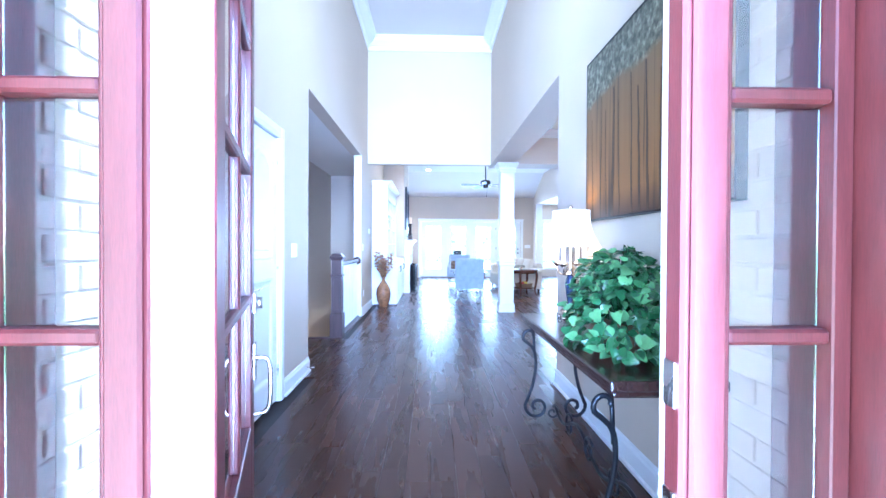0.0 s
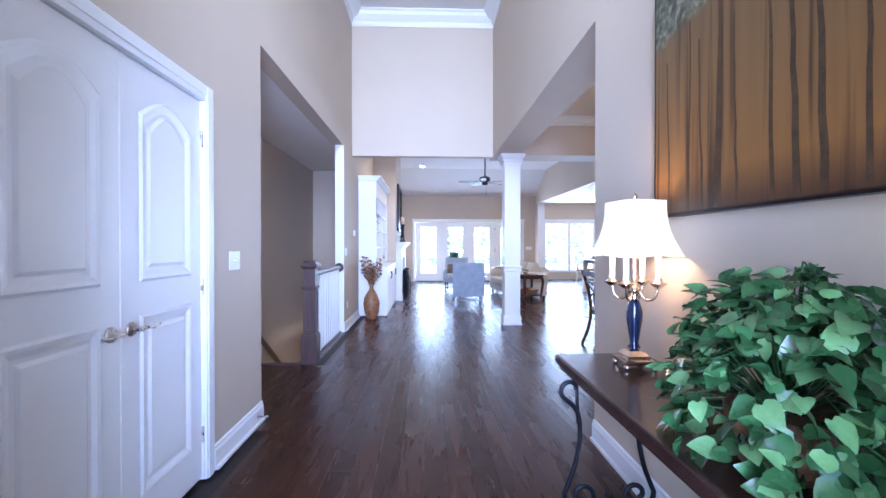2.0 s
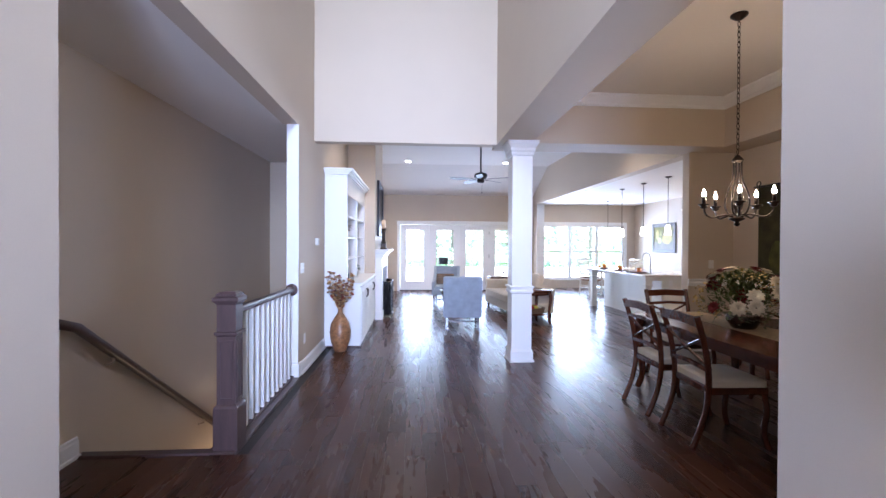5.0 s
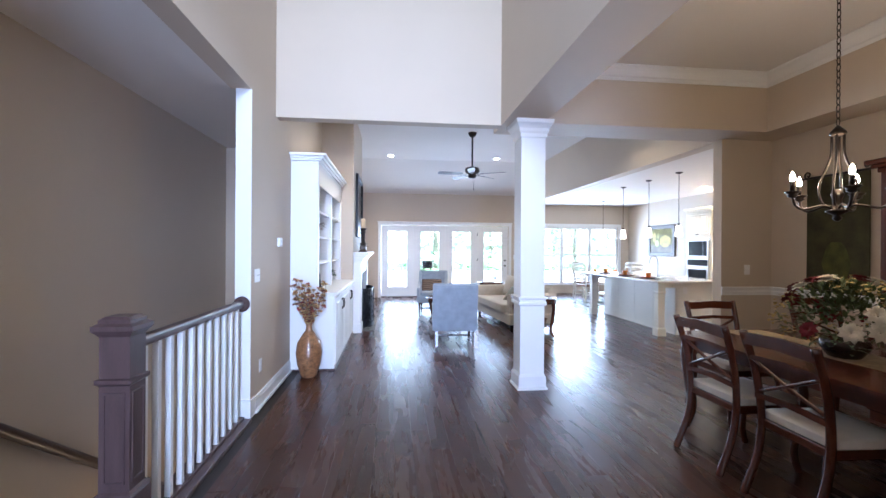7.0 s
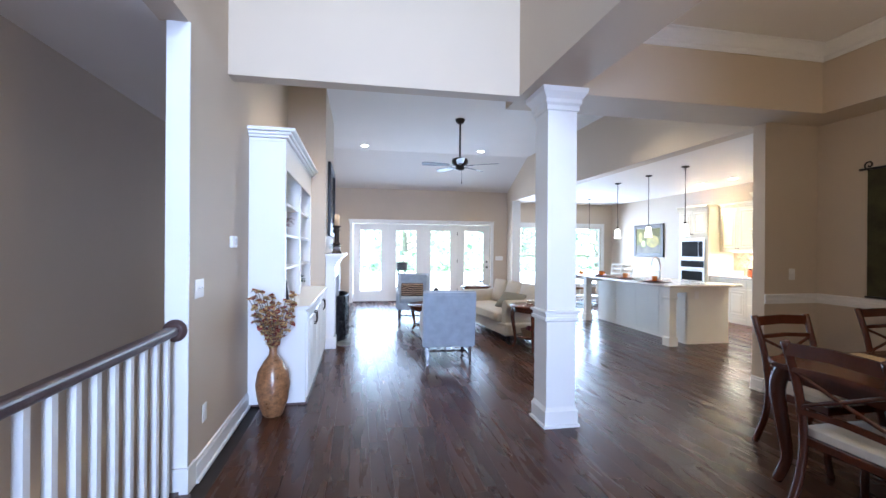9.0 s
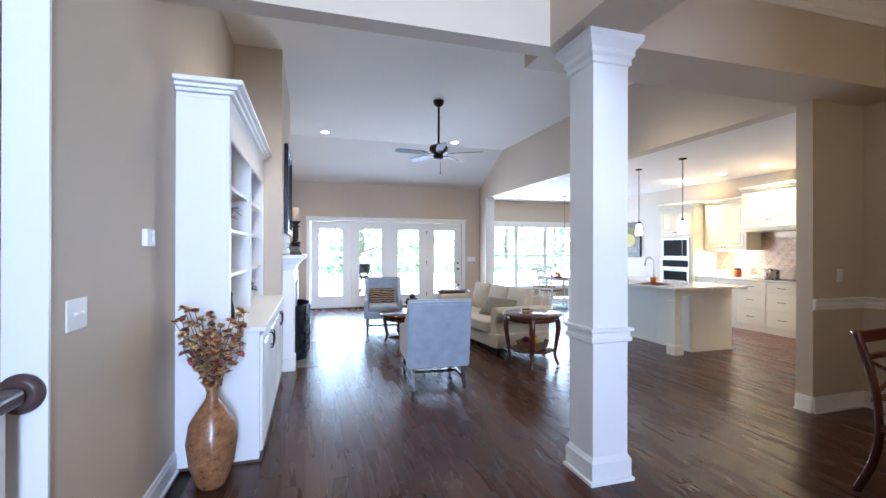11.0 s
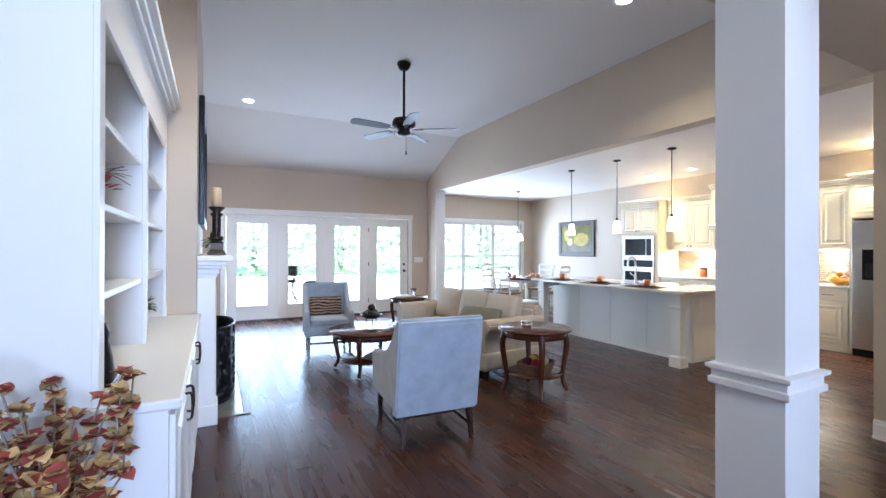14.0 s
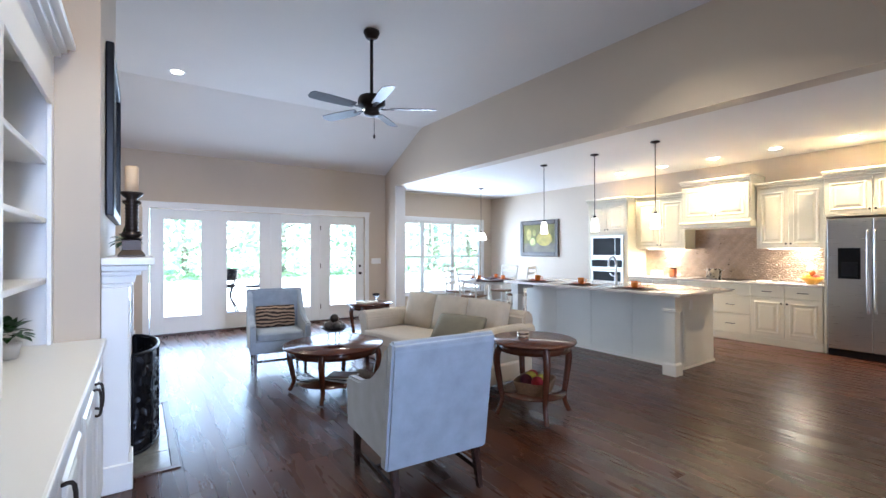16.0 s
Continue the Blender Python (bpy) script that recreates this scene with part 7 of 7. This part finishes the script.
t1 = tree(pose(-3, 37, -0.22), 8, 3.2, "broad leafy tree beyond the patio", 3)
t2 = tree(pose(3.5, 40, -0.22), 9.5, 3.6, "tall leafy tree beyond the patio", 8)
for i, x in enumerate((-17, -10, 9, 14.5, 20.5, 27, 33, 40)):
    copy_thing((t1, t2)[i % 2], pose(x, 37 + 3 * ((i * 7) % 3), -0.22, 0, 0, 70 * i))
for i in range(9):
    copy_thing((t2, t1)[i % 2], pose(-20 + i * 7.5, 46 + (i % 3) * 2, -0.22, 0, 0, 50 * i + 20))
hg = bmesh.new()
q = random.Random(5)
for k in range(2600):
    leaf_bm(hg, Vector((q.uniform(-18, 40), 34.5 + q.uniform(-0.7, 0.7), -0.2 + q.uniform(0.05, 1.5) * q.uniform(0.5, 1))), Vector((q.uniform(-1, 1), q.uniform(-1, 0.3), q.uniform(-.5, 1))), Z, q.uniform(0.2, 0.38), 0.9)
tagged(new("shrub_border", finish("shrub_border", hg, LEAF2)), "loose green shrub border beyond the patio", "shrubs", "", "stuff")

for nm, x0, x1 in (("wall_porch_west", -0.92, -0.77), ("wall_porch_east", 1.0, 1.15)):
    w = tagged(new(nm, finish(nm, boxes(((x0, -0.36, -0.05), (x1, 0.5, 5.2)), ((min(x0, x0 - 1.2 * (x0 < 0)), -0.46, -0.05), (max(x1, x1 + 1.2 * (x0 > 0)), -0.362, 5.2))), MORTAR)), "pale brick porch wall", "wall", "", "structure")
    brick = finish("brick", boxes(((-0.008, 0.004, 0.004), (0.008, 0.206, 0.070)), bevel=0.003), BRICK)
    xf = x1 if x0 < 0 else x0
    for j in range(40):
        for i in range(3):
            o = new("brick", brick)
            o.parent = w
            o.location = (xf, -0.246 + i * 0.211 + (0.105 if j % 2 else 0), -0.03 + j * 0.076)

# ---- plank floor, last ----
fl_ = tagged(new("floor", finish("floor", boxes(((HL, 0.80, -0.0158), (HL + 0.001, 0.801, -0.015))), OAKFLOOR)), "dark hand-scraped oak plank floor", "floor", "", "structure")
PW, GAP = 0.135, 0.0012
LENS = (0.62, 0.86, 1.10, 1.42)


def plank_mesh(length):
    return finish("plank", boxes(((GAP / 2, GAP / 2, -0.0155), (PW - GAP / 2, length - GAP / 2, 0)), bevel=0.0004), OAKFLOOR)


shared = [plank_mesh(v) for v in LENS]
prg = random.Random(11)
verts, faces = [], []
count = 0
x = -2.16
while x < 7.9:
    if x < HL - T - PW:
        y0, ye = 4.16, 5.60
    elif x < HL:
        y0, ye = (3.95, 5.60)
    else:
        y0, ye = 0.80, (16.34 if x < 4.0 else 17.28)
    y = y0 - prg.uniform(0, 0.5) if y0 < 1 else y0
    y = max(y, y0 - 0.25)
    while y < ye - 0.02:
        k = prg.randrange(4)
        ln = LENS[k]
        if y + ln > ye:
            ln, k = ye - y, None
        near = HL - 0.2 < x < 1.5 and y < 10.6
        if near and count < 300:
            o = new("plank", shared[k] if k is not None else plank_mesh(ln))
            o.parent = fl_
            o.location = (x, y, 0)
            count += 1
        else:
            a, b2, c, d, e = x + GAP / 2, x + PW - GAP / 2, y + GAP / 2, y + ln - GAP / 2, 0.0004
            i = len(verts)
            verts += [(a, c, -0.0155), (b2, c, -0.0155), (b2, d, -0.0155), (a, d, -0.0155), (a, c, -e), (b2, c, -e), (b2, d, -e), (a, d, -e), (a + e, c + e, 0), (b2 - e, c + e, 0), (b2 - e, d - e, 0), (a + e, d - e, 0)]
            for r in (0, 4):
                for s in range(4):
                    faces.append((i + r + s, i + r + (s + 1) % 4, i + r + 4 + (s + 1) % 4, i + r + 4 + s))
            faces.append((i + 8, i + 9, i + 10, i + 11))
        y += ln
    x += PW
me = bpy.data.meshes.new("plank_field")
me.from_pydata(verts, [], faces)
me.materials.append(OAKFLOOR)
rest = tagged(new("plank_field", me), "", "", "", "stuff")
rest.parent = fl_
